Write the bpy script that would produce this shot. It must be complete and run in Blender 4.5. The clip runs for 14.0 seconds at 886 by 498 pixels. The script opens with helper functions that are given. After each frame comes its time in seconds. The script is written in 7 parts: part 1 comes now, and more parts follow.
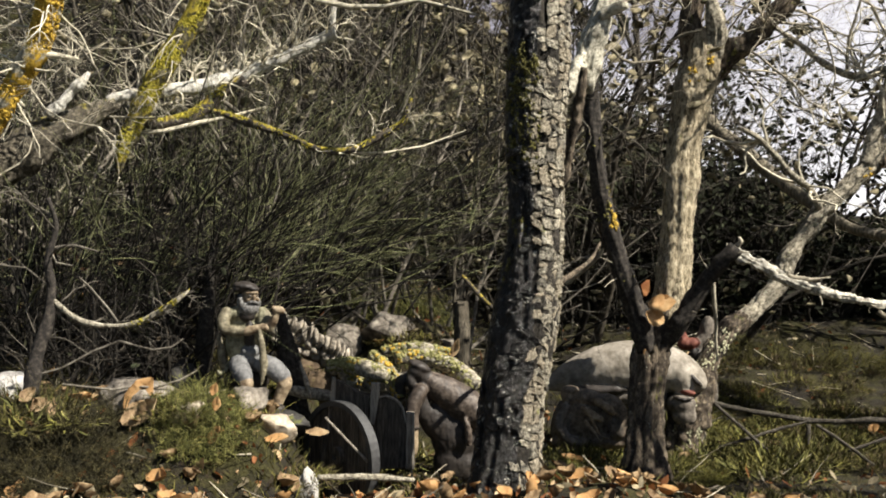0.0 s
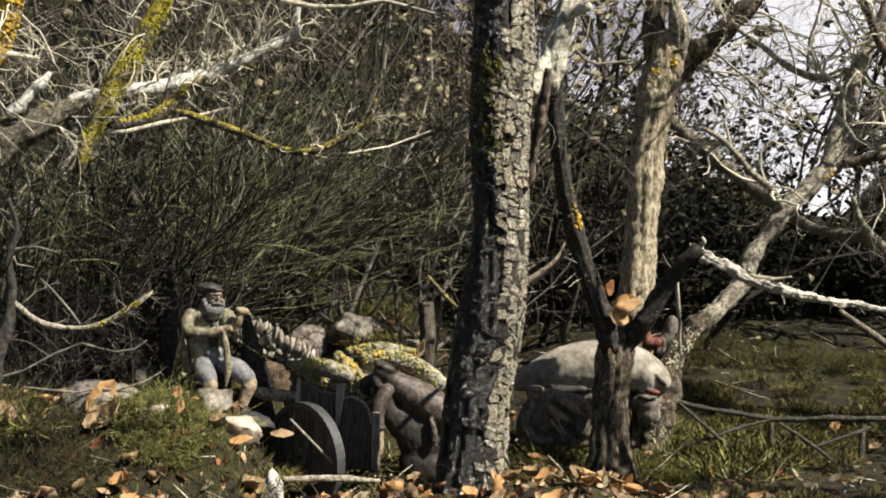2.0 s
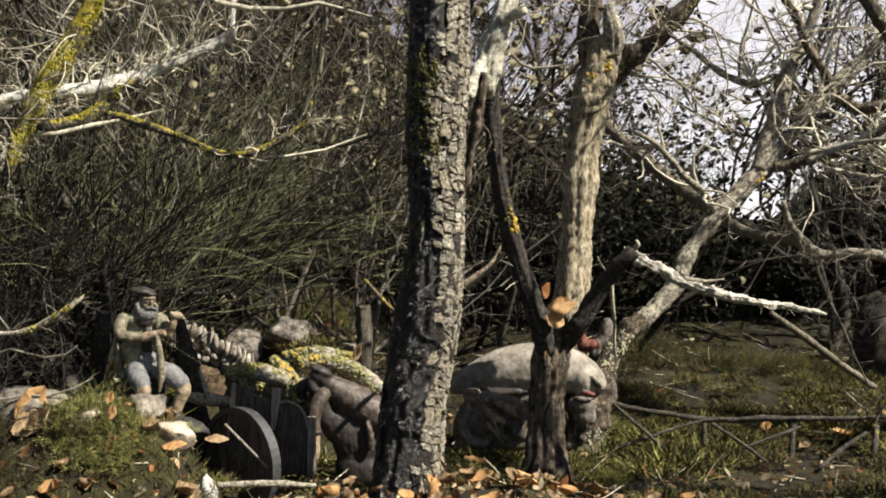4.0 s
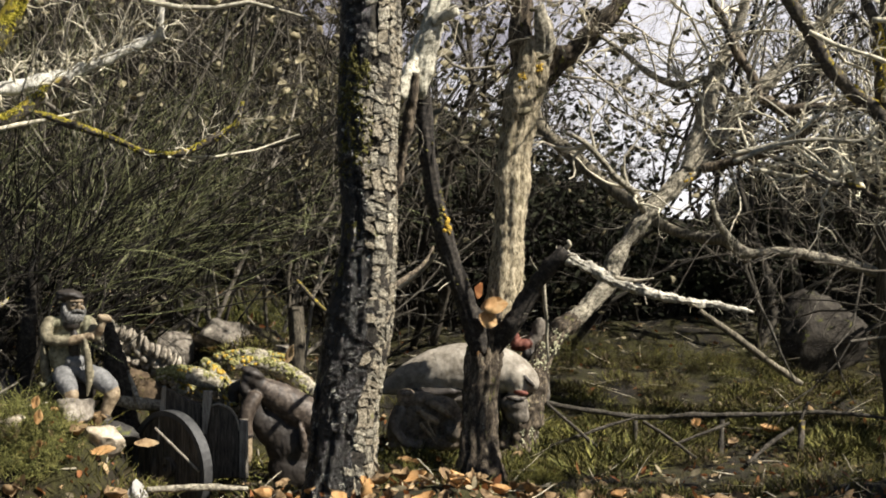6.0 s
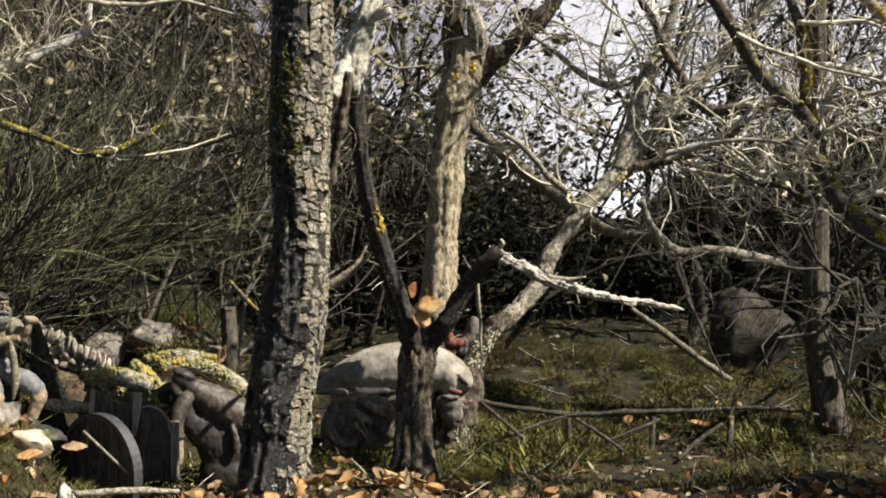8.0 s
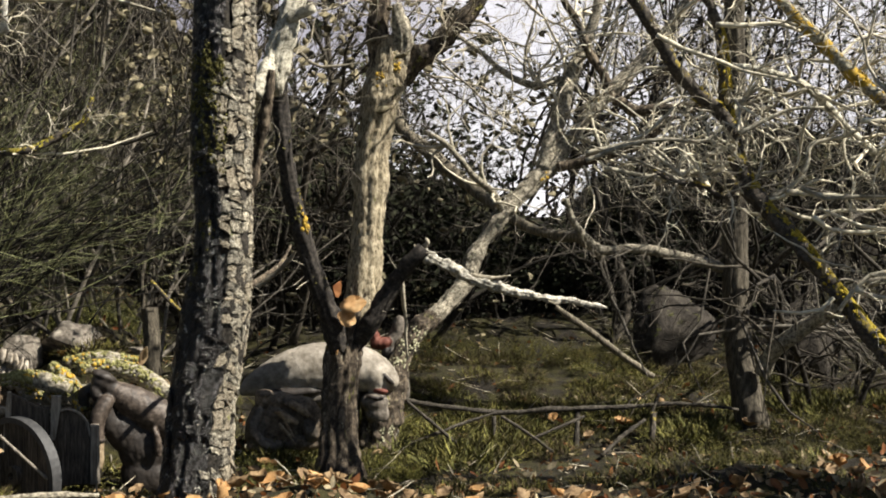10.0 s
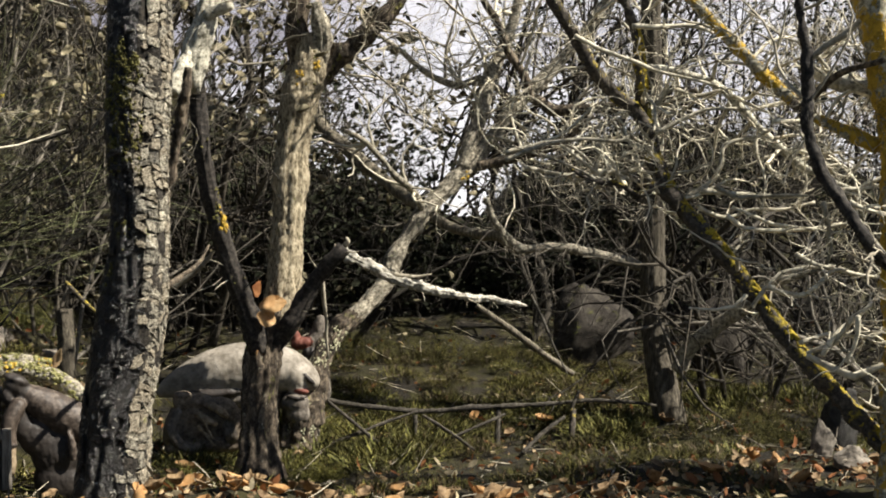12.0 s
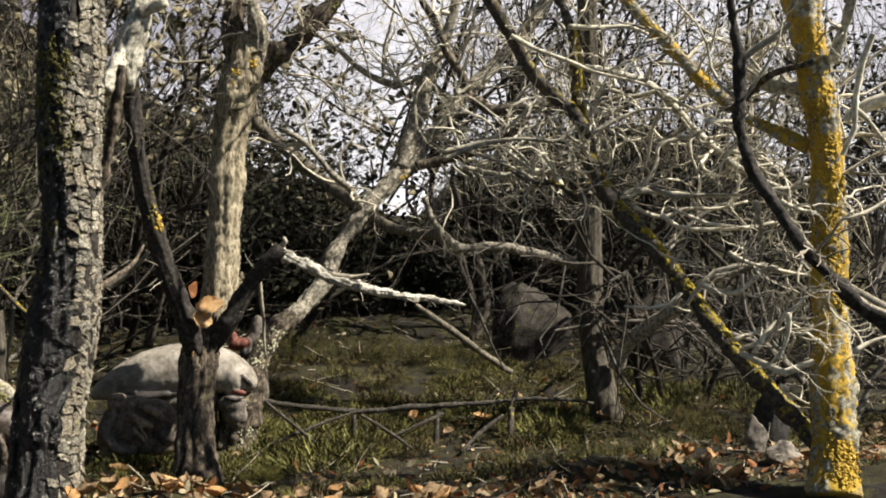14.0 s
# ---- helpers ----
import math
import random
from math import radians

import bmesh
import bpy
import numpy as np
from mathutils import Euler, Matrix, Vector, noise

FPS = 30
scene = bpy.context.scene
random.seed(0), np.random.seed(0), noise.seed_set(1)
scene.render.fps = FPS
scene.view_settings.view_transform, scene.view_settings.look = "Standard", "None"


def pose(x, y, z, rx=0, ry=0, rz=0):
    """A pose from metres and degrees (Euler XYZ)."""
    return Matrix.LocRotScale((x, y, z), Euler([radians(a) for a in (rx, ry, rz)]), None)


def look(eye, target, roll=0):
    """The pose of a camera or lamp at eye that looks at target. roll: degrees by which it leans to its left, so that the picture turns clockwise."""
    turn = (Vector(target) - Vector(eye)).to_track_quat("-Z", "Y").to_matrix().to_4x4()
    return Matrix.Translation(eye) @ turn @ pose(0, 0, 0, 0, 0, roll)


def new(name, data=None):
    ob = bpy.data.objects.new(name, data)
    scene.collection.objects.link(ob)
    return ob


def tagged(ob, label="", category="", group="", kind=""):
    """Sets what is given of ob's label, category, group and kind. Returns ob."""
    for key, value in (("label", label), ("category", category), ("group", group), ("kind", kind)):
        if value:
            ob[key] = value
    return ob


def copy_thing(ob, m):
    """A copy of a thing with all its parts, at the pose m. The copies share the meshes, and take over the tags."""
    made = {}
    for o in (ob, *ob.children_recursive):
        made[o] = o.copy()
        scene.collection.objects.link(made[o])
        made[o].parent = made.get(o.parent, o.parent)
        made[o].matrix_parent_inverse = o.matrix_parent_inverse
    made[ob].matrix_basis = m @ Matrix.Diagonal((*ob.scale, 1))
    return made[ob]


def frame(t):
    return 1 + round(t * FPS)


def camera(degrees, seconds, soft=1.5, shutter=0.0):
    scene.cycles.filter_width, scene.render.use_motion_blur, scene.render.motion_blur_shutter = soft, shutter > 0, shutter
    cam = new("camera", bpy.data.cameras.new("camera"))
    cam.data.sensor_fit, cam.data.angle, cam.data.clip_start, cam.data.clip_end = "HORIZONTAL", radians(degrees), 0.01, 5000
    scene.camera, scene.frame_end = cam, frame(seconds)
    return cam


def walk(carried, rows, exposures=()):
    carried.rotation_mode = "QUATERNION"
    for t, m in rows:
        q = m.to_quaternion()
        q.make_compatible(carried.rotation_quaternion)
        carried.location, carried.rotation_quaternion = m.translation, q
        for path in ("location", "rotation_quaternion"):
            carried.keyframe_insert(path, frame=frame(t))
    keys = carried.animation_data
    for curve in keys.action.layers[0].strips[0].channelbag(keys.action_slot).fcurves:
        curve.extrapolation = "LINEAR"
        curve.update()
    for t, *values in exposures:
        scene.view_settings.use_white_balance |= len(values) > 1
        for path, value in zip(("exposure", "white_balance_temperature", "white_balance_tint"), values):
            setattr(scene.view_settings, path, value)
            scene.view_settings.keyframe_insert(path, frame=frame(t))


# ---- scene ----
cam = camera(42.48, 14.0, soft=1.9)
EYE, TILT = 0.36, -2.7
# seconds, place of the lens beside the tripod's axis (metres), turn (degrees)
ROWS = [
    (0.0, 0.0000, 0.0000, 0.0000, 90.000, -0.000, 0.000),
    (0.5, 0.0002, -0.0000, 0.0000, 90.028, 0.031, -0.177),
    (1.0, 0.0006, -0.0000, 0.0001, 90.050, 0.072, -0.585),
    (1.5, 0.0011, -0.0000, 0.0000, 90.028, 0.093, -1.064),
    (2.0, 0.0018, -0.0000, 0.0000, 90.025, 0.134, -1.688),
    (2.5, 0.0024, -0.0000, 0.0000, 90.001, 0.193, -2.318),
    (3.0, 0.0033, -0.0001, 0.0001, 90.085, 0.197, -3.173),
    (5.5, 0.0074, -0.0005, 0.0002, 90.200, 0.401, -7.129),
    (6.0, 0.0084, -0.0006, 0.0002, 90.177, 0.474, -8.029),
    (6.5, 0.0092, -0.0007, 0.0002, 90.162, 0.490, -8.795),
    (7.0, 0.0100, -0.0008, 0.0002, 90.153, 0.528, -9.559),
    (7.5, 0.0108, -0.0010, 0.0001, 90.127, 0.583, -10.398),
    (8.0, 0.0117, -0.0012, 0.0001, 90.112, 0.644, -11.257),
    (10.5, 0.0164, -0.0023, -0.0000, 89.990, 0.869, -15.827),
    (11.0, 0.0173, -0.0026, -0.0000, 89.963, 0.909, -16.773),
    (11.5, 0.0183, -0.0029, -0.0001, 89.948, 0.951, -17.770),
    (12.0, 0.0193, -0.0032, -0.0001, 89.912, 1.013, -18.751),
    (12.5, 0.0200, -0.0034, -0.0001, 89.894, 1.036, -19.516),
    (13.0, 0.0207, -0.0037, -0.0001, 89.876, 1.064, -20.224),
    (13.5, 0.0214, -0.0040, -0.0002, 89.846, 1.123, -20.915),
    (14.0, 0.0222, -0.0043, -0.0002, 89.829, 1.168, -21.760),
]
walk(cam, [(t, pose(0, 0, EYE, TILT) @ pose(x, y, z, rx, ry, rz)) for t, x, y, z, rx, ry, rz in ROWS], exposures=[(0.0, 1.15), (14.0, 1.15)])

# ---- light ----
SUN_TURN, SUN_HIGH = 62.0, 48.0      # degrees to the right of straight behind the first camera, and above the ground
world = bpy.data.worlds.new("sky")
scene.world = world
world.use_nodes = True
wn = world.node_tree
sky = wn.nodes.new("ShaderNodeTexSky")
sky.sky_type, sky.sun_disc = "NISHITA", False
sky.sun_elevation, sky.sun_rotation = radians(SUN_HIGH), radians(180 - SUN_TURN)
wn.links.new(sky.outputs[0], wn.nodes["Background"].inputs[0])
wn.nodes["Background"].inputs[1].default_value = 0.034
sun = new("sun", bpy.data.lights.new("sun", "SUN"))
sun.data.energy, sun.data.angle, sun.data.color = 5.0, radians(0.6), (1.0, 0.94, 0.84)
sa, se = radians(SUN_TURN), radians(SUN_HIGH)
sun.matrix_world = look((math.sin(sa) * math.cos(se) * 6, -math.cos(sa) * math.cos(se) * 6, math.sin(se) * 6), (0, 0, 0))


# ---- materials ----
def surface(name, colours, scale=60, rough=0.9, bump=0.5, fine=400, depth=0.002, stretch=(1, 1, 1), patches=(), vary=0.25, island=False, spec=0.3, through_light=0.0, each=0.0):
    """Noise of two sizes through a ramp of colours, with patches (colour, size, share, softness, upward) over it."""
    m = bpy.data.materials.new(name)
    m.use_nodes = True
    nt = m.node_tree
    nodes, link = nt.nodes, nt.links.new
    bsdf = nodes["Principled BSDF"]
    bsdf.inputs["Roughness"].default_value = rough
    bsdf.inputs["Specular IOR Level"].default_value = spec
    tc = nodes.new("ShaderNodeTexCoord")
    mp = nodes.new("ShaderNodeMapping")
    mp.inputs["Scale"].default_value = stretch
    link(tc.outputs["Object"], mp.inputs[0])

    def noise_of(s, detail=8, r=0.65):
        n = nodes.new("ShaderNodeTexNoise")
        n.inputs["Scale"].default_value, n.inputs["Detail"].default_value, n.inputs["Roughness"].default_value = s, detail, r
        link(mp.outputs[0], n.inputs["Vector"])
        return n.outputs[0]

    def mixed(kind, fac, a, b):
        x = nodes.new("ShaderNodeMix")
        x.data_type, x.blend_type = "RGBA", kind
        for sock, v in ((x.inputs[0], fac), (x.inputs[6], a), (x.inputs[7], b)):
            if isinstance(v, bpy.types.NodeSocket):
                link(v, sock)
            else:
                sock.default_value = v if isinstance(v, float) else (*v, 1)
        return x.outputs[2]

    base = noise_of(scale * 1.8, 10, 0.75)
    ramp = nodes.new("ShaderNodeValToRGB")
    link(base, ramp.inputs[0])
    els = ramp.color_ramp.elements
    while len(els) < len(colours):
        els.new(0.5)
    for i, c in enumerate(colours):
        els[i].position = 0.38 + 0.24 * i / max(1, len(colours) - 1)
        els[i].color = (*c, 1)
    col = ramp.outputs[0]
    big = nodes.new("ShaderNodeMapRange")
    link(noise_of(scale * 0.17, 3), big.inputs[0])
    big.inputs[1].default_value, big.inputs[2].default_value = 0.3, 0.7
    big.inputs[3].default_value, big.inputs[4].default_value = 1 - vary, 1 + vary
    hsv = nodes.new("ShaderNodeHueSaturation")
    link(col, hsv.inputs["Color"])
    link(big.outputs[0], hsv.inputs["Value"])
    col = hsv.outputs[0]
    if island:
        geo = nodes.new("ShaderNodeNewGeometry")
        h2 = nodes.new("ShaderNodeHueSaturation")
        r2 = nodes.new("ShaderNodeMapRange")
        link(geo.outputs["Random Per Island"], r2.inputs[0])
        r2.inputs[3].default_value, r2.inputs[4].default_value = 0.45, 1.45
        link(r2.outputs[0], h2.inputs["Value"])
        link(col, h2.inputs["Color"])
        col = h2.outputs[0]
    if each:
        info = nodes.new("ShaderNodeObjectInfo")
        h3 = nodes.new("ShaderNodeHueSaturation")
        r3 = nodes.new("ShaderNodeMapRange")
        link(info.outputs["Random"], r3.inputs[0])
        r3.inputs[3].default_value, r3.inputs[4].default_value = 1 - each, 1 + each
        link(r3.outputs[0], h3.inputs["Value"])
        link(col, h3.inputs["Color"])
        col = h3.outputs[0]
    for colour, size, share, soft, up in patches:
        f = noise_of(size, 6, 0.7)
        if up:
            geo = nodes.new("ShaderNodeNewGeometry")
            sep = nodes.new("ShaderNodeSeparateXYZ")
            link(geo.outputs["Normal"], sep.inputs[0])
            ma = nodes.new("ShaderNodeMath")
            ma.operation = "MULTIPLY_ADD"
            link(sep.outputs[2], ma.inputs[0])
            ma.inputs[1].default_value = up
            link(f, ma.inputs[2])
            f = ma.outputs[0]
        cut = nodes.new("ShaderNodeMapRange")
        link(f, cut.inputs[0])
        cut.inputs[1].default_value, cut.inputs[2].default_value = 0.72 - share * 0.5, 0.72 - share * 0.5 + soft
        shade = mixed("MULTIPLY", 0.7, colour, ramp_grey(nodes, link, noise_of(size * 4, 4)))
        col = mixed("MIX", cut.outputs[0], col, shade)
    link(col, bsdf.inputs["Base Color"])
    bp = nodes.new("ShaderNodeBump")
    bp.inputs["Strength"].default_value, bp.inputs["Distance"].default_value = bump, depth
    link(noise_of(fine, 6), bp.inputs["Height"])
    link(bp.outputs[0], bsdf.inputs["Normal"])
    if through_light:
        tr = nodes.new("ShaderNodeBsdfTranslucent")
        link(col, tr.inputs[0])
        mx = nodes.new("ShaderNodeMixShader")
        mx.inputs[0].default_value = through_light
        link(bsdf.outputs[0], mx.inputs[1])
        link(tr.outputs[0], mx.inputs[2])
        link(mx.outputs[0], nodes["Material Output"].inputs[0])
    return m


def ramp_grey(nodes, link, sock):
    r = nodes.new("ShaderNodeValToRGB")
    link(sock, r.inputs[0])
    r.color_ramp.elements[0].position, r.color_ramp.elements[1].position = 0.3, 0.65
    r.color_ramp.elements[0].color = (0.35, 0.35, 0.35, 1)
    r.color_ramp.elements[1].color = (1.2, 1.2, 1.2, 1)
    return r.outputs[0]


YELLOW, MOSS, PALE = (0.42, 0.27, 0.03), (0.13, 0.14, 0.02), (0.42, 0.42, 0.32)
BARK_PLATED = surface("plated_bark", [(0.03, 0.025, 0.017), (0.24, 0.212, 0.155), (0.54, 0.5, 0.39)], 150, 0.6, 1.0, 420, 0.005,
                      patches=[((0.58, 0.55, 0.46), 150, 0.2, 0.05, 0), ((0.02, 0.017, 0.012), 52, 0.34, 0.08, 0), (MOSS, 40, 0.14, 0.06, 0)], spec=0.5, each=0.45)
# Black glossy bark; its pale patches are painted glints.
BARK_BLACK_GLINTS = surface("black_bark_with_painted_glints", [(0.003, 0.0026, 0.0022), (0.007, 0.006, 0.005), (0.02, 0.017, 0.014)], 120, 0.3, 1.0, 190, 0.007, patches=[((0.42, 0.4, 0.34), 95, 0.25, 0.05, 0)], spec=0.5)
BARK_DARK = surface("dark_rough_bark", [(0.015, 0.0115, 0.008), (0.064, 0.049, 0.034), (0.215, 0.172, 0.12)], 70, 0.9, 0.9, 350, 0.003, (1, 1, 0.35),
                    patches=[(PALE, 140, 0.18, 0.06, 0), (MOSS, 50, 0.16, 0.08, 0.05)])
BARK_GREY = surface("smooth_grey_bark", [(0.052, 0.041, 0.024), (0.28, 0.232, 0.15), (0.52, 0.455, 0.325)], 95, 0.88, 0.9, 340, 0.004, (1.3, 1.3, 0.4),
                    patches=[((0.3, 0.222, 0.145), 14, 0.22, 0.12, 0), ((0.05, 0.037, 0.024), 40, 0.22, 0.05, 0), (MOSS, 60, 0.16, 0.05, 0)])
BARK_GREY_PALE = surface("pale_grey_bark", [(0.05, 0.043, 0.032), (0.22, 0.195, 0.145), (0.46, 0.42, 0.33)], 100, 0.9, 0.9, 360, 0.002, patches=[(PALE, 120, 0.25, 0.1, 0)])
BARK_DIM = surface("dim_brown_bark", [(0.05, 0.042, 0.03), (0.155, 0.134, 0.096), (0.28, 0.246, 0.18)], 80, 0.9, 0.8, 320, 0.002, (1.4, 1.4, 0.25))
BARK_LICHEN = surface("lichen_covered_bark", [(0.06, 0.053, 0.036), (0.27, 0.248, 0.18), (0.5, 0.47, 0.37)], 90, 0.9, 0.8, 320, 0.002,
                      patches=[(YELLOW, 34, 0.5, 0.05, 0), ((0.06, 0.05, 0.035), 28, 0.2, 0.06, 0)])
BARK_MOSSY = surface("mossy_dark_bark", [(0.025, 0.022, 0.018), (0.06, 0.05, 0.04), (0.13, 0.11, 0.085)], 90, 0.9, 0.8, 320, 0.002,
                     patches=[((0.3, 0.23, 0.03), 60, 0.28, 0.08, 0.14)])
BARK_OLIVE = surface("olive_grey_bark", [(0.02, 0.017, 0.012), (0.065, 0.056, 0.04), (0.19, 0.165, 0.12)], 90, 0.9, 0.9, 320, 0.003, patches=[((0.2, 0.17, 0.03), 40, 0.16, 0.08, 0.1), (PALE, 70, 0.14, 0.08, 0)])
BARK_FURRED = surface("moss_furred_bark", [(0.03, 0.026, 0.014), (0.075, 0.066, 0.034), (0.17, 0.15, 0.09)], 90, 0.9, 0.9, 320, 0.003, patches=[((0.34, 0.27, 0.03), 34, 0.5, 0.1, 0.06)])
WOOD_BARE = surface("bare_dead_wood", [(0.096, 0.084, 0.066), (0.378, 0.351, 0.288), (0.63, 0.598, 0.514)], 120, 0.8, 0.6, 300, 0.0015, (1, 1, 1))
TWIG_PALE = surface("pale_dry_twig", [(0.17, 0.147, 0.105), (0.3, 0.265, 0.197), (0.44, 0.395, 0.305)], 70, 0.9, 0.4, 300, 0.001, island=True)
TWIG_DARK = surface("dark_dry_twig", [(0.0211, 0.0177, 0.0135), (0.0464, 0.0392, 0.0286), (0.0759, 0.0654, 0.0485)], 60, 0.9, 0.4, 300, 0.001, island=True)
# Twig so dark that it carries the shade of the undergrowth.
TWIG_SHADE_BLACK = surface("shade_blackened_twig", [(0.008, 0.0066, 0.005), (0.018, 0.015, 0.011), (0.036, 0.03, 0.022)], 60, 0.9, 0.4, 300, 0.001, island=True)
TWIG_GREEN = surface("green_broom_stem", [(0.06, 0.065, 0.028), (0.17, 0.18, 0.08), (0.36, 0.36, 0.2)], 40, 0.8, 0.2, 300, 0.001, island=True)
LICHEN = surface("yellow_lichen", [(0.22, 0.13, 0.012), (0.45, 0.29, 0.035), (0.58, 0.41, 0.09)], 200, 0.95, 0.8, 700, 0.002)
LICHEN_PALE = surface("pale_green_lichen", [(0.2, 0.2, 0.11), (0.38, 0.37, 0.24), (0.52, 0.5, 0.36)], 200, 0.95, 0.8, 700, 0.002)
MOSS_FUR = surface("olive_moss", [(0.04, 0.037, 0.01), (0.1, 0.092, 0.025), (0.2, 0.18, 0.06)], 120, 0.95, 0.8, 700, 0.002)
LEAF_DEAD = surface("dry_brown_leaf", [(0.143, 0.088, 0.044), (0.308, 0.209, 0.11), (0.462, 0.352, 0.209)], 30, 0.7, 0.4, 250, 0.001, island=True, through_light=0.25)
LEAF_TAN = surface("bright_tan_leaf", [(0.357, 0.187, 0.068), (0.527, 0.306, 0.128), (0.595, 0.391, 0.187)], 30, 0.65, 0.4, 250, 0.001, through_light=0.25)
LEAF_RUST = surface("rust_red_leaf", [(0.144, 0.048, 0.018), (0.216, 0.084, 0.03), (0.252, 0.114, 0.042)], 30, 0.7, 0.4, 250, 0.001, through_light=0.25)
LEAF_OLIVE = surface("withered_olive_leaf", [(0.138, 0.112, 0.0656), (0.25, 0.206, 0.122), (0.375, 0.312, 0.204)], 30, 0.75, 0.4, 250, 0.001, island=True, through_light=0.2)
# Evergreen leaf, darkened so that its colour holds the forest's shade.
LEAF_SHADE_DARK = surface("shade_darkened_evergreen_leaf", [(0.0151, 0.0166, 0.0106), (0.0265, 0.0302, 0.0166), (0.0454, 0.0469, 0.0265)], 30, 0.85, 0.3, 250, 0.001, island=True, spec=0.12)
LEAF_WITHERED = surface("pale_withered_leaf", [(0.1, 0.086, 0.05), (0.2, 0.172, 0.103), (0.33, 0.29, 0.19)], 30, 0.75, 0.4, 250, 0.001, island=True, through_light=0.2)
TWIG_MID = surface("grey_brown_twig", [(0.054, 0.0459, 0.0338), (0.112, 0.099, 0.079), (0.19, 0.17, 0.137)], 60, 0.9, 0.4, 300, 0.001, island=True)
GRASS = surface("green_moss_blade", [(0.024, 0.022, 0.005), (0.06, 0.055, 0.011), (0.125, 0.11, 0.026)], 26, 0.85, 0.2, 300, 0.001, island=True)
HEATH = surface("green_heath_sprig", [(0.045, 0.046, 0.013), (0.11, 0.112, 0.03), (0.26, 0.235, 0.08)], 26, 0.85, 0.2, 300, 0.001, island=True)
# Soil tones set extra low, with the shade under the trees included.
SOIL = surface("mossy_soil", [(0.005, 0.0042, 0.003), (0.013, 0.0105, 0.0068), (0.027, 0.021, 0.0125)], 40, 0.97, 0.9, 220, 0.006,
               patches=[((0.036, 0.033, 0.009), 14, 0.55, 0.12, 0), ((0.03, 0.02, 0.011), 50, 0.3, 0.1, 0)])
STONE = surface("grey_stone", [(0.06, 0.051, 0.041), (0.165, 0.143, 0.116), (0.29, 0.26, 0.213)], 34, 0.9, 0.8, 200, 0.003, patches=[(PALE, 60, 0.16, 0.1, 0)])
STONE_WHITE = surface("white_stone", [(0.3, 0.282, 0.258), (0.408, 0.39, 0.36), (0.48, 0.468, 0.444)], 34, 0.85, 0.6, 200, 0.003)
# Stone for shaded spots: the shade is put into the colour.
STONE_SHADED = surface("stone_darkened_for_shade", [(0.0147, 0.0138, 0.0123), (0.0353, 0.0329, 0.0294), (0.0559, 0.0529, 0.047)], 30, 0.92, 0.8, 180, 0.004, patches=[(MOSS, 30, 0.15, 0.1, 0.1)])
BOARD = surface("dark_weathered_board", [(0.018, 0.015, 0.0115), (0.06, 0.049, 0.037), (0.135, 0.112, 0.086)], 60, 0.8, 0.6, 260, 0.001, (3, 3, 0.3))
IRON = surface("dull_grey_iron", [(0.015, 0.015, 0.015), (0.03, 0.03, 0.03), (0.05, 0.049, 0.047)], 80, 0.62, 0.3, 300, 0.0006, spec=0.6)

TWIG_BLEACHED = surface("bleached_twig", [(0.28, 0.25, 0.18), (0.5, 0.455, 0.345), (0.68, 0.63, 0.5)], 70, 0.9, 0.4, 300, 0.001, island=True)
MOSS_LIME = surface("lime_moss", [(0.12, 0.105, 0.012), (0.32, 0.28, 0.03), (0.48, 0.41, 0.07)], 160, 0.95, 0.8, 700, 0.002)
HEATH_DARK = surface("dark_heath_sprig", [(0.015, 0.013, 0.006), (0.04, 0.035, 0.014), (0.11, 0.09, 0.035)], 26, 0.85, 0.2, 300, 0.001, island=True)


# ---- geometry kit ----
def lattice(p, size, seed=0):
    """Smooth value noise from -1 to 1 at the places p (n x 3), with cells of that size."""
    q = np.asarray(p, float) / size + 100.0
    i = np.floor(q).astype(np.int64)
    f = q - i
    f = f * f * (3 - 2 * f)
    out = np.zeros(len(q))
    for dx in (0, 1):
        for dy in (0, 1):
            for dz in (0, 1):
                h = (i[:, 0] + dx) * 73856093 ^ (i[:, 1] + dy) * 19349663 ^ (i[:, 2] + dz) * 83492791 ^ (seed * 2654435 + 97)
                h = (h ^ (h >> 13)) * 1274126177 & 0x7FFFFFFF
                h = (h ^ (h >> 15)) & 0xFFFF
                w = (f[:, 0] if dx else 1 - f[:, 0]) * (f[:, 1] if dy else 1 - f[:, 1]) * (f[:, 2] if dz else 1 - f[:, 2])
                out += w * (h / 32767.5 - 1)
    return out


def part(name, v, f, materials, parent=None, label="", index=None, smooth=True):
    """ONE mesh object of vertices and faces, under a thing or a part."""
    me = bpy.data.meshes.new(name)
    me.from_pydata([tuple(a) for a in np.asarray(v).tolist()], [], f if isinstance(f, list) else np.asarray(f).tolist())
    for m in (materials if isinstance(materials, (list, tuple)) else [materials]):
        me.materials.append(m)
    if index is not None:
        me.polygons.foreach_set("material_index", np.asarray(index, dtype=np.int32))
    if smooth:
        me.polygons.foreach_set("use_smooth", np.ones(len(me.polygons), dtype=bool))
    me.update()
    ob = new(name, me)
    if parent:
        ob.parent = parent
    return tagged(ob, label)


def thing(name, place, label, category, group="", kind=""):
    ob = new(name)
    ob.location = place
    ob.empty_display_size = 0.02
    return tagged(ob, label, category, group, kind)


def under(ob, parent):
    """Hang a mesh built in world places under a thing."""
    ob.parent = parent
    ob.matrix_parent_inverse = Matrix.Translation(parent.location).inverted()
    return ob


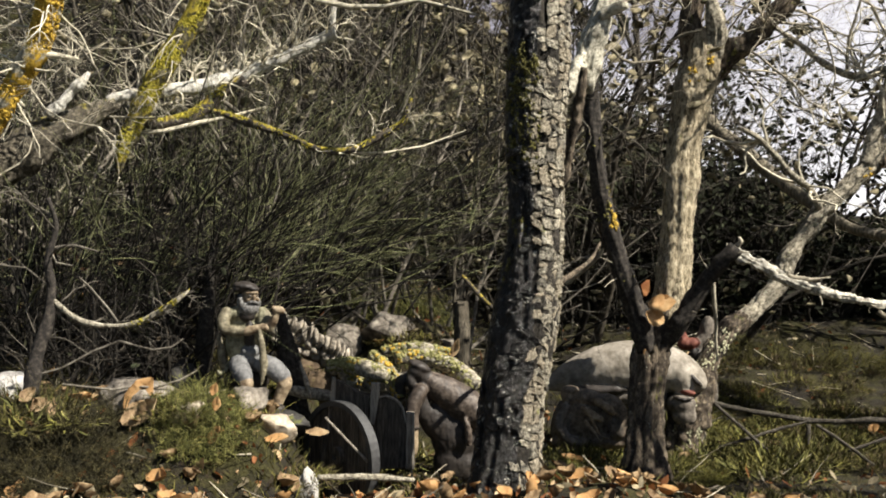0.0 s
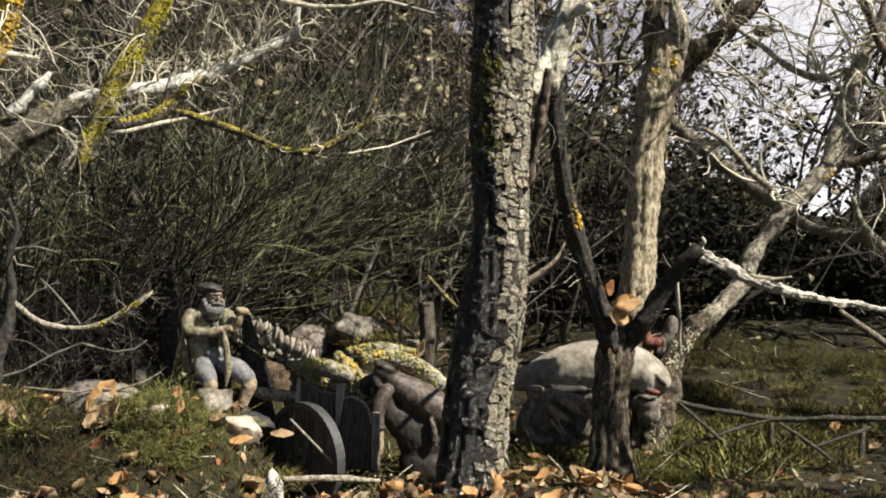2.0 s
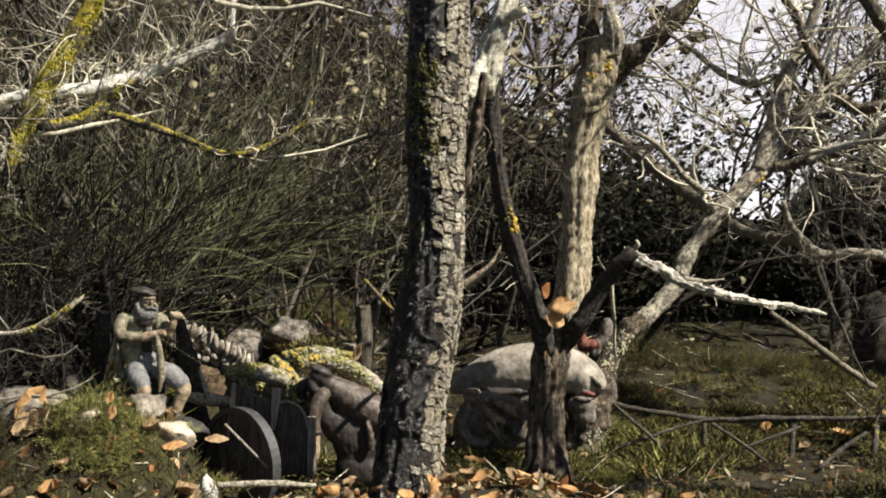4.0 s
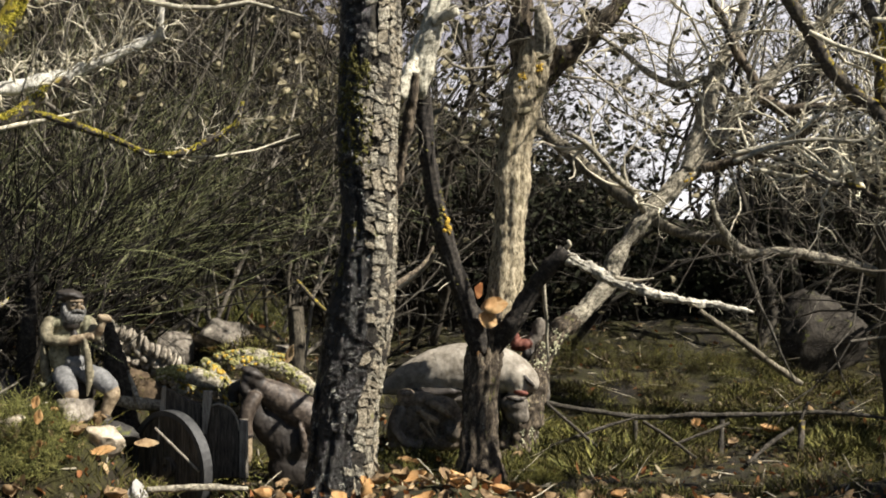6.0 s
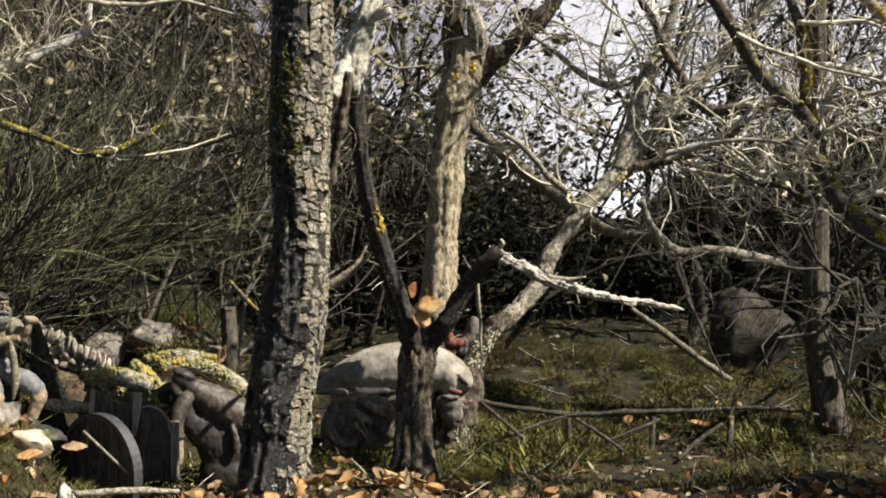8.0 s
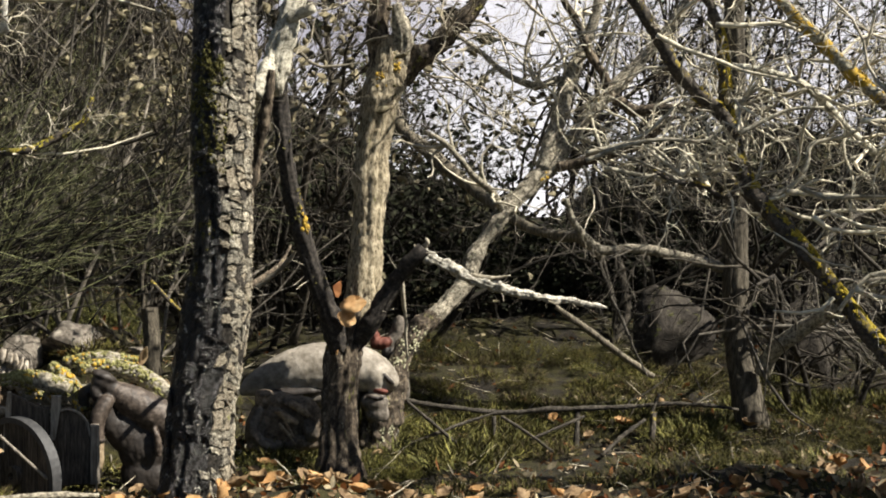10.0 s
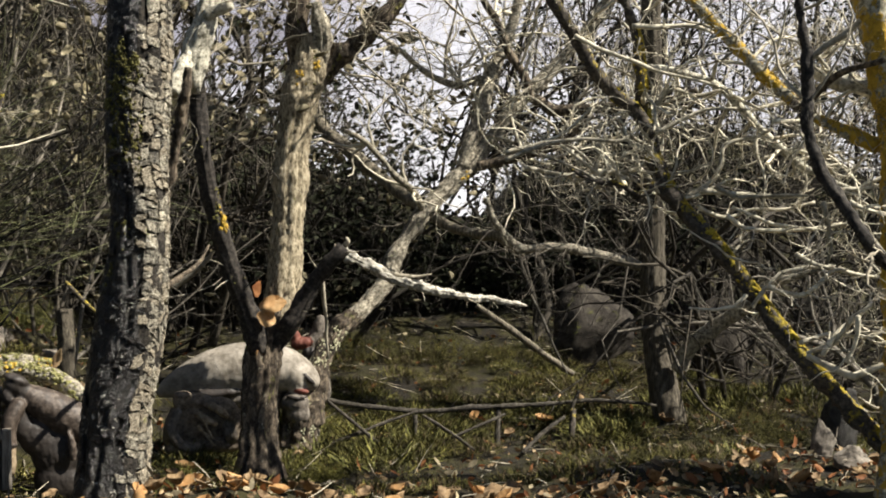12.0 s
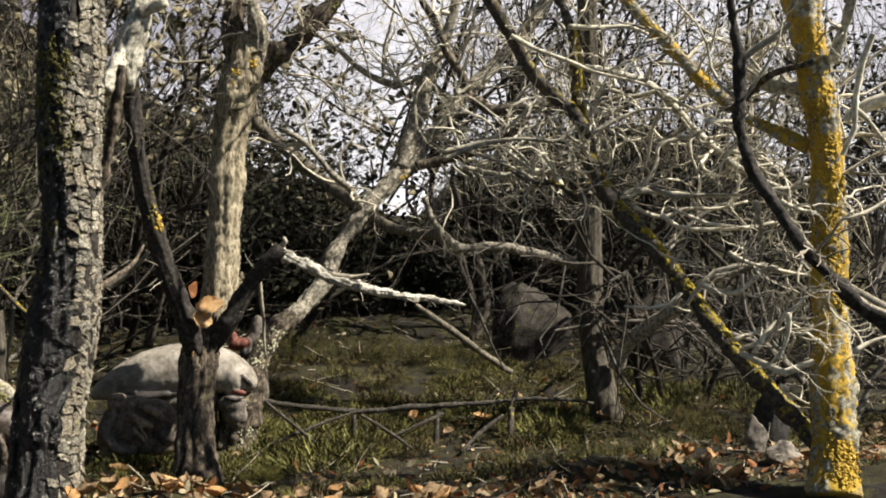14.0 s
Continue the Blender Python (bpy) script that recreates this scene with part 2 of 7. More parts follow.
def spline(pts, step):
    """Points (x, y, z, r) along a smooth line through those given, about step apart."""
    p = np.array(pts, float)
    p = np.vstack([2 * p[0] - p[1], p, 2 * p[-1] - p[-2]])
    out = []
    for a, b, c, d in zip(p[:-3], p[1:-2], p[2:-1], p[3:]):
        n = max(2, int(np.linalg.norm(c[:3] - b[:3]) / step))
        t = np.linspace(0, 1, n, endpoint=False)[:, None]
        out.append(0.5 * (2 * b + (c - a) * t + (2 * a - 5 * b + 4 * c - d) * t ** 2 + (3 * b - a - 3 * c + d) * t ** 3))
    q = np.vstack(out + [p[-2:-1]])
    q[:, 3] = np.maximum(q[:, 3], 0.0003)
    return q


def rings(paths, sides):
    """Tubes round many lines of the same number of points (n, k, 4): vertices (n, k, sides, 3), and the angle round each."""
    c, r = paths[..., :3], paths[..., 3]
    tan = np.gradient(c, axis=1)
    tan /= np.linalg.norm(tan, axis=2, keepdims=True) + 1e-12
    up = np.where(np.abs(tan[:, :1, 2:3]) > 0.9, np.array([1.0, 0, 0]), np.array([0, 0, 1.0]))
    u = np.cross(tan, np.broadcast_to(up, tan.shape))
    for k in range(1, c.shape[1]):
        w = u[:, k - 1] - tan[:, k] * (u[:, k - 1] * tan[:, k]).sum(1, keepdims=True)
        u[:, k] = w
    u /= np.linalg.norm(u, axis=2, keepdims=True) + 1e-12
    w = np.cross(tan, u)
    ang = np.linspace(0, 2 * np.pi, sides, endpoint=False)
    ring = u[:, :, None] * np.cos(ang)[None, None, :, None] + w[:, :, None] * np.sin(ang)[None, None, :, None]
    return c[:, :, None] + ring * r[:, :, None, None], ring, ang


def tube_faces(n, k, sides, start=0):
    i, j = np.meshgrid(np.arange(k - 1), np.arange(sides), indexing="ij")
    a = i * sides + j
    b = i * sides + (j + 1) % sides
    f = np.stack([a, b, b + sides, a + sides], -1).reshape(-1, 4)
    return (f[None] + (np.arange(n) * k * sides)[:, None, None]).reshape(-1, 4) + start


class Soup:
    """Collects tubes, leaves and lumps for ONE mesh."""

    def __init__(self):
        self.lines, self.v, self.f, self.m, self.count = {}, [], [], [], 0

    def line(self, pts, sides=5, mat=0):
        p = np.asarray(pts, float)
        self.lines.setdefault((len(p), sides, mat), []).append(p)

    def add(self, v, f, mat=0):
        f = [[i + self.count for i in face] for face in (f if isinstance(f, list) else np.asarray(f).tolist())]
        self.v.append(np.asarray(v, float))
        self.f += f
        self.m += [mat] * len(f)
        self.count += len(v)
        return self

    def make(self, name, materials, parent=None, label="", smooth=True):
        for (k, sides, mat), paths in sorted(self.lines.items()):
            v, _, _ = rings(np.array(paths), sides)
            f = tube_faces(len(paths), k, sides, self.count).tolist()
            self.v.append(v.reshape(-1, 3))
            self.f += f
            self.m += [mat] * len(f)
            self.count += len(self.v[-1])
        self.lines = {}
        ob = part(name, np.vstack(self.v), self.f, materials, None, label, self.m, smooth)
        if parent:
            tagged(ob, kind="stuff")
        return under(ob, parent) if parent else ob


CRACKS = {}


def log_mesh(pts, step=0.006, sides=20, rough=0.1, grain=0.02, seed=0, plates=None, ribs=0.0):
    """A rough round limb. plates: (rows per metre, columns, depth, crack) of cracked bark."""
    q = spline(pts, step)
    v, ring, ang = rings(q[None], sides)
    v, ring = v[0], ring[0]
    k = len(q)
    flat = v.reshape(-1, 3)
    r = np.repeat(q[:, 3], sides)
    d = rough * r * (lattice(flat, max(0.012, r.max() * 1.3), seed) + 0.5 * lattice(flat, max(0.006, r.max() * 0.5), seed + 1))
    d += grain * r * lattice(flat, 0.004, seed + 2)
    if ribs:
        a = np.tile(ang, k)
        wob = lattice(flat * [1, 1, 0.3], 0.03, seed + 5)
        d -= ribs * r * np.abs(np.sin(a * 4 + 2.5 * wob)) ** 6
    if plates:
        rows, cols, deep, crack = plates
        s = np.concatenate([[0], np.cumsum(np.linalg.norm(np.diff(q[:, :3], axis=0), axis=1))])
        wob = 0.25 * lattice(flat, 0.02, seed + 7)
        py = np.repeat(s, sides) * rows + wob
        px = np.tile(ang, k) / (2 * np.pi) * cols + 0.3 * lattice(flat, 0.015, seed + 8)
        f1, f2, lift = np.full(len(flat), 9.0), np.full(len(flat), 9.0), np.zeros(len(flat))
        iy, ix = np.floor(py).astype(int), np.floor(px).astype(int)
        for dy in (-1, 0, 1):
            for dx in (-1, 0, 1):
                cy, cx = iy + dy, (ix + dx)
                h = (cy * 92837111 ^ (cx % cols) * 689287499 ^ seed * 283923481) & 0xFFFFFF
                jx, jy = (h & 0xFFF) / 4096, (h >> 12) / 4096
                dist = np.maximum(np.abs(cx + 0.2 + 0.6 * jx + 0.5 * (cy % 2) - 0.25 - px), 0.9 * np.abs(cy + 0.2 + 0.6 * jy - py))
                near = dist < f1
                f2 = np.where(near, f1, np.minimum(f2, dist))
                f1 = np.where(near, dist, f1)
                lift = np.where(near, ((h >> 5) & 0xFF) / 255, lift)
        edge = np.clip((f2 - f1) / crack, 0, 1)
        CRACKS["edge"] = edge
        d += deep * (np.sqrt(edge) * (0.6 + 0.5 * lift) - 0.8)
    v = (flat + ring.reshape(-1, 3) * d[:, None])
    ends = np.vstack([q[0, :3] , q[-1, :3]])
    f = tube_faces(1, k, sides).tolist()
    n = len(v)
    f += [[n, (j + 1) % sides, j] for j in range(sides)]
    f += [[n + 1, (k - 1) * sides + j, (k - 1) * sides + (j + 1) % sides] for j in range(sides)]
    return np.vstack([v, ends]), f, q


def limb(name, parent, pts, material, label="", **kw):
    v, f, q = log_mesh(pts, **kw)
    return under(part(name, v, f, material, None, label), parent), q


def unit(rng):
    a = rng.normal(size=3)
    return a / np.linalg.norm(a)


def twig(soup, start, way, length, r, rng, level=2, bend=0.35, kids=5, pull=(0, 0, 0.0), mat=0, ends=None, spread=0.8, side_mat=None):
    """A crooked twig with side twigs down to level 0."""
    k = 7 if level else 4
    p, d = np.array(start, float), np.array(way, float)
    d /= np.linalg.norm(d)
    pts = [(*p, r)]
    pull = np.asarray(pull, float)
    for i in range(1, k):
        d = d + bend * rng.normal(size=3) * 0.6 + pull
        d /= np.linalg.norm(d)
        p = p + d * length / (k - 1)
        pts.append((*p, r * (1 - 0.62 * i / (k - 1))))
        if level and i >= 1:
            for _ in range(rng.poisson(kids / (k - 1))):
                side = unit(rng)
                side = d * (0.5 + 0.4 * rng.random()) + spread * (side - d * side.dot(d))
                twig(soup, p, side, length * rng.uniform(0.3, 0.62), pts[-1][3] * rng.uniform(0.5, 0.8), rng, level - 1, bend, kids * 0.8, pull, mat if side_mat is None else side_mat, ends, spread)
    soup.line(pts, 6 if r > 0.003 else 4 if r > 0.0012 else 3, mat)
    if ends is not None:
        ends.append((p, d))


def twigs_on(soup, q, n, length, r, rng, level=1, way=None, lo=0.1, hi=1.0, mat=0, ends=None, bend=0.35, kids=5, spread=0.8, pull=(0, 0, 0)):
    """Side twigs along a limb's line q."""
    for _ in range(n):
        i = int(len(q) * rng.uniform(lo, hi)) - 1
        i = min(max(i, 1), len(q) - 1)
        d = q[i, :3] - q[i - 1, :3]
        d /= np.linalg.norm(d) + 1e-9
        side = unit(rng)
        side = side - d * side.dot(d)
        side = side / np.linalg.norm(side) + 0.5 * d + (np.asarray(way) if way is not None else 0)
        twig(soup, q[i, :3], side, length * rng.uniform(0.5, 1.3), r * rng.uniform(0.7, 1.2), rng, level, bend, kids, pull, mat, ends, spread)


def leaf_mesh(length, width, curl, rng, mid=0.0):
    """A thin curled leaf of two skins: 5 x 3 grid, pointed at both ends."""
    v, n = [], 5
    for side in (0.00025, -0.00025):
        for i in range(n):
            t = i / (n - 1)
            w = width * (math.sin(math.pi * min(1, t * 0.93 + 0.05)) ** 0.8) * (1 + 0.12 * rng.normal())
            for j in (-1, 0, 1):
                z = curl * length * ((t - 0.5) ** 2 * 1.6 + 0.9 * (abs(j) * w / max(length, 1e-6)) ** 1) + 0.03 * length * rng.normal() * abs(j)
                v.append((t * length, j * w * 0.5, z + side))
    f = []
    for i in range(n - 1):
        for j in range(2):
            a = i * 3 + j
            f.append([a, a + 3, a + 4, a + 1])
            b = a + n * 3
            f.append([b, b + 1, b + 4, b + 3])
    for i in range(n - 1):
        for j in (0, 2):
            a = i * 3 + j
            b = a + n * 3
            f.append([a, b, b + 3, a + 3] if j == 0 else [a, a + 3, b + 3, b])
    return np.array(v), f


def turned(v, m):
    a = np.array(m)
    return np.asarray(v) @ a[:3, :3].T + a[:3, 3]


def random_turn(rng, tilt=180):
    return Matrix.Rotation(rng.uniform(0, 6.283), 4, "Z") @ Matrix.Rotation(radians(rng.normal() * tilt), 4, "X") @ Matrix.Rotation(radians(rng.normal() * tilt), 4, "Y")


def leaves_at(soup, ends, size, rng, share=1.0, mat=0, flat=False):
    """Leaves at the ends of twigs; flat ones are a bent pair of faces for distant crowns."""
    for p, d in ends:
        if rng.random() > share:
            continue
        s = size * rng.uniform(0.6, 1.35)
        if flat:
            b = 0.09 * rng.normal()
            v = s * np.array([(0, 0, 0), (0.22, 0.19, 0.05), (0.62, 0.22, 0.06 + b), (1, 0, b), (0.62, -0.22, 0.06 + b), (0.22, -0.19, 0.05), (0.22, 0, -0.02), (0.62, 0, -0.03 + b)])
            f = [[0, 6, 1], [0, 5, 6], [1, 6, 7, 2], [6, 5, 4, 7], [2, 7, 3], [7, 4, 3]]
        else:
            v, f = leaf_mesh(s, s * rng.uniform(0.4, 0.65), rng.uniform(0.2, 0.9), rng)
        m = Matrix.Translation(p) @ random_turn(rng, 60)
        soup.add(turned(v, m), f, mat)


def ball(rng, r, detail=1, rough=0.3, seed=0, squash=(1, 1, 1)):
    bm = bmesh.new()
    bmesh.ops.create_icosphere(bm, subdivisions=detail, radius=1)
    v = np.array([a.co[:] for a in bm.verts])
    f = [[a.index for a in b.verts] for b in bm.faces]
    bm.free()
    off = np.array([seed * 1.7, seed * 0.9, seed * 2.3])
    v = v * (1 + rough * lattice(v + off, 0.8, seed)[:, None] + 0.35 * rough * lattice(v + off, 0.3, seed + 1)[:, None])
    return v * r * np.array(squash), f


LUMPS = [ball(None, 1.0, 1, 0.75, 40 + k) for k in range(16)]


def crust(soup, q, n, size, rng, lo=0, hi=1, up=0.6, mat=0, turn=None):
    """Ruffled patches of lichen or moss on a limb, each of many small lobes."""
    for _ in range(max(1, n // 7)):
        at = rng.uniform(lo, hi) * len(q)
        aim = unit(rng) + np.array([0, 0, up]) + (np.asarray(turn) if turn is not None else 0)
        for _ in range(int(rng.integers(6, 17))):
            i = min(max(int(at), 1), len(q) - 1)
            gap = np.linalg.norm(q[i, :3] - q[i - 1, :3]) + 1e-6
            i = min(max(int(at + rng.normal() * size * 1.6 / gap), 1), len(q) - 1)
            d = (q[i, :3] - q[i - 1, :3]) / gap
            w = aim + rng.normal(size=3) * min(1.2, 1.4 * size / q[i, 3])
            w -= d * w.dot(d)
            w /= np.linalg.norm(w) + 1e-9
            s = size * rng.uniform(0.25, 0.85)
            v, f = LUMPS[int(rng.integers(0, 16))]
            rot = Vector(w).to_track_quat("Z", "Y").to_matrix().to_4x4() @ Matrix.Rotation(rng.uniform(0, 6.28), 4, "Z")
            soup.add(turned(v * s * [1.15, 0.9, 0.5], Matrix.Translation(q[i, :3] + d * gap * rng.uniform(-0.9, 0.1) + w * q[i, 3] * rng.uniform(0.9, 1.02)) @ rot), f, mat)


def rock_shape(seed, size, detail=4, cuts=16, lump=0.3):
    """A broken stone: a lumpy ball cut by random flats, its faces roughened."""
    rng = np.random.default_rng(seed)
    v, f = ball(None, 1.0, detail, lump, seed)
    for _ in range(cuts):
        n = unit(rng)
        over = v @ n - rng.uniform(0.5, 0.85)
        v = v - n * np.where(over > 0, over * 0.9, 0)[:, None]
    off = v + seed
    v = v * (1 + 0.1 * lattice(off, 0.35, seed + 3) + 0.06 * lattice(off, 0.12, seed + 4))[:, None]
    return v * np.array(size) * 0.62, f


def boulder(name, place, size, material, label, seed, turn=0, category="rock", cuts=16, lump=0.3):
    """A stone of that size across, deep and high above the ground, sunk a little into it."""
    v, f = rock_shape(seed, (size[0], size[1], size[2] * 1.35), 4, cuts, lump)
    ob = part(name, v, f, material)
    ob.location = (place[0], place[1], float(hill(np.array([place[0]]), np.array([place[1]]))[0]) + size[2] * 0.3)
    ob.rotation_euler = (0, 0, radians(turn))
    return tagged(ob, label, category)


# ---- ground and sky ----
def hill(x, y):
    """The ground's height: flat on one side, a low mound on the other, a bank behind."""
    x, y = np.asarray(x, float), np.asarray(y, float)
    def s(a, lo, hi):
        t = np.clip((a - lo) / (hi - lo), 0, 1)
        return t * t * (3 - 2 * t)
    h = -0.055 * s(y, 1.3, 1.55) + 0.055 * s(y, 1.95, 2.45)
    h = h + 0.125 * s(-x, 0.15, 0.24) * s(y, 1.28, 1.44) + 0.11 * s(-x, -0.12, 0.06) * s(y, 1.7, 2.0)
    h = h + 0.1 * s(y, 2.35, 3.1) * (1 - s(y, 3.3, 3.9)) * s(-np.abs(x - 1.1), -2.2, -0.5)
    h = h + np.interp(x * 3.3 / np.clip(y, 2.5, 5), (-3, 0, 0.3, 0.55, 0.7, 0.85, 1.0, 1.1, 1.16, 1.27, 1.36, 1.6, 2.2, 3), (0.95, 0.9, 0.7, 0.5, 0.38, 0.34, 0.32, 0.26, 0.22, 0.22, 0.34, 0.46, 0.6, 0.7)) * s(y, 2.85, 3.5)
    h = h + 0.055 * np.exp(-((x + 0.08) / 0.09) ** 2) * s(y, 1.8, 1.95) * (1 - s(y, 2.1, 2.4))
    far = s(np.hypot(x, y - 1.7), 2.5, 4.5)
    p = np.stack([x.ravel(), y.ravel(), 0 * x.ravel()], -1)
    n = 0.018 * lattice(p, 0.19, 5) + 0.008 * lattice(p, 0.07, 6) + 0.003 * lattice(p, 0.025, 7)
    fall = 0.055 * np.clip(np.hypot(x, y - 1.7) - 3.0, 0, None)
    return h * (1 - far) + n.reshape(x.shape) * (1 - 0.5 * far) - fall


def make_ground():
    a = np.sign(np.linspace(-1, 1, 291)) * (1.9 * np.abs(np.linspace(-1, 1, 291)) + 60 * np.abs(np.linspace(-1, 1, 291)) ** 14)
    gx, gy = np.meshgrid(a + 0.4, a + 2.0, indexing="xy")
    v = np.stack([gx, gy, hill(gx, gy)], -1).reshape(-1, 3)
    n = len(a)
    i, j = np.meshgrid(np.arange(n - 1), np.arange(n - 1), indexing="ij")
    q = i * n + j
    f = np.stack([q, q + 1, q + n + 1, q + n], -1).reshape(-1, 4)
    ob = part("ground", v, f, SOIL)
    return tagged(ob, "dark mossy soil strewn with dry leaves and twigs", "ground", kind="structure")


make_ground()


def make_backdrop():
    m = bpy.data.materials.new("pale_cloudy_sky")
    m.use_nodes = True
    nt = m.node_tree
    em = nt.nodes.new("ShaderNodeEmission")
    tc = nt.nodes.new("ShaderNodeTexCoord")
    no = nt.nodes.new("ShaderNodeTexNoise")
    no.inputs["Scale"].default_value, no.inputs["Detail"].default_value = 0.7, 3
    nt.links.new(tc.outputs["Object"], no.inputs[0])
    ra = nt.nodes.new("ShaderNodeValToRGB")
    nt.links.new(no.outputs[0], ra.inputs[0])
    ra.color_ramp.elements[0].position, ra.color_ramp.elements[1].position = 0.38, 0.6
    ra.color_ramp.elements[0].color, ra.color_ramp.elements[1].color = (0.42, 0.4, 0.46, 1), (0.9, 0.88, 0.93, 1)
    sep = nt.nodes.new("ShaderNodeSeparateXYZ")
    nt.links.new(tc.outputs["Object"], sep.inputs[0])
    low = nt.nodes.new("ShaderNodeMapRange")
    nt.links.new(sep.outputs[2], low.inputs[0])
    low.inputs[1].default_value, low.inputs[2].default_value = 0.35, 1.15
    mix = nt.nodes.new("ShaderNodeMix")
    mix.data_type = "RGBA"
    nt.links.new(low.outputs[0], mix.inputs[0])
    mix.inputs[6].default_value = (1.1, 1.08, 1.1, 1)
    nt.links.new(ra.outputs[0], mix.inputs[7])
    nt.links.new(mix.outputs[2], em.inputs[0])
    em.inputs[1].default_value = 0.5
    nt.links.new(em.outputs[0], nt.nodes["Material Output"].inputs[0])
    v, f, n = [], [], 48
    for i in range(n + 1):
        a = radians(-55 + 140 * i / n)
        for r, z in ((6.0, -0.1), (6.0, 3.4), (6.05, 3.4), (6.05, -0.1)):
            v.append((r * math.sin(a), r * math.cos(a), z))
    for i in range(n):
        for j in range(4):
            a, b = i * 4 + j, i * 4 + (j + 1) % 4
            f.append([a, b, b + 4, a + 4])
    f += [[0, 3, 2, 1], [n * 4, n * 4 + 1, n * 4 + 2, n * 4 + 3]]
    tagged(part("backdrop", v, f, m), "pale grey cloudy sky behind the trees", "sky", kind="structure")


make_backdrop()


# ---- trees ----

BARK_BLACK = surface("nearly_black_bark", [(0.009, 0.0075, 0.0065), (0.026, 0.022, 0.018), (0.075, 0.063, 0.05)], 90, 0.85, 0.8, 320, 0.002)
BARK_UNDER = surface("dark_brown_inner_bark", [(0.008, 0.0066, 0.005), (0.025, 0.021, 0.016), (0.07, 0.06, 0.046)], 90, 0.85, 0.9, 400, 0.003)
BARK_TAN = surface("weathered_tan_bark", [(0.04, 0.033, 0.023), (0.2, 0.17, 0.12), (0.42, 0.37, 0.28)], 190, 0.75, 0.9, 400, 0.003, patches=[(MOSS, 40, 0.16, 0.06, 0)])


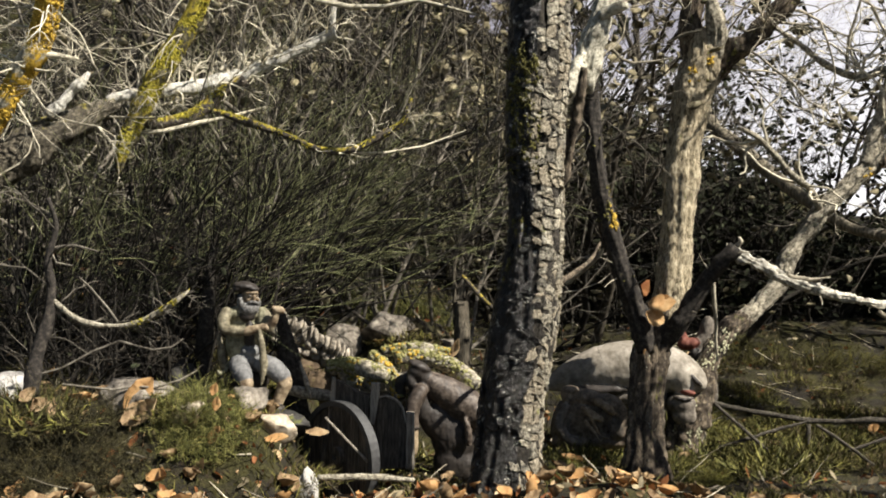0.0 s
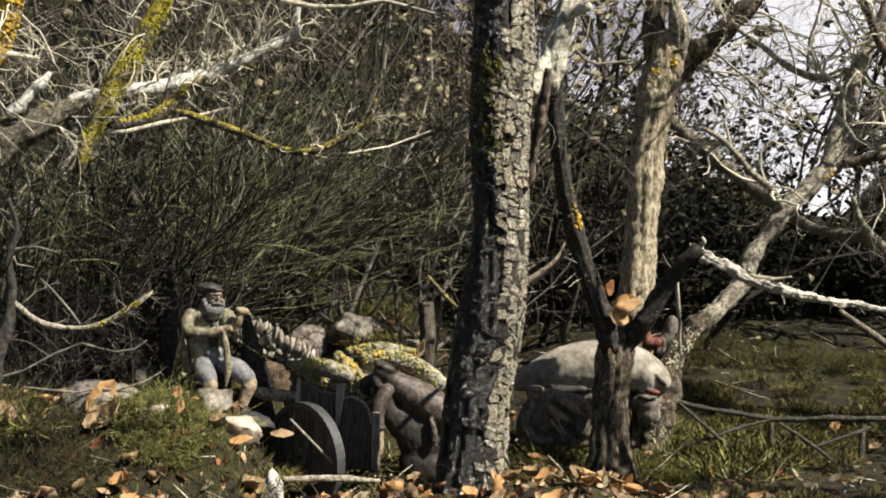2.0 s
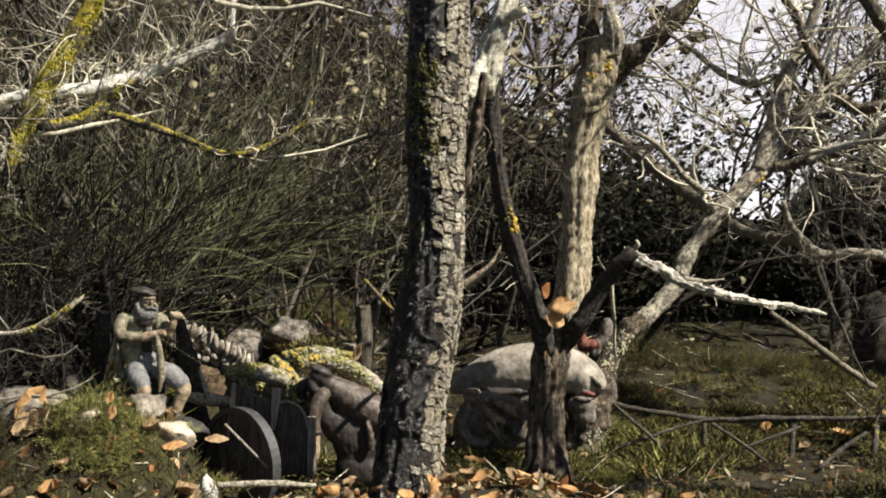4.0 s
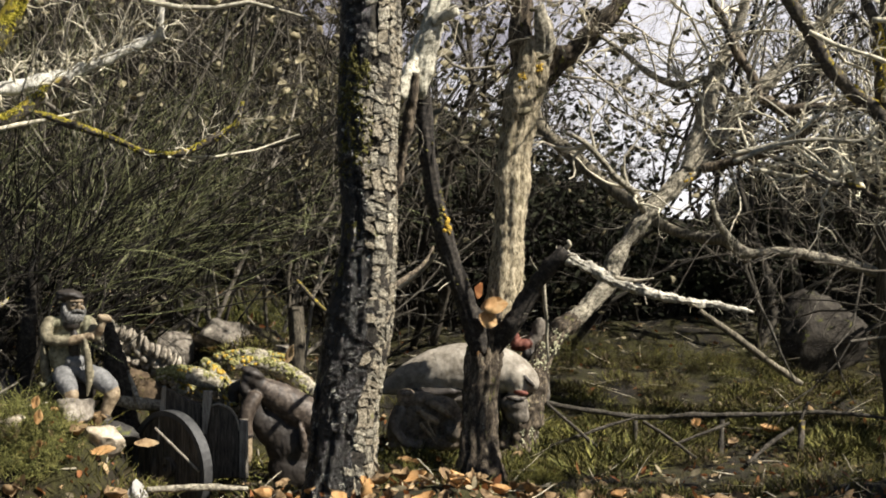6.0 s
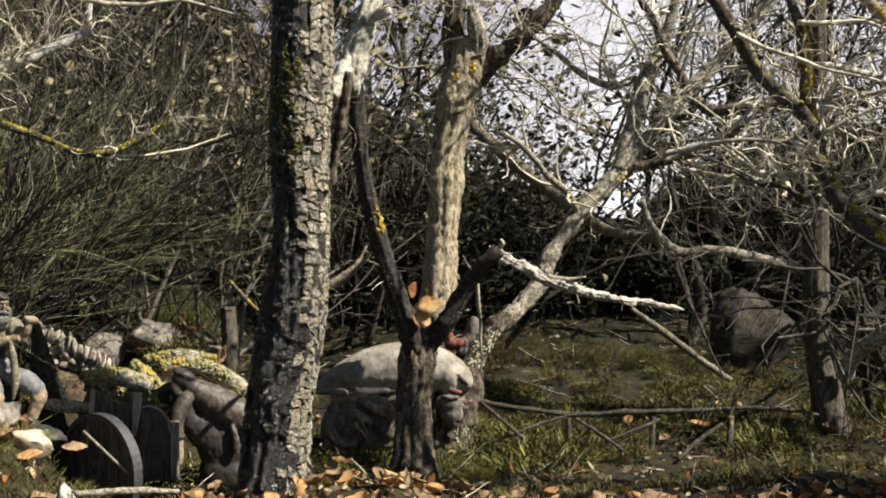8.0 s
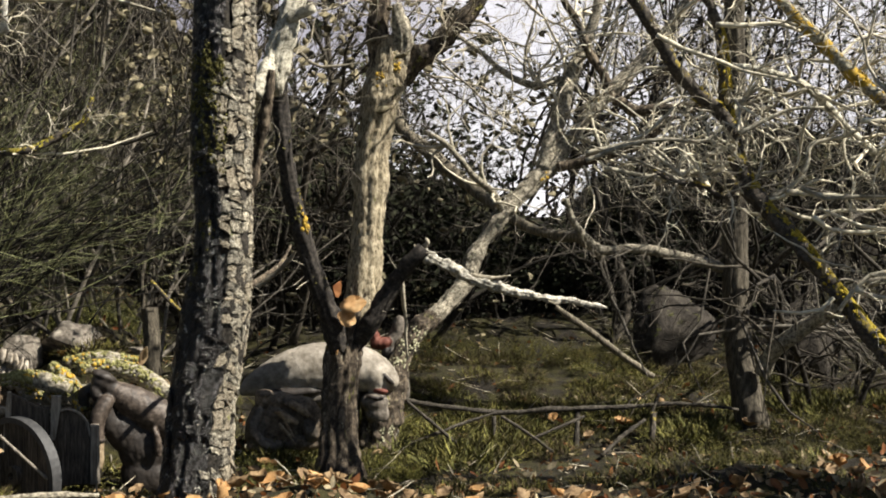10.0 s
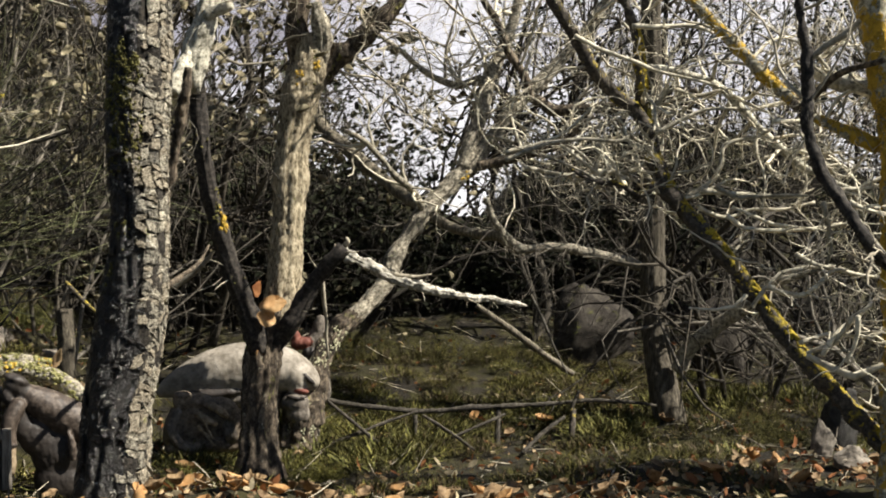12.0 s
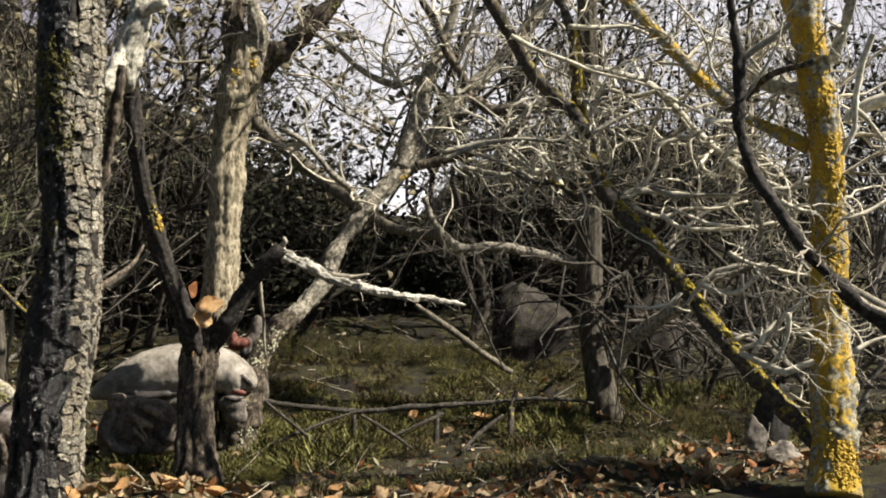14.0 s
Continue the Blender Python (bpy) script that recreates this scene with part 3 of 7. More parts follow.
def plated_tree():
    tree = thing("tree", (0.073, 1.392, -0.06), "thick tree trunk with cracked plated bark, blackened along one side", "tree")
    rng = np.random.default_rng(11)
    pts = [(0.0705, 1.3881, -0.0678, 0.0544), (0.0755, 1.3951, -0.0133, 0.0461), (0.0817, 1.4069, 0.0477, 0.0415), (0.0863, 1.4098, 0.1110, 0.0398), (0.0975, 1.4132, 0.1813, 0.0405), (0.1074, 1.4164, 0.2516, 0.0390), (0.1148, 1.4198, 0.3219, 0.0359), (0.1155, 1.4231, 0.3922, 0.0366), (0.1162, 1.4264, 0.4626, 0.0394), (0.1194, 1.4298, 0.5329, 0.0405), (0.1190, 1.4330, 0.6033, 0.0380), (0.1196, 1.4361, 0.6665, 0.0359), (0.1207, 1.4384, 0.7157, 0.0335), (0.1242, 1.4422, 0.8393, 0.0266), (0.1331, 1.4466, 0.9724, 0.0160)]
    # How far round the black left side reaches, by height.
    dark_side_z, dark_side_n = (-0.048, 0.041, 0.112, 0.183, 0.254, 0.325, 0.378, 0.484, 0.511, 0.573, 1.017), (0.2, 0.2, 0.28, 0.28, 0.16, -0.22, -0.3, -0.38, 0.0, 0.1, 0.1)
    v, f, q = log_mesh(pts, step=0.004, sides=90, rough=0.08, grain=0.05, seed=3, plates=(22, 16, 0.003, 0.25), ribs=0.1)
    c = np.array([np.mean([v[i] for i in face], axis=0) for face in f])
    near = np.searchsorted(q[:, 2], c[:, 2]).clip(0, len(q) - 1)
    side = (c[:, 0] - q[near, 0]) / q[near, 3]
    black = side < np.interp(c[:, 2], dark_side_z, dark_side_n) + 0.25 * lattice(c, 0.05, 4)
    trunk = under(part("trunk", v, f, [BARK_UNDER, BARK_BLACK_GLINTS], None, "", black.astype(int)), tree)
    # flaking plates of bark, each its own piece, over the black cracked wood
    frame_ring = rings(q[None], 4)[1][0]
    u, w = frame_ring[:, 0], frame_ring[:, 1]
    s_all = np.concatenate([[0], np.cumsum(np.linalg.norm(np.diff(q[:, :3], axis=0), axis=1))])

    def on_bark(theta, s, h):
        i = np.interp(s, s_all, np.arange(len(q)))
        k = int(min(i, len(q) - 2))
        t = i - k
        cen = q[k] * (1 - t) + q[k + 1] * t
        n = (u[k] * (1 - t) + u[k + 1] * t) * math.cos(theta) + (w[k] * (1 - t) + w[k + 1] * t) * math.sin(theta)
        p = cen[:3] + n * cen[3]
        bump = 0.08 * cen[3] * (lattice(p[None], max(0.012, q[:, 3].max() * 1.3), 3)[0])
        return p + n * (bump + h), n, cen[3]

    # bark split by upright cracks into columns, and each column by level ones into plates
    girth, count = 0.26, 0
    rest = Soup()

    def edge_of(j, s):
        return j * 0.0148 + 0.0085 * lattice(np.array([[s, j * 0.011, 0.0]]), 0.06, 21)[0] + 0.0034 * lattice(np.array([[s, j * 0.37, 0.0]]), 0.015, 22)[0]

    def across(c0, c1, s):
        p, n, _ = on_bark((c0 + c1) / 2 / girth * 2 * math.pi, s, 0)
        return p, n

    for j in range(int(girth / 0.0148)):
        s = rng.uniform(0.0, 0.01)
        while s < s_all[-1] * 0.9:
            tall = 0.0045 + rng.gamma(2.2, 0.0027)
            crack = 0.0004 + 0.0022 * max(0.0, lattice(np.array([[s, j * 0.41, 0.0]]), 0.04, 24)[0] + 0.2)
            if s < 0.16:
                tall *= 1.5
            lo, hi = s + 0.0002, s + tall - rng.uniform(0.0002, 0.0013)
            s += tall
            l0, r0 = edge_of(j, (lo + hi) / 2) + crack, edge_of(j + 1, (lo + hi) / 2) - 0.0005
            p, n = across(l0, r0, (lo + hi) / 2)
            if n[1] > 0.05:
                continue
            dark = n[0] < np.interp(p[2], dark_side_z, dark_side_n) + 0.08 * rng.normal() + 0.25 * lattice(p[None], 0.05, 4)[0]
            if rng.random() < (0.8 if dark else 0.05 + 0.5 * (lattice(p[None], 0.028, 25)[0] > 0.45)):
                continue
            rows = 3
            slant = rng.normal() * 0.0024
            left = [(edge_of(j, lo + (hi - lo) * k / rows) + crack + rng.normal() * 0.0008, lo + (hi - lo) * k / rows - slant + rng.normal() * 0.0003) for k in range(rows + 1)]
            right = [(edge_of(j + 1, lo + (hi - lo) * k / rows) - 0.0003 + rng.normal() * 0.0008, lo + (hi - lo) * k / rows + slant + rng.normal() * 0.0003) for k in range(rows + 1)]
            low = [((l0 * (1 - t) + r0 * t), lo - slant + 2 * slant * t + rng.normal() * 0.0011) for t in (0.33, 0.67)]
            top = [((l0 * (1 - t) + r0 * t), hi - slant + 2 * slant * t + rng.normal() * 0.0011) for t in (0.67, 0.33)]
            rim = np.array([left[0]] + low + right + top + left[:0:-1])
            cen, m = rim.mean(axis=0), len(rim)
            lift = rng.uniform(0.0006, 0.0018) + 0.001 * lattice(p[None], 0.03, 23)[0]
            tip, roll = -abs(rng.normal()) * 0.09 - 0.02, rng.normal() * 0.05
            if dark:
                lift *= 0.7
            vs = []
            for shrink, h in ((1.04, None), (1.0, 0.6), (0.78, 1.0)):
                for k in rim:
                    d = (k - cen) * shrink
                    up = -0.0015 if h is None else (lift + tip * d[1] + roll * d[0]) * h + 0.00045 * rng.normal()
                    vs.append(on_bark((cen[0] + d[0]) / girth * 2 * math.pi, cen[1] + d[1], up)[0])
            vs.append(np.mean(vs[2 * m:], axis=0) + n * 0.0005 * rng.normal())
            fs = []
            for k in (0, m):
                fs += [[k + i, k + (i + 1) % m, k + m + (i + 1) % m, k + m + i] for i in range(m)]
            fs += [[2 * m + i, 2 * m + (i + 1) % m, 3 * m] for i in range(m)]
            mat = 0 if dark else 1 + int(rng.random() < 0.35)
            if dark or count >= 300 or p[2] > 0.59:
                rest.add(vs, fs, mat)
            else:
                count += 1
                part("bark_plate", vs, fs, (BARK_BLACK_GLINTS, BARK_PLATED, BARK_TAN)[mat], None, "", None, False).parent = trunk
    flakes = rest.make("bark_crust", [BARK_BLACK_GLINTS, BARK_PLATED, BARK_TAN], None, "", False)
    tagged(flakes, kind="stuff").parent = trunk
    moss = Soup()
    crust(moss, q, 700, 0.0026, rng, 0.44, 0.58, 0.2, 0, (-1.0, -1.3, 0))
    crust(moss, q, 120, 0.002, rng, 0.3, 0.6, 0.2, 0, (-1.3, -0.8, 0))
    moss.make("moss", [MOSS_FUR], tree, "olive moss crust")
    tw = Soup()
    ends = []
    for pts in ([(0.1855, 1.5061, 0.5277, 0.0053), (0.1802, 1.5105, 0.4905, 0.0068), (0.1748, 1.5221, 0.4550, 0.0076), (0.1668, 1.5345, 0.4026, 0.0069), (0.1526, 1.5363, 0.3414, 0.0046)], [(0.1518, 1.4786, 0.2464, 0.0029), (0.1775, 1.5132, 0.2597, 0.0030), (0.2006, 1.5469, 0.2721, 0.0023), (0.2183, 1.5815, 0.2943, 0.0016)]):
        limb("limb", tree, pts, BARK_DARK, "", sides=20, rough=0.4, grain=0.2, seed=37, ribs=0.2, step=0.004)
    twigs_on(tw, q, 14, 0.2, 0.0022, rng, 2, (0, 0, 0.3), 0.86, 1.0, ends=ends)
    tw.make("branchwork", [TWIG_PALE], tree)
    leaf = Soup()
    leaves_at(leaf, ends, 0.028, rng, 0.15)
    leaf.make("foliage", [LEAF_OLIVE], tree)


plated_tree()


def forked_tree():
    tree = thing("tree", (0.306, 1.692, -0.016), "forked small tree with a dark furrowed base and paler stems", "tree")
    rng = np.random.default_rng(12)
    limb("trunk", tree, [(0.296, 1.66, -0.067, 0.0414), (0.303, 1.684, -0.005, 0.0295), (0.308, 1.706, 0.059, 0.0271), (0.315, 1.723, 0.108, 0.029), (0.325, 1.737, 0.149, 0.03), (0.336, 1.75, 0.187, 0.0213)], BARK_DARK, "dark furrowed bark", step=0.004, sides=56, rough=0.14, grain=0.06, seed=4, ribs=0.24, plates=(24, 11, 0.003, 0.2))
    _, ql = limb("limb", tree, [(0.311, 1.716, 0.126, 0.0175), (0.297, 1.714, 0.169, 0.0182), (0.282, 1.711, 0.212, 0.0155), (0.266, 1.706, 0.255, 0.0146), (0.248, 1.701, 0.314, 0.0145), (0.233, 1.694, 0.373, 0.0136), (0.223, 1.684, 0.431, 0.0126), (0.218, 1.684, 0.4897, 0.0137), (0.2165, 1.682, 0.523, 0.0125), (0.2182, 1.68, 0.542, 0.0067)], BARK_BLACK, "", sides=28, rough=0.16, grain=0.06, seed=5, ribs=0.15, step=0.005)
    _, qt = limb("limb", tree, [(0.2146, 1.6739, 0.5091, 0.0074), (0.2115, 1.6695, 0.5227, 0.0123), (0.2107, 1.6704, 0.5416, 0.0173), (0.214, 1.6715, 0.5638, 0.0198), (0.223, 1.673, 0.5966, 0.0181), (0.2344, 1.6798, 0.6336, 0.0148), (0.2475, 1.6869, 0.6791, 0.0149), (0.2632, 1.7001, 0.7476, 0.0125), (0.2757, 1.7049, 0.8474, 0.0092)], BARK_LICHEN_GREY, "pale lichen-grey bark", sides=44, rough=0.22, grain=0.12, seed=6, step=0.004, ribs=0.14, plates=(50, 8, 0.002, 0.2))
    limb("limb", tree, [(0.174, 1.6337, 0.5056, 0.0097), (0.1848, 1.6447, 0.5267, 0.0105), (0.1957, 1.6556, 0.5456, 0.0114), (0.2068, 1.6664, 0.5632, 0.0098)], BARK_LICHEN_GREY, "", sides=20, rough=0.25, grain=0.12, seed=17)
    limb("stub", tree, [(0.229, 1.6641, 0.6197, 0.0098), (0.2447, 1.6544, 0.6263, 0.0089), (0.2626, 1.6447, 0.6343, 0.0073)], BARK_LICHEN_GREY, "", sides=18, rough=0.3, grain=0.12, seed=7)
    _, qs = limb("stem", tree, [(0.337, 1.746, 0.157, 0.0213), (0.351, 1.758, 0.199, 0.0277), (0.361, 1.771, 0.26, 0.0269), (0.368, 1.782, 0.312, 0.0262), (0.374, 1.791, 0.383, 0.0281), (0.381, 1.798, 0.454, 0.0292), (0.392, 1.8, 0.525, 0.0312), (0.407, 1.803, 0.56, 0.033), (0.409, 1.803, 0.59, 0.026), (0.408, 1.804, 0.62, 0.016)], BARK_GREY, "smooth grey-brown stem with reddish stripped patches", sides=56, rough=0.14, grain=0.07, seed=8, step=0.004, ribs=0.12, plates=(40, 9, 0.0016, 0.2))
    _, q1 = limb("limb", tree, [(0.4034, 1.8111, 0.5524, 0.0214), (0.3944, 1.813, 0.5925, 0.0196), (0.3909, 1.8149, 0.6327, 0.0187), (0.3944, 1.8165, 0.6683, 0.0178), (0.3912, 1.8304, 0.7507, 0.017), (0.3778, 1.8385, 0.921, 0.0126)], BARK_DARK, "", sides=30, rough=0.2, grain=0.1, seed=9, ribs=0.14)
    limb("stub", tree, [(0.4242, 1.8012, 0.5558, 0.016), (0.4253, 1.7928, 0.59, 0.0168), (0.4247, 1.7842, 0.6193, 0.0158), (0.4194, 1.7854, 0.6456, 0.0132), (0.4159, 1.7865, 0.6676, 0.0079)], BARK_GREY_PALE, "broken bare stub", sides=28, rough=0.25, grain=0.14, seed=10, ribs=0.2)
    _, q3 = limb("limb", tree, [(0.4141, 1.8102, 0.5346, 0.0143), (0.4313, 1.8015, 0.562, 0.0177), (0.4536, 1.7925, 0.5838, 0.0176), (0.4747, 1.7834, 0.6018, 0.0158), (0.4956, 1.7743, 0.6214, 0.0148), (0.5214, 1.7655, 0.6467, 0.0139), (0.5518, 1.7671, 0.6814, 0.013), (0.616, 1.7807, 0.7573, 0.0113), (0.6732, 1.7755, 0.8591, 0.0078)], BARK_DARK, "", sides=30, rough=0.3, grain=0.16, seed=11, ribs=0.1)
    _, q4 = limb("limb", tree, [(0.332, 1.724, 0.133, 0.014), (0.353, 1.703, 0.166, 0.0147), (0.379, 1.692, 0.214, 0.0129), (0.399, 1.68, 0.247, 0.012), (0.419, 1.666, 0.272, 0.0119), (0.429, 1.664, 0.284, 0.0111)], BARK_BLACK, "", sides=20, rough=0.2, grain=0.1, seed=12)
    _, q5 = limb("bare_branch", tree, [(0.424, 1.667, 0.286, 0.006), (0.434, 1.664, 0.273, 0.0085), (0.465, 1.665, 0.256, 0.0086), (0.504, 1.663, 0.236, 0.0078), (0.55, 1.669, 0.222, 0.0079), (0.589, 1.676, 0.21, 0.0071), (0.628, 1.682, 0.202, 0.0062), (0.679, 1.684, 0.195, 0.005), (0.711, 1.681, 0.189, 0.0036), (0.734, 1.681, 0.184, 0.0014)], WOOD_BARE, "bare bleached broken branch", sides=26, rough=0.5, grain=0.28, seed=13, ribs=0.3, step=0.003)
    sp = Soup()
    for path in ([(0.504, 1.663, 0.241, 0.0043), (0.539, 1.663, 0.237, 0.0026), (0.564, 1.655, 0.241, 0.0009)], [(0.43, 1.666, 0.286, 0.0051), (0.433, 1.655, 0.293, 0.0034), (0.43, 1.656, 0.299, 0.0017)], [(0.494, 1.666, 0.242, 0.0026), (0.489, 1.668, 0.251, 0.0017), (0.484, 1.67, 0.259, 0.0009)]):
        v, f, _ = log_mesh(path, sides=8, rough=0.3, step=0.005)
        sp.add(v, f)
    sp.line([(0.403, 1.699, 0.238, 0.0035), (0.407, 1.704, 0.196, 0.0035), (0.412, 1.711, 0.169, 0.0026), (0.413, 1.718, 0.143, 0.0026), (0.417, 1.722, 0.108, 0.0018)], 6)
    twigs_on(sp, q5, 16, 0.03, 0.0012, rng, 0, None, 0.1, 0.9, pull=(0, 0, -0.1))
    twigs_on(sp, q4, 10, 0.03, 0.0015, rng, 0)
    twigs_on(sp, ql, 7, 0.05, 0.0012, rng, 0)
    twigs_on(sp, qt, 8, 0.1, 0.0016, rng, 1, (0.5, 0, 0), 0.0, 0.6)
    twigs_on(sp, qs, 8, 0.05, 0.0012, rng, 0, None, 0.5)
    twigs_on(sp, q3, 30, 0.17, 0.0024, rng, 2, None, 0.1, bend=0.5, kids=4.5)
    twigs_on(sp, q1, 26, 0.2, 0.0024, rng, 2, None, 0.1, bend=0.5, kids=4.5)
    twigs_on(sp, qt, 20, 0.2, 0.002, rng, 2, None, 0.6)
    for path in ([(0.246, 1.688, 0.577, 0.0026), (0.263, 1.688, 0.56, 0.0026), (0.281, 1.696, 0.555, 0.0026), (0.315, 1.7, 0.559, 0.0017), (0.345, 1.703, 0.564, 0.0009)], [(0.353, 1.81, 0.601, 0.0018), (0.378, 1.783, 0.611, 0.0027), (0.397, 1.769, 0.613, 0.0018)], [(0.192, 1.785, 0.223, 0.0054), (0.217, 1.773, 0.242, 0.0044), (0.241, 1.761, 0.267, 0.0035), (0.247, 1.751, 0.278, 0.0018)]):
        sp.line(path, 6)
    sp.make("branchwork", [TWIG_PALE], tree)
    ms = Soup()
    crust(ms, ql, 22, 0.0045, rng, 0.48, 0.66, 0.1, 0, (1.4, -0.4, 0))
    crust(ms, qs, 16, 0.004, rng, 0.82, 1, 0.3, 0, (0.6, -1, 0))
    ms.make("lichen", [LICHEN], tree, "yellow lichen tufts")
    mp = Soup()
    crust(mp, q3, 90, 0.0045, rng, 0, 0.5, 0.2, 0, (-0.3, -0.7, 0))
    crust(mp, qs, 34, 0.0035, rng, 0.75, 1, 0.2, 0, (0.6, -0.9, 0))
    crust(mp, ql, 50, 0.003, rng, 0.0, 1, 0.2, 0, (0.7, -0.7, 0))
    mp.make("moss", [MOSS_FUR], tree, "olive moss")


BARK_LICHEN_GREY = surface("lichen_grey_bark", [(0.12, 0.11, 0.08), (0.46, 0.43, 0.34), (0.68, 0.65, 0.53)], 90, 0.9, 0.9, 360, 0.003, patches=[(MOSS, 60, 0.14, 0.06, 0)])
forked_tree()


def crossing_tree():
    tree = thing("tree", (0.418, 1.865, -0.026), "slanting grey tree with a gnarled lichen-covered foot", "tree")
    rng = np.random.default_rng(13)
    _, q = limb("trunk", tree, [(0.404, 1.862, -0.055, 0.0238), (0.413, 1.871, -0.005, 0.0198), (0.429, 1.885, 0.035, 0.0191), (0.439, 1.899, 0.07, 0.016), (0.462, 1.91, 0.107, 0.0145), (0.499, 1.926, 0.142, 0.0154), (0.538, 1.939, 0.169, 0.0148), (0.573, 1.954, 0.207, 0.0149), (0.601, 1.97, 0.256, 0.0151), (0.637, 1.982, 0.306, 0.0161), (0.676, 1.991, 0.347, 0.0154), (0.717, 1.999, 0.383, 0.0155), (0.758, 2.004, 0.42, 0.0148), (0.792, 2.012, 0.458, 0.0132), (0.826, 2.017, 0.501, 0.0133), (0.868, 2.018, 0.545, 0.0134), (0.909, 2.019, 0.584, 0.0126), (0.95, 2.017, 0.624, 0.0118), (1, 2.007, 0.685, 0.011), (1.047, 1.992, 0.761, 0.0102), (1.124, 1.964, 0.902, 0.0085)], BARK_GREY_PALE, "", sides=30, rough=0.28, grain=0.14, seed=21, ribs=0.22, step=0.005)
    _, qf = limb("foot", tree, [(0.396, 1.852, -0.061, 0.0284), (0.407, 1.86, -0.012, 0.0244), (0.422, 1.875, 0.027, 0.023), (0.435, 1.888, 0.061, 0.0199), (0.453, 1.9, 0.097, 0.0176), (0.482, 1.913, 0.129, 0.0161), (0.513, 1.924, 0.154, 0.0138)], BARK_DARK, "craggy dark foot", sides=40, rough=0.42, grain=0.2, seed=28, ribs=0.3, step=0.004)
    _, q2 = limb("limb", tree, [(0.742, 2, 0.409, 0.0137), (0.758, 2.014, 0.452, 0.0149), (0.778, 2.025, 0.495, 0.0151), (0.794, 2.037, 0.539, 0.0152), (0.814, 2.046, 0.594, 0.0142), (0.838, 2.052, 0.639, 0.0122), (0.865, 2.053, 0.706, 0.01), (0.89, 2.057, 0.805, 0.009)], BARK_GREY_PALE, "", sides=18, rough=0.18, seed=22)
    _, q3 = limb("limb", tree, [(0.765, 1.991, 0.415, 0.0095), (0.815, 1.961, 0.428, 0.0095), (0.855, 1.922, 0.441, 0.0083), (0.889, 1.895, 0.454, 0.0073), (0.907, 1.875, 0.474, 0.0062), (0.934, 1.849, 0.503, 0.0041)], BARK_DARK, "", sides=12, rough=0.2, seed=23)
    _, q4 = limb("limb", tree, [(0.867, 2.018, 0.556, 0.0109), (0.898, 2.006, 0.54, 0.0109), (0.919, 1.987, 0.523, 0.0109), (0.973, 1.951, 0.524, 0.0108), (1.025, 1.913, 0.526, 0.0097), (1.075, 1.874, 0.528, 0.0075), (1.127, 1.819, 0.552, 0.0053)], BARK_DARK, "", sides=12, rough=0.2, seed=24)
    _, q5 = limb("limb", tree, [(0.653, 1.978, 0.339, 0.0072), (0.63, 1.964, 0.372, 0.0061), (0.595, 1.953, 0.397, 0.0061), (0.564, 1.951, 0.432, 0.005), (0.532, 1.948, 0.461, 0.005), (0.501, 1.944, 0.475, 0.004)], BARK_GREY_PALE, "", sides=10, rough=0.2, seed=25)
    _, q6 = limb("limb", tree, [(0.853, 2.025, 0.54, 0.0087), (0.796, 2.043, 0.583, 0.0076), (0.751, 2.061, 0.572, 0.0076), (0.699, 2.076, 0.593, 0.0065), (0.647, 2.087, 0.635, 0.0055), (0.605, 2.095, 0.666, 0.0044)], BARK_GREY_PALE, "", sides=10, rough=0.2, seed=26)
    _, q7 = limb("limb", tree, [(0.882, 2.012, 0.551, 0.0087), (0.866, 2.014, 0.593, 0.0087), (0.839, 2.02, 0.635, 0.0087), (0.817, 2.021, 0.688, 0.0076), (0.79, 2.024, 0.729, 0.0065), (0.761, 2.023, 0.79, 0.0055)], BARK_DARK, "", sides=10, rough=0.2, seed=27)
    tw = Soup()
    for qq, n in ((q2, 26), (q3, 24), (q4, 30), (q5, 14), (q6, 26), (q7, 26)):
        twigs_on(tw, qq, int(n * 0.5), 0.16, 0.003, rng, 2, (0, -0.1, 0.1), 0.15, bend=0.55, kids=3.8)
    twigs_on(tw, q, 22, 0.16, 0.0026, rng, 2, None, 0.5, bend=0.5, kids=4.5)
    twigs_on(tw, q, 10, 0.03, 0.002, rng, 0, None, 0.1, 0.5)
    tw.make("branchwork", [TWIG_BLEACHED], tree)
    lc = Soup()
    crust(lc, qf, 260, 0.0036, rng, 0.05, 0.9, 0.1, 0, (-0.1, -1.0, 0))
    crust(lc, q, 60, 0.004, rng, 0.2, 0.9, 0.6)
    lc.make("lichen", [LICHEN_PALE], tree, "pale ruffled lichen")
    ly = Soup()
    crust(ly, q, 16, 0.005, rng, 0.4, 0.75, 0.3, 0, (0.8, -0.5, 0))
    ly.make("moss", [LICHEN], tree, "yellow lichen tufts")


crossing_tree()


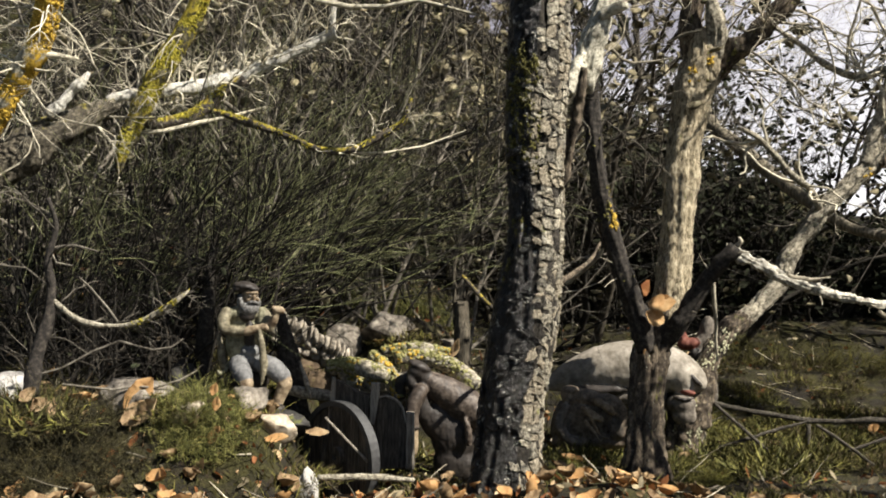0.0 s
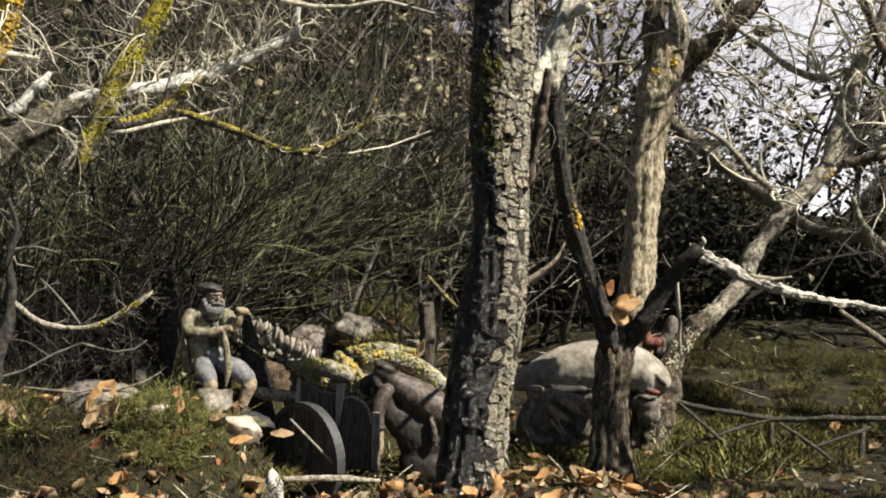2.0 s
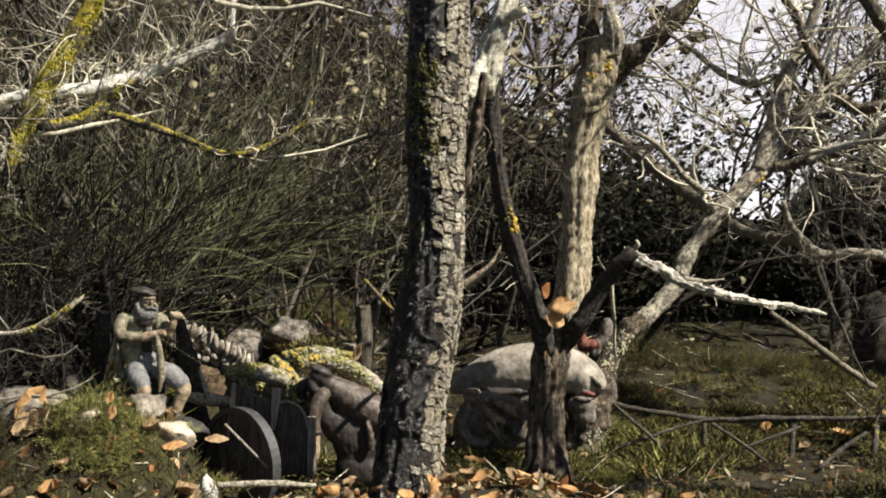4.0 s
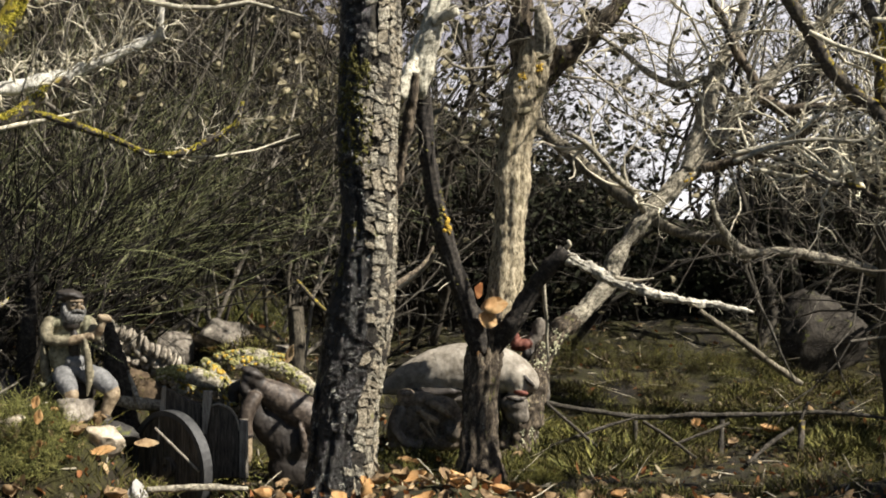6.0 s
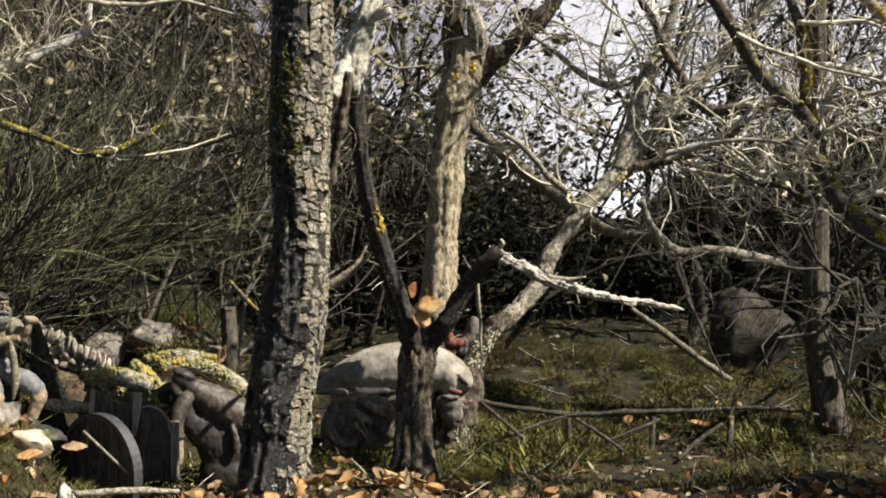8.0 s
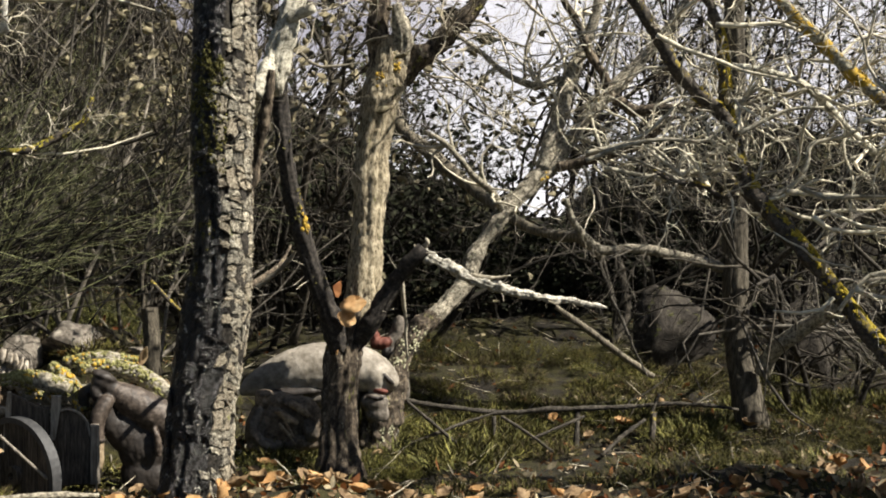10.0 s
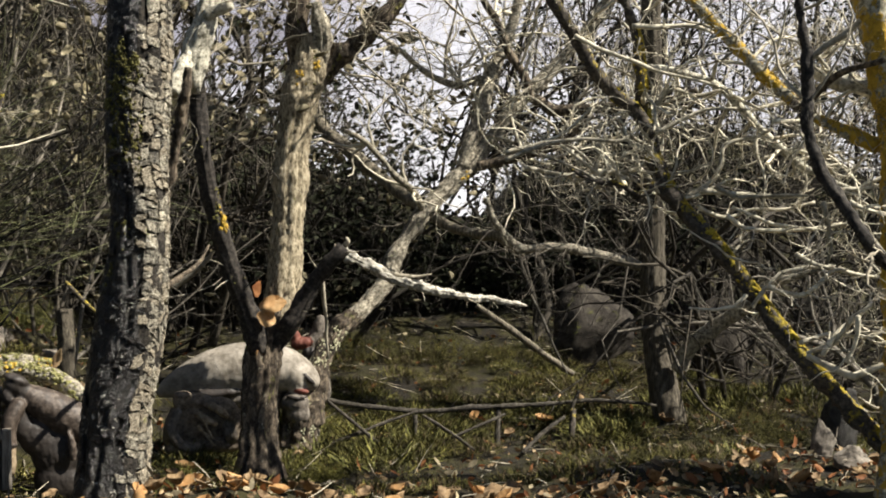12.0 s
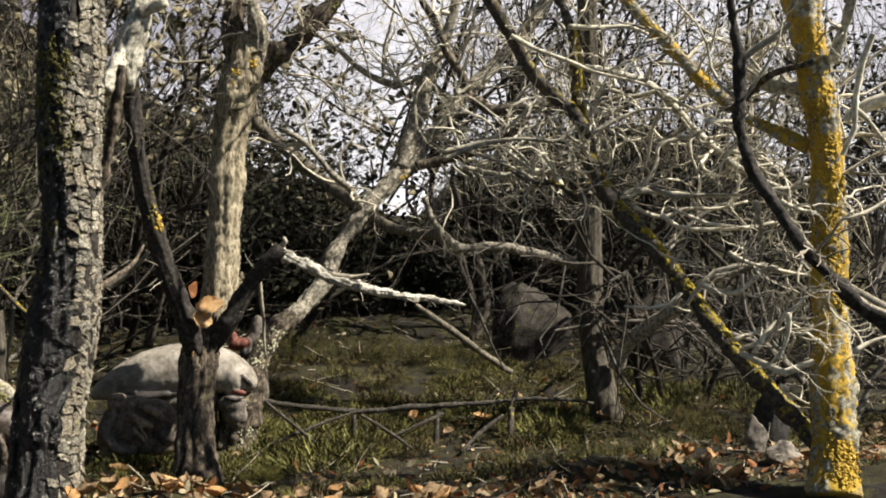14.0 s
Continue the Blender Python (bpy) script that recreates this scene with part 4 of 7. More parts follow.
def background_tree():
    tree = thing("tree", (1.057, 1.764, -0.1), "dim brown tree trunk with bare hanging twigs", "tree")
    rng = np.random.default_rng(14)
    limb("trunk", tree, [(1.046, 1.74, -0.124, 0.0433), (1.056, 1.774, -0.061, 0.0333), (1.05, 1.793, 0.008, 0.0281), (1.048, 1.818, 0.077, 0.0251), (1.051, 1.838, 0.158, 0.0231), (1.057, 1.854, 0.251, 0.0232), (1.058, 1.857, 0.335, 0.0222), (1.061, 1.864, 0.46, 0.0212), (1.058, 1.865, 0.596, 0.0192), (1.054, 1.859, 0.719, 0.0182), (1.055, 1.869, 0.875, 0.0164), (1.03, 1.839, 1.166, 0.0123)], BARK_DIM_PALE, "", sides=36, rough=0.1, grain=0.05, seed=31, ribs=0.12)
    _, q1 = limb("limb", tree, [(1.045, 1.86, 0.23, 0.0095), (1.013, 1.866, 0.238, 0.0095), (0.962, 1.882, 0.252, 0.0094), (0.911, 1.896, 0.263, 0.0094), (0.87, 1.904, 0.267, 0.0083), (0.823, 1.913, 0.264, 0.0082), (0.791, 1.916, 0.29, 0.0072), (0.766, 1.916, 0.321, 0.0061), (0.753, 1.911, 0.357, 0.0041)], BARK_GREY_PALE, "", sides=14, rough=0.18, seed=32)
    _, q2 = limb("limb", tree, [(1.064, 1.769, 0.052, 0.0134), (1.07, 1.749, 0.09, 0.0143), (1.086, 1.72, 0.119, 0.0142), (1.11, 1.685, 0.15, 0.013), (1.124, 1.654, 0.172, 0.0119), (1.146, 1.619, 0.212, 0.0088), (1.169, 1.58, 0.226, 0.0058), (1.197, 1.535, 0.244, 0.0048), (1.219, 1.492, 0.235, 0.0029)], BARK_GREY_PALE, "", sides=16, rough=0.2, seed=33)
    _, q3 = limb("limb", tree, [(0.838, 1.949, 0.251, 0.0084), (0.816, 1.992, 0.282, 0.0107), (0.783, 2.059, 0.288, 0.0098), (0.748, 2.125, 0.305, 0.01), (0.7, 2.193, 0.349, 0.0114), (0.649, 2.26, 0.403, 0.014), (0.594, 2.324, 0.463, 0.0143), (0.554, 2.382, 0.518, 0.0134), (0.547, 2.428, 0.599, 0.0099)], BARK_DIM, "", sides=14, rough=0.18, seed=34)
    limb("limb", tree, [(0.785, 2.049, 0.15, 0.0055), (0.846, 2.041, 0.106, 0.0066), (0.916, 2.038, 0.054, 0.0067), (0.982, 2.034, 0.009, 0.0057)], BARK_DIM, "", sides=10, rough=0.2, seed=35)
    tw = Soup()
    twigs_on(tw, q1, 24, 0.16, 0.0014, rng, 2, (0, 0, -0.4), 0.1, pull=(0, 0, -0.06))
    twigs_on(tw, q2, 18, 0.13, 0.0022, rng, 2, None, 0.2, bend=0.5, kids=4.5)
    twigs_on(tw, q3, 22, 0.14, 0.0016, rng, 2, (0, -0.2, 0.2), 0.3)
    for path in ([(1.003, 1.848, 0.232, 0.0021), (0.977, 1.831, 0.141, 0.0021), (0.939, 1.823, 0.103, 0.002), (0.943, 1.803, 0.064, 0.0015), (0.955, 1.777, 0.017, 0.001)], [(0.804, 1.829, 0.188, 0.002), (0.82, 1.817, 0.149, 0.003), (0.836, 1.804, 0.1, 0.002), (0.855, 1.788, 0.052, 0.001)], [(1.017, 1.778, 0.165, 0.002), (1.021, 1.734, 0.109, 0.003), (1.028, 1.697, 0.054, 0.003), (1.046, 1.653, 0.006, 0.002), (1.077, 1.615, -0.023, 0.001)]):
        tw.line(path, 6)
    tw.make("branchwork", [TWIG_MID], tree)


BARK_DIM_PALE = surface("dull_brown_bark", [(0.024, 0.02, 0.014), (0.065, 0.055, 0.039), (0.13, 0.113, 0.083)], 80, 0.9, 0.8, 320, 0.002, (1.4, 1.4, 0.25))
background_tree()


def mossy_tree():
    tree = thing("tree", (1, 1.153, 0.033), "slanting dark branch furred with yellow-green moss", "tree")
    rng = np.random.default_rng(15)
    _, q = limb("trunk", tree, [(0.988, 1.088, 0.006, 0.0103), (0.969, 1.132, 0.058, 0.0111), (0.946, 1.175, 0.102, 0.0112), (0.918, 1.219, 0.155, 0.0112), (0.897, 1.253, 0.201, 0.0106), (0.877, 1.283, 0.244, 0.0101), (0.85, 1.316, 0.296, 0.0108), (0.82, 1.348, 0.341, 0.0108), (0.802, 1.37, 0.38, 0.0116), (0.791, 1.386, 0.427, 0.0103), (0.786, 1.397, 0.482, 0.0091), (0.784, 1.403, 0.537, 0.0085), (0.781, 1.41, 0.584, 0.0072), (0.767, 1.42, 0.632, 0.0066), (0.75, 1.438, 0.696, 0.006), (0.728, 1.466, 0.841, 0.0041)], BARK_MOSSY, "", sides=26, rough=0.32, grain=0.14, seed=41, step=0.004)
    _, q2 = limb("limb", tree, [(0.792, 1.384, 0.442, 0.011), (0.774, 1.392, 0.473, 0.0095), (0.741, 1.396, 0.5, 0.0094), (0.711, 1.396, 0.529, 0.0093), (0.692, 1.401, 0.563, 0.0093), (0.665, 1.397, 0.599, 0.0085), (0.642, 1.4, 0.636, 0.0077), (0.609, 1.409, 0.71, 0.0062)], BARK_MOSSY, "", sides=20, rough=0.16, grain=0.06, seed=42)
    _, q3 = limb("limb", tree, [(0.799, 1.406, 0.538, 0.0048), (0.842, 1.394, 0.53, 0.0057), (0.888, 1.38, 0.515, 0.0057), (0.923, 1.384, 0.492, 0.0058), (0.969, 1.381, 0.449, 0.0058), (1.017, 1.373, 0.409, 0.0059), (1.055, 1.371, 0.389, 0.0043), (1.111, 1.353, 0.364, 0.0026)], BARK_LICHEN_GREY, "", sides=10, rough=0.2, seed=43)
    _, q4 = limb("limb", tree, [(0.802, 1.37, 0.388, 0.0047), (0.766, 1.367, 0.361, 0.0046), (0.737, 1.371, 0.376, 0.0038), (0.702, 1.377, 0.38, 0.0038), (0.671, 1.381, 0.395, 0.0023)], BARK_MOSSY, "", sides=10, rough=0.2, seed=44)
    tw = Soup()
    twigs_on(tw, q2, 14, 0.11, 0.0016, rng, 1, None, 0.1, 0.7)
    twigs_on(tw, q3, 22, 0.16, 0.003, rng, 2, (0, -0.1, -0.1), 0.1, bend=0.6, kids=4)
    twigs_on(tw, q4, 14, 0.11, 0.0023, rng, 2, (-0.2, 0, 0.1), 0.2, bend=0.55, kids=4.5)
    twigs_on(tw, q, 20, 0.15, 0.003, rng, 2, (0.3, 0, 0.2), 0.3, 0.85, bend=0.6, kids=4)
    for path in ([(0.866, 1.266, 0.231, 0.003), (0.848, 1.264, 0.217, 0.003), (0.821, 1.269, 0.213, 0.0022), (0.788, 1.278, 0.216, 0.0015)], [(0.871, 1.26, 0.216, 0.003), (0.884, 1.254, 0.238, 0.003), (0.903, 1.243, 0.261, 0.003), (0.935, 1.233, 0.268, 0.0031), (0.958, 1.216, 0.268, 0.0023), (0.991, 1.201, 0.255, 0.0015)], [(0.85, 1.318, 0.372, 0.0039), (0.876, 1.302, 0.357, 0.0031), (0.906, 1.281, 0.36, 0.0031), (0.954, 1.26, 0.36, 0.0023)], [(0.875, 1.314, 0.345, 0.0023), (0.918, 1.285, 0.322, 0.0031), (0.959, 1.254, 0.315, 0.0023), (0.994, 1.228, 0.324, 0.0016)], [(0.669, 1.414, 0.43, 0.0023), (0.697, 1.401, 0.407, 0.0031), (0.718, 1.392, 0.388, 0.0031), (0.756, 1.382, 0.419, 0.0023), (0.791, 1.374, 0.434, 0.0016)]):
        tw.line(path, 6)
    for path in ([(0.668, 1.367, 0.57, 0.0031), (0.705, 1.363, 0.553, 0.0029), (0.746, 1.354, 0.539, 0.0026), (0.783, 1.348, 0.525, 0.0023), (0.823, 1.337, 0.516, 0.002), (0.864, 1.325, 0.505, 0.0018)], [(0.597, 1.434, 0.419, 0.0032), (0.639, 1.427, 0.43, 0.0029), (0.676, 1.42, 0.445, 0.0025), (0.708, 1.415, 0.472, 0.0022), (0.721, 1.418, 0.486, 0.0018)], [(0.586, 1.406, 0.408, 0.0034), (0.636, 1.395, 0.428, 0.003), (0.687, 1.383, 0.436, 0.0027), (0.737, 1.369, 0.434, 0.0023), (0.764, 1.365, 0.455, 0.0019)], [(0.704, 1.443, 0.378, 0.004), (0.737, 1.438, 0.394, 0.0035), (0.77, 1.432, 0.392, 0.0031), (0.803, 1.426, 0.405, 0.0027), (0.822, 1.426, 0.422, 0.0022)], [(0.724, 1.423, 0.378, 0.0034), (0.733, 1.429, 0.404, 0.0029), (0.741, 1.435, 0.416, 0.0024), (0.75, 1.441, 0.443, 0.0018)], [(0.626, 1.434, 0.399, 0.0033), (0.668, 1.426, 0.391, 0.0029), (0.709, 1.418, 0.386, 0.0024), (0.726, 1.421, 0.378, 0.0019)], [(0.768, 1.329, 0.442, 0.0031), (0.798, 1.323, 0.458, 0.0027), (0.832, 1.312, 0.473, 0.0022), (0.871, 1.299, 0.475, 0.0018)], [(0.734, 1.332, 0.581, 0.0039), (0.769, 1.324, 0.58, 0.0033), (0.809, 1.313, 0.582, 0.0028), (0.84, 1.307, 0.573, 0.0022)], [(0.834, 1.363, 0.357, 0.0039), (0.866, 1.355, 0.378, 0.0036), (0.884, 1.355, 0.403, 0.0033), (0.893, 1.36, 0.43, 0.0029), (0.933, 1.345, 0.441, 0.0026), (0.955, 1.341, 0.452, 0.0022)], [(0.847, 1.355, 0.346, 0.0033), (0.866, 1.355, 0.336, 0.0031), (0.893, 1.349, 0.33, 0.0028), (0.924, 1.341, 0.341, 0.0025), (0.964, 1.326, 0.341, 0.0022), (1.003, 1.31, 0.351, 0.0019)], [(0.853, 1.292, 0.334, 0.0037), (0.877, 1.288, 0.318, 0.0032), (0.915, 1.274, 0.314, 0.0029), (0.953, 1.259, 0.316, 0.0024), (0.994, 1.241, 0.323, 0.002)], [(0.846, 1.344, 0.367, 0.0039), (0.891, 1.328, 0.362, 0.0034), (0.93, 1.313, 0.359, 0.0028), (0.977, 1.292, 0.359, 0.0022)], [(0.8, 1.388, 0.482, 0.0033), (0.823, 1.385, 0.505, 0.0028), (0.859, 1.376, 0.498, 0.0023), (0.89, 1.368, 0.506, 0.0019)]):
        v, f, qb = log_mesh(path, sides=8, rough=0.25, step=0.006)
        tw.add(v, f)
        twigs_on(tw, qb, 7, 0.07, 0.0014, rng, 1, None, 0.1, bend=0.6, kids=3)
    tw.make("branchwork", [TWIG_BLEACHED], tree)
    ms = Soup()
    crust(ms, q, 4200, 0.0034, rng, 0.02, 0.72, 0.7, 0, (1.3, -0.75, 0))
    crust(ms, q2, 26, 0.005, rng, 0.05, 0.9, 0.8)
    ms.make("moss", [MOSS_YELLOW], tree, "yellow-green moss along the upper side")
    return q


MOSS_YELLOW = surface("yellow_green_moss", [(0.16, 0.12, 0.012), (0.38, 0.29, 0.026), (0.55, 0.42, 0.065)], 160, 0.95, 0.8, 700, 0.002)
mossy_tree()


def lichen_tree():
    tree = thing("tree", (0.967, 1.086, 0.029), "upright trunk blotched with bright orange-yellow lichen", "tree")
    rng = np.random.default_rng(16)
    _, q = limb("trunk", tree, [(0.95, 1.065, 0.002, 0.0312), (0.964, 1.083, 0.057, 0.0266), (0.976, 1.101, 0.115, 0.0244), (0.986, 1.118, 0.182, 0.0221), (0.996, 1.132, 0.251, 0.0216), (1.002, 1.144, 0.321, 0.0212), (1.007, 1.153, 0.392, 0.0212), (1.005, 1.163, 0.463, 0.0214), (1, 1.173, 0.528, 0.0203), (0.994, 1.182, 0.586, 0.0211), (0.985, 1.19, 0.644, 0.0218), (0.972, 1.197, 0.751, 0.0195), (0.941, 1.182, 0.917, 0.0132)], BARK_LICHEN, "", sides=60, rough=0.2, grain=0.12, seed=51, step=0.004, ribs=0.08)
    _, q2 = limb("limb", tree, [(0.995, 1.175, 0.42, 0.0121), (0.979, 1.2, 0.436, 0.0092), (0.962, 1.225, 0.45, 0.0069), (0.948, 1.247, 0.464, 0.0054)], BARK_LICHEN, "", sides=14, rough=0.25, seed=52)
    _, q3 = limb("limb", tree, [(0.999, 1.192, 0.494, 0.0092), (0.992, 1.235, 0.505, 0.0118), (0.996, 1.281, 0.517, 0.0104), (1, 1.325, 0.537, 0.0066)], BARK_LICHEN_GREY, "", sides=14, rough=0.2, seed=53)
    _, q4 = limb("limb", tree, [(0.941, 1.275, 0.484, 0.0078), (0.928, 1.295, 0.505, 0.0087), (0.907, 1.317, 0.536, 0.0087), (0.884, 1.339, 0.572, 0.0088), (0.861, 1.36, 0.605, 0.008), (0.837, 1.379, 0.645, 0.0073), (0.807, 1.412, 0.726, 0.0058)], BARK_LICHEN, "branch with yellow lichen", sides=16, rough=0.25, grain=0.1, seed=54)
    limb("limb", tree, [(1.01, 1.153, 0.526, 0.0076), (1.01, 1.134, 0.559, 0.0068), (1.008, 1.114, 0.598, 0.006), (1.005, 1.09, 0.654, 0.0045)], BARK_LICHEN_GREY, "", sides=12, rough=0.25, seed=55)
    limb("limb", tree, [(0.975, 1.143, 0.524, 0.0037), (0.946, 1.193, 0.51, 0.0045), (0.939, 1.253, 0.475, 0.0062), (0.941, 1.275, 0.481, 0.0071)], BARK_DARK, "", sides=10, seed=56)
    lc = Soup()
    crust(lc, q, 1500, 0.0034, rng, 0.0, 0.78, 0.1, 0, (-0.9, -1.0, 0))
    crust(lc, q, 2200, 0.003, rng, 0.0, 0.42, 0.0, 0, (-0.7, -1.0, 0))
    crust(lc, q, 500, 0.0042, rng, 0.5, 0.7, 0.0, 0, (-0.9, -0.9, 0))
    crust(lc, q2, 60, 0.004, rng, 0, 1, 0.5)
    crust(lc, q4, 80, 0.004, rng, 0, 1, 0.6)
    lc.make("lichen", [LICHEN], tree, "orange-yellow lichen")
    tw = Soup()
    twigs_on(tw, q, 24, 0.17, 0.0028, rng, 2, (0.2, 0.1, 0), 0.1, 0.75, bend=0.5, kids=4.5)
    twigs_on(tw, q3, 12, 0.14, 0.0024, rng, 2, bend=0.5, kids=4.5)
    twigs_on(tw, q4, 24, 0.14, 0.0022, rng, 2, (0, 0, -0.1), bend=0.5, kids=4.5)
    for path in ([(1.041, 1.09, 0.476, 0.0089), (1.028, 1.103, 0.47, 0.0089), (1.014, 1.116, 0.46, 0.0074), (1.007, 1.123, 0.45, 0.0045)], [(0.991, 1.059, 0.548, 0.0036), (0.984, 1.069, 0.516, 0.0043), (0.982, 1.076, 0.477, 0.0036), (0.983, 1.079, 0.437, 0.0036), (0.974, 1.089, 0.407, 0.0029)], [(0.937, 1.09, 0.161, 0.0036), (0.91, 1.109, 0.146, 0.005), (0.897, 1.134, 0.154, 0.005), (0.888, 1.167, 0.164, 0.0036)], [(0.888, 1.168, 0.167, 0.0029), (0.91, 1.141, 0.183, 0.0036), (0.919, 1.126, 0.212, 0.0036), (0.938, 1.113, 0.23, 0.0022)]):
        tw.line(path, 7)
    for path in ([(0.981, 1.078, 0.464, 0.0035), (1.002, 1.075, 0.447, 0.003), (1.022, 1.072, 0.425, 0.0025), (1.045, 1.064, 0.41, 0.0019)], [(0.841, 1.177, 0.45, 0.003), (0.873, 1.167, 0.45, 0.0024), (0.893, 1.164, 0.459, 0.0017)], [(0.915, 1.126, 0.352, 0.0029), (0.935, 1.122, 0.343, 0.0023), (0.959, 1.116, 0.338, 0.0017)], [(0.925, 1.168, 0.366, 0.0037), (0.95, 1.162, 0.368, 0.0029), (0.974, 1.155, 0.37, 0.0021)], [(0.972, 1.078, 0.332, 0.0031), (0.994, 1.071, 0.338, 0.0027), (1.018, 1.063, 0.352, 0.0022), (1.044, 1.053, 0.363, 0.0017)], [(0.915, 1.176, 0.352, 0.0034), (0.926, 1.18, 0.318, 0.003), (0.934, 1.185, 0.291, 0.0025), (0.934, 1.196, 0.27, 0.0019)], [(0.86, 1.21, 0.248, 0.0037), (0.881, 1.207, 0.238, 0.0034), (0.906, 1.201, 0.236, 0.0032), (0.931, 1.197, 0.252, 0.0029), (0.949, 1.197, 0.266, 0.0026), (0.973, 1.19, 0.261, 0.0024), (1.001, 1.18, 0.256, 0.0021)], [(0.865, 1.161, 0.289, 0.0032), (0.889, 1.155, 0.277, 0.0025), (0.912, 1.15, 0.272, 0.0018)], [(0.89, 1.141, 0.168, 0.0032), (0.912, 1.141, 0.196, 0.0028), (0.938, 1.137, 0.214, 0.0023), (0.957, 1.136, 0.231, 0.0018)], [(0.9, 1.09, 0.22, 0.0031), (0.903, 1.097, 0.191, 0.0024), (0.899, 1.108, 0.163, 0.0017)], [(0.881, 1.175, 0.179, 0.003), (0.918, 1.162, 0.19, 0.0025), (0.952, 1.147, 0.186, 0.0021), (0.979, 1.138, 0.188, 0.0016)], [(0.939, 1.025, 0.181, 0.0033), (0.963, 1.019, 0.193, 0.0026), (0.994, 1.005, 0.201, 0.0018)]):
        v, f, qb = log_mesh(path, sides=8, rough=0.25, step=0.006)
        tw.add(v, f)
        twigs_on(tw, qb, 6, 0.07, 0.0014, rng, 1, None, 0.1, bend=0.6, kids=3)
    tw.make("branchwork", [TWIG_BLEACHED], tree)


lichen_tree()


def dark_branch_tree():
    tree = thing("tree", (1.025, 1, 0.063), "dark bare branch arching down beside the lichen trunk", "tree")
    rng = np.random.default_rng(17)
    _, q = limb("trunk", tree, [(1.028, 0.936, 0.013, 0.015), (1.018, 0.954, 0.136, 0.0125), (0.989, 0.967, 0.193, 0.0101), (0.95, 0.994, 0.217, 0.0084), (0.918, 1.013, 0.249, 0.0083), (0.896, 1.034, 0.28, 0.0078), (0.878, 1.051, 0.312, 0.0072), (0.865, 1.076, 0.35, 0.0078), (0.851, 1.099, 0.39, 0.0084), (0.846, 1.113, 0.43, 0.0074), (0.849, 1.12, 0.47, 0.0068), (0.851, 1.125, 0.517, 0.0063), (0.85, 1.133, 0.558, 0.0052), (0.848, 1.139, 0.598, 0.0047), (0.847, 1.147, 0.673, 0.0035)], BARK_BLACK, "", sides=24, rough=0.38, grain=0.2, seed=61, step=0.004)
    tw = Soup()
    for path in ([(0.852, 1.125, 0.517, 0.0035), (0.867, 1.112, 0.533, 0.0042), (0.886, 1.095, 0.548, 0.0042), (0.894, 1.086, 0.56, 0.0028)], [(0.883, 1.048, 0.312, 0.0027), (0.91, 1.022, 0.261, 0.0034), (0.935, 0.996, 0.234, 0.004), (0.952, 0.979, 0.225, 0.004)], [(0.925, 1.021, 0.257, 0.0041), (0.942, 1.004, 0.242, 0.0054), (0.954, 0.992, 0.233, 0.0054), (0.976, 0.97, 0.225, 0.0054)]):
        tw.line(path, 8)
    twigs_on(tw, q, 10, 0.14, 0.0026, rng, 2, (0.2, 0, 0), 0.2, bend=0.5, kids=4.5)
    tw.make("branchwork", [TWIG_PALE], tree)


dark_branch_tree()


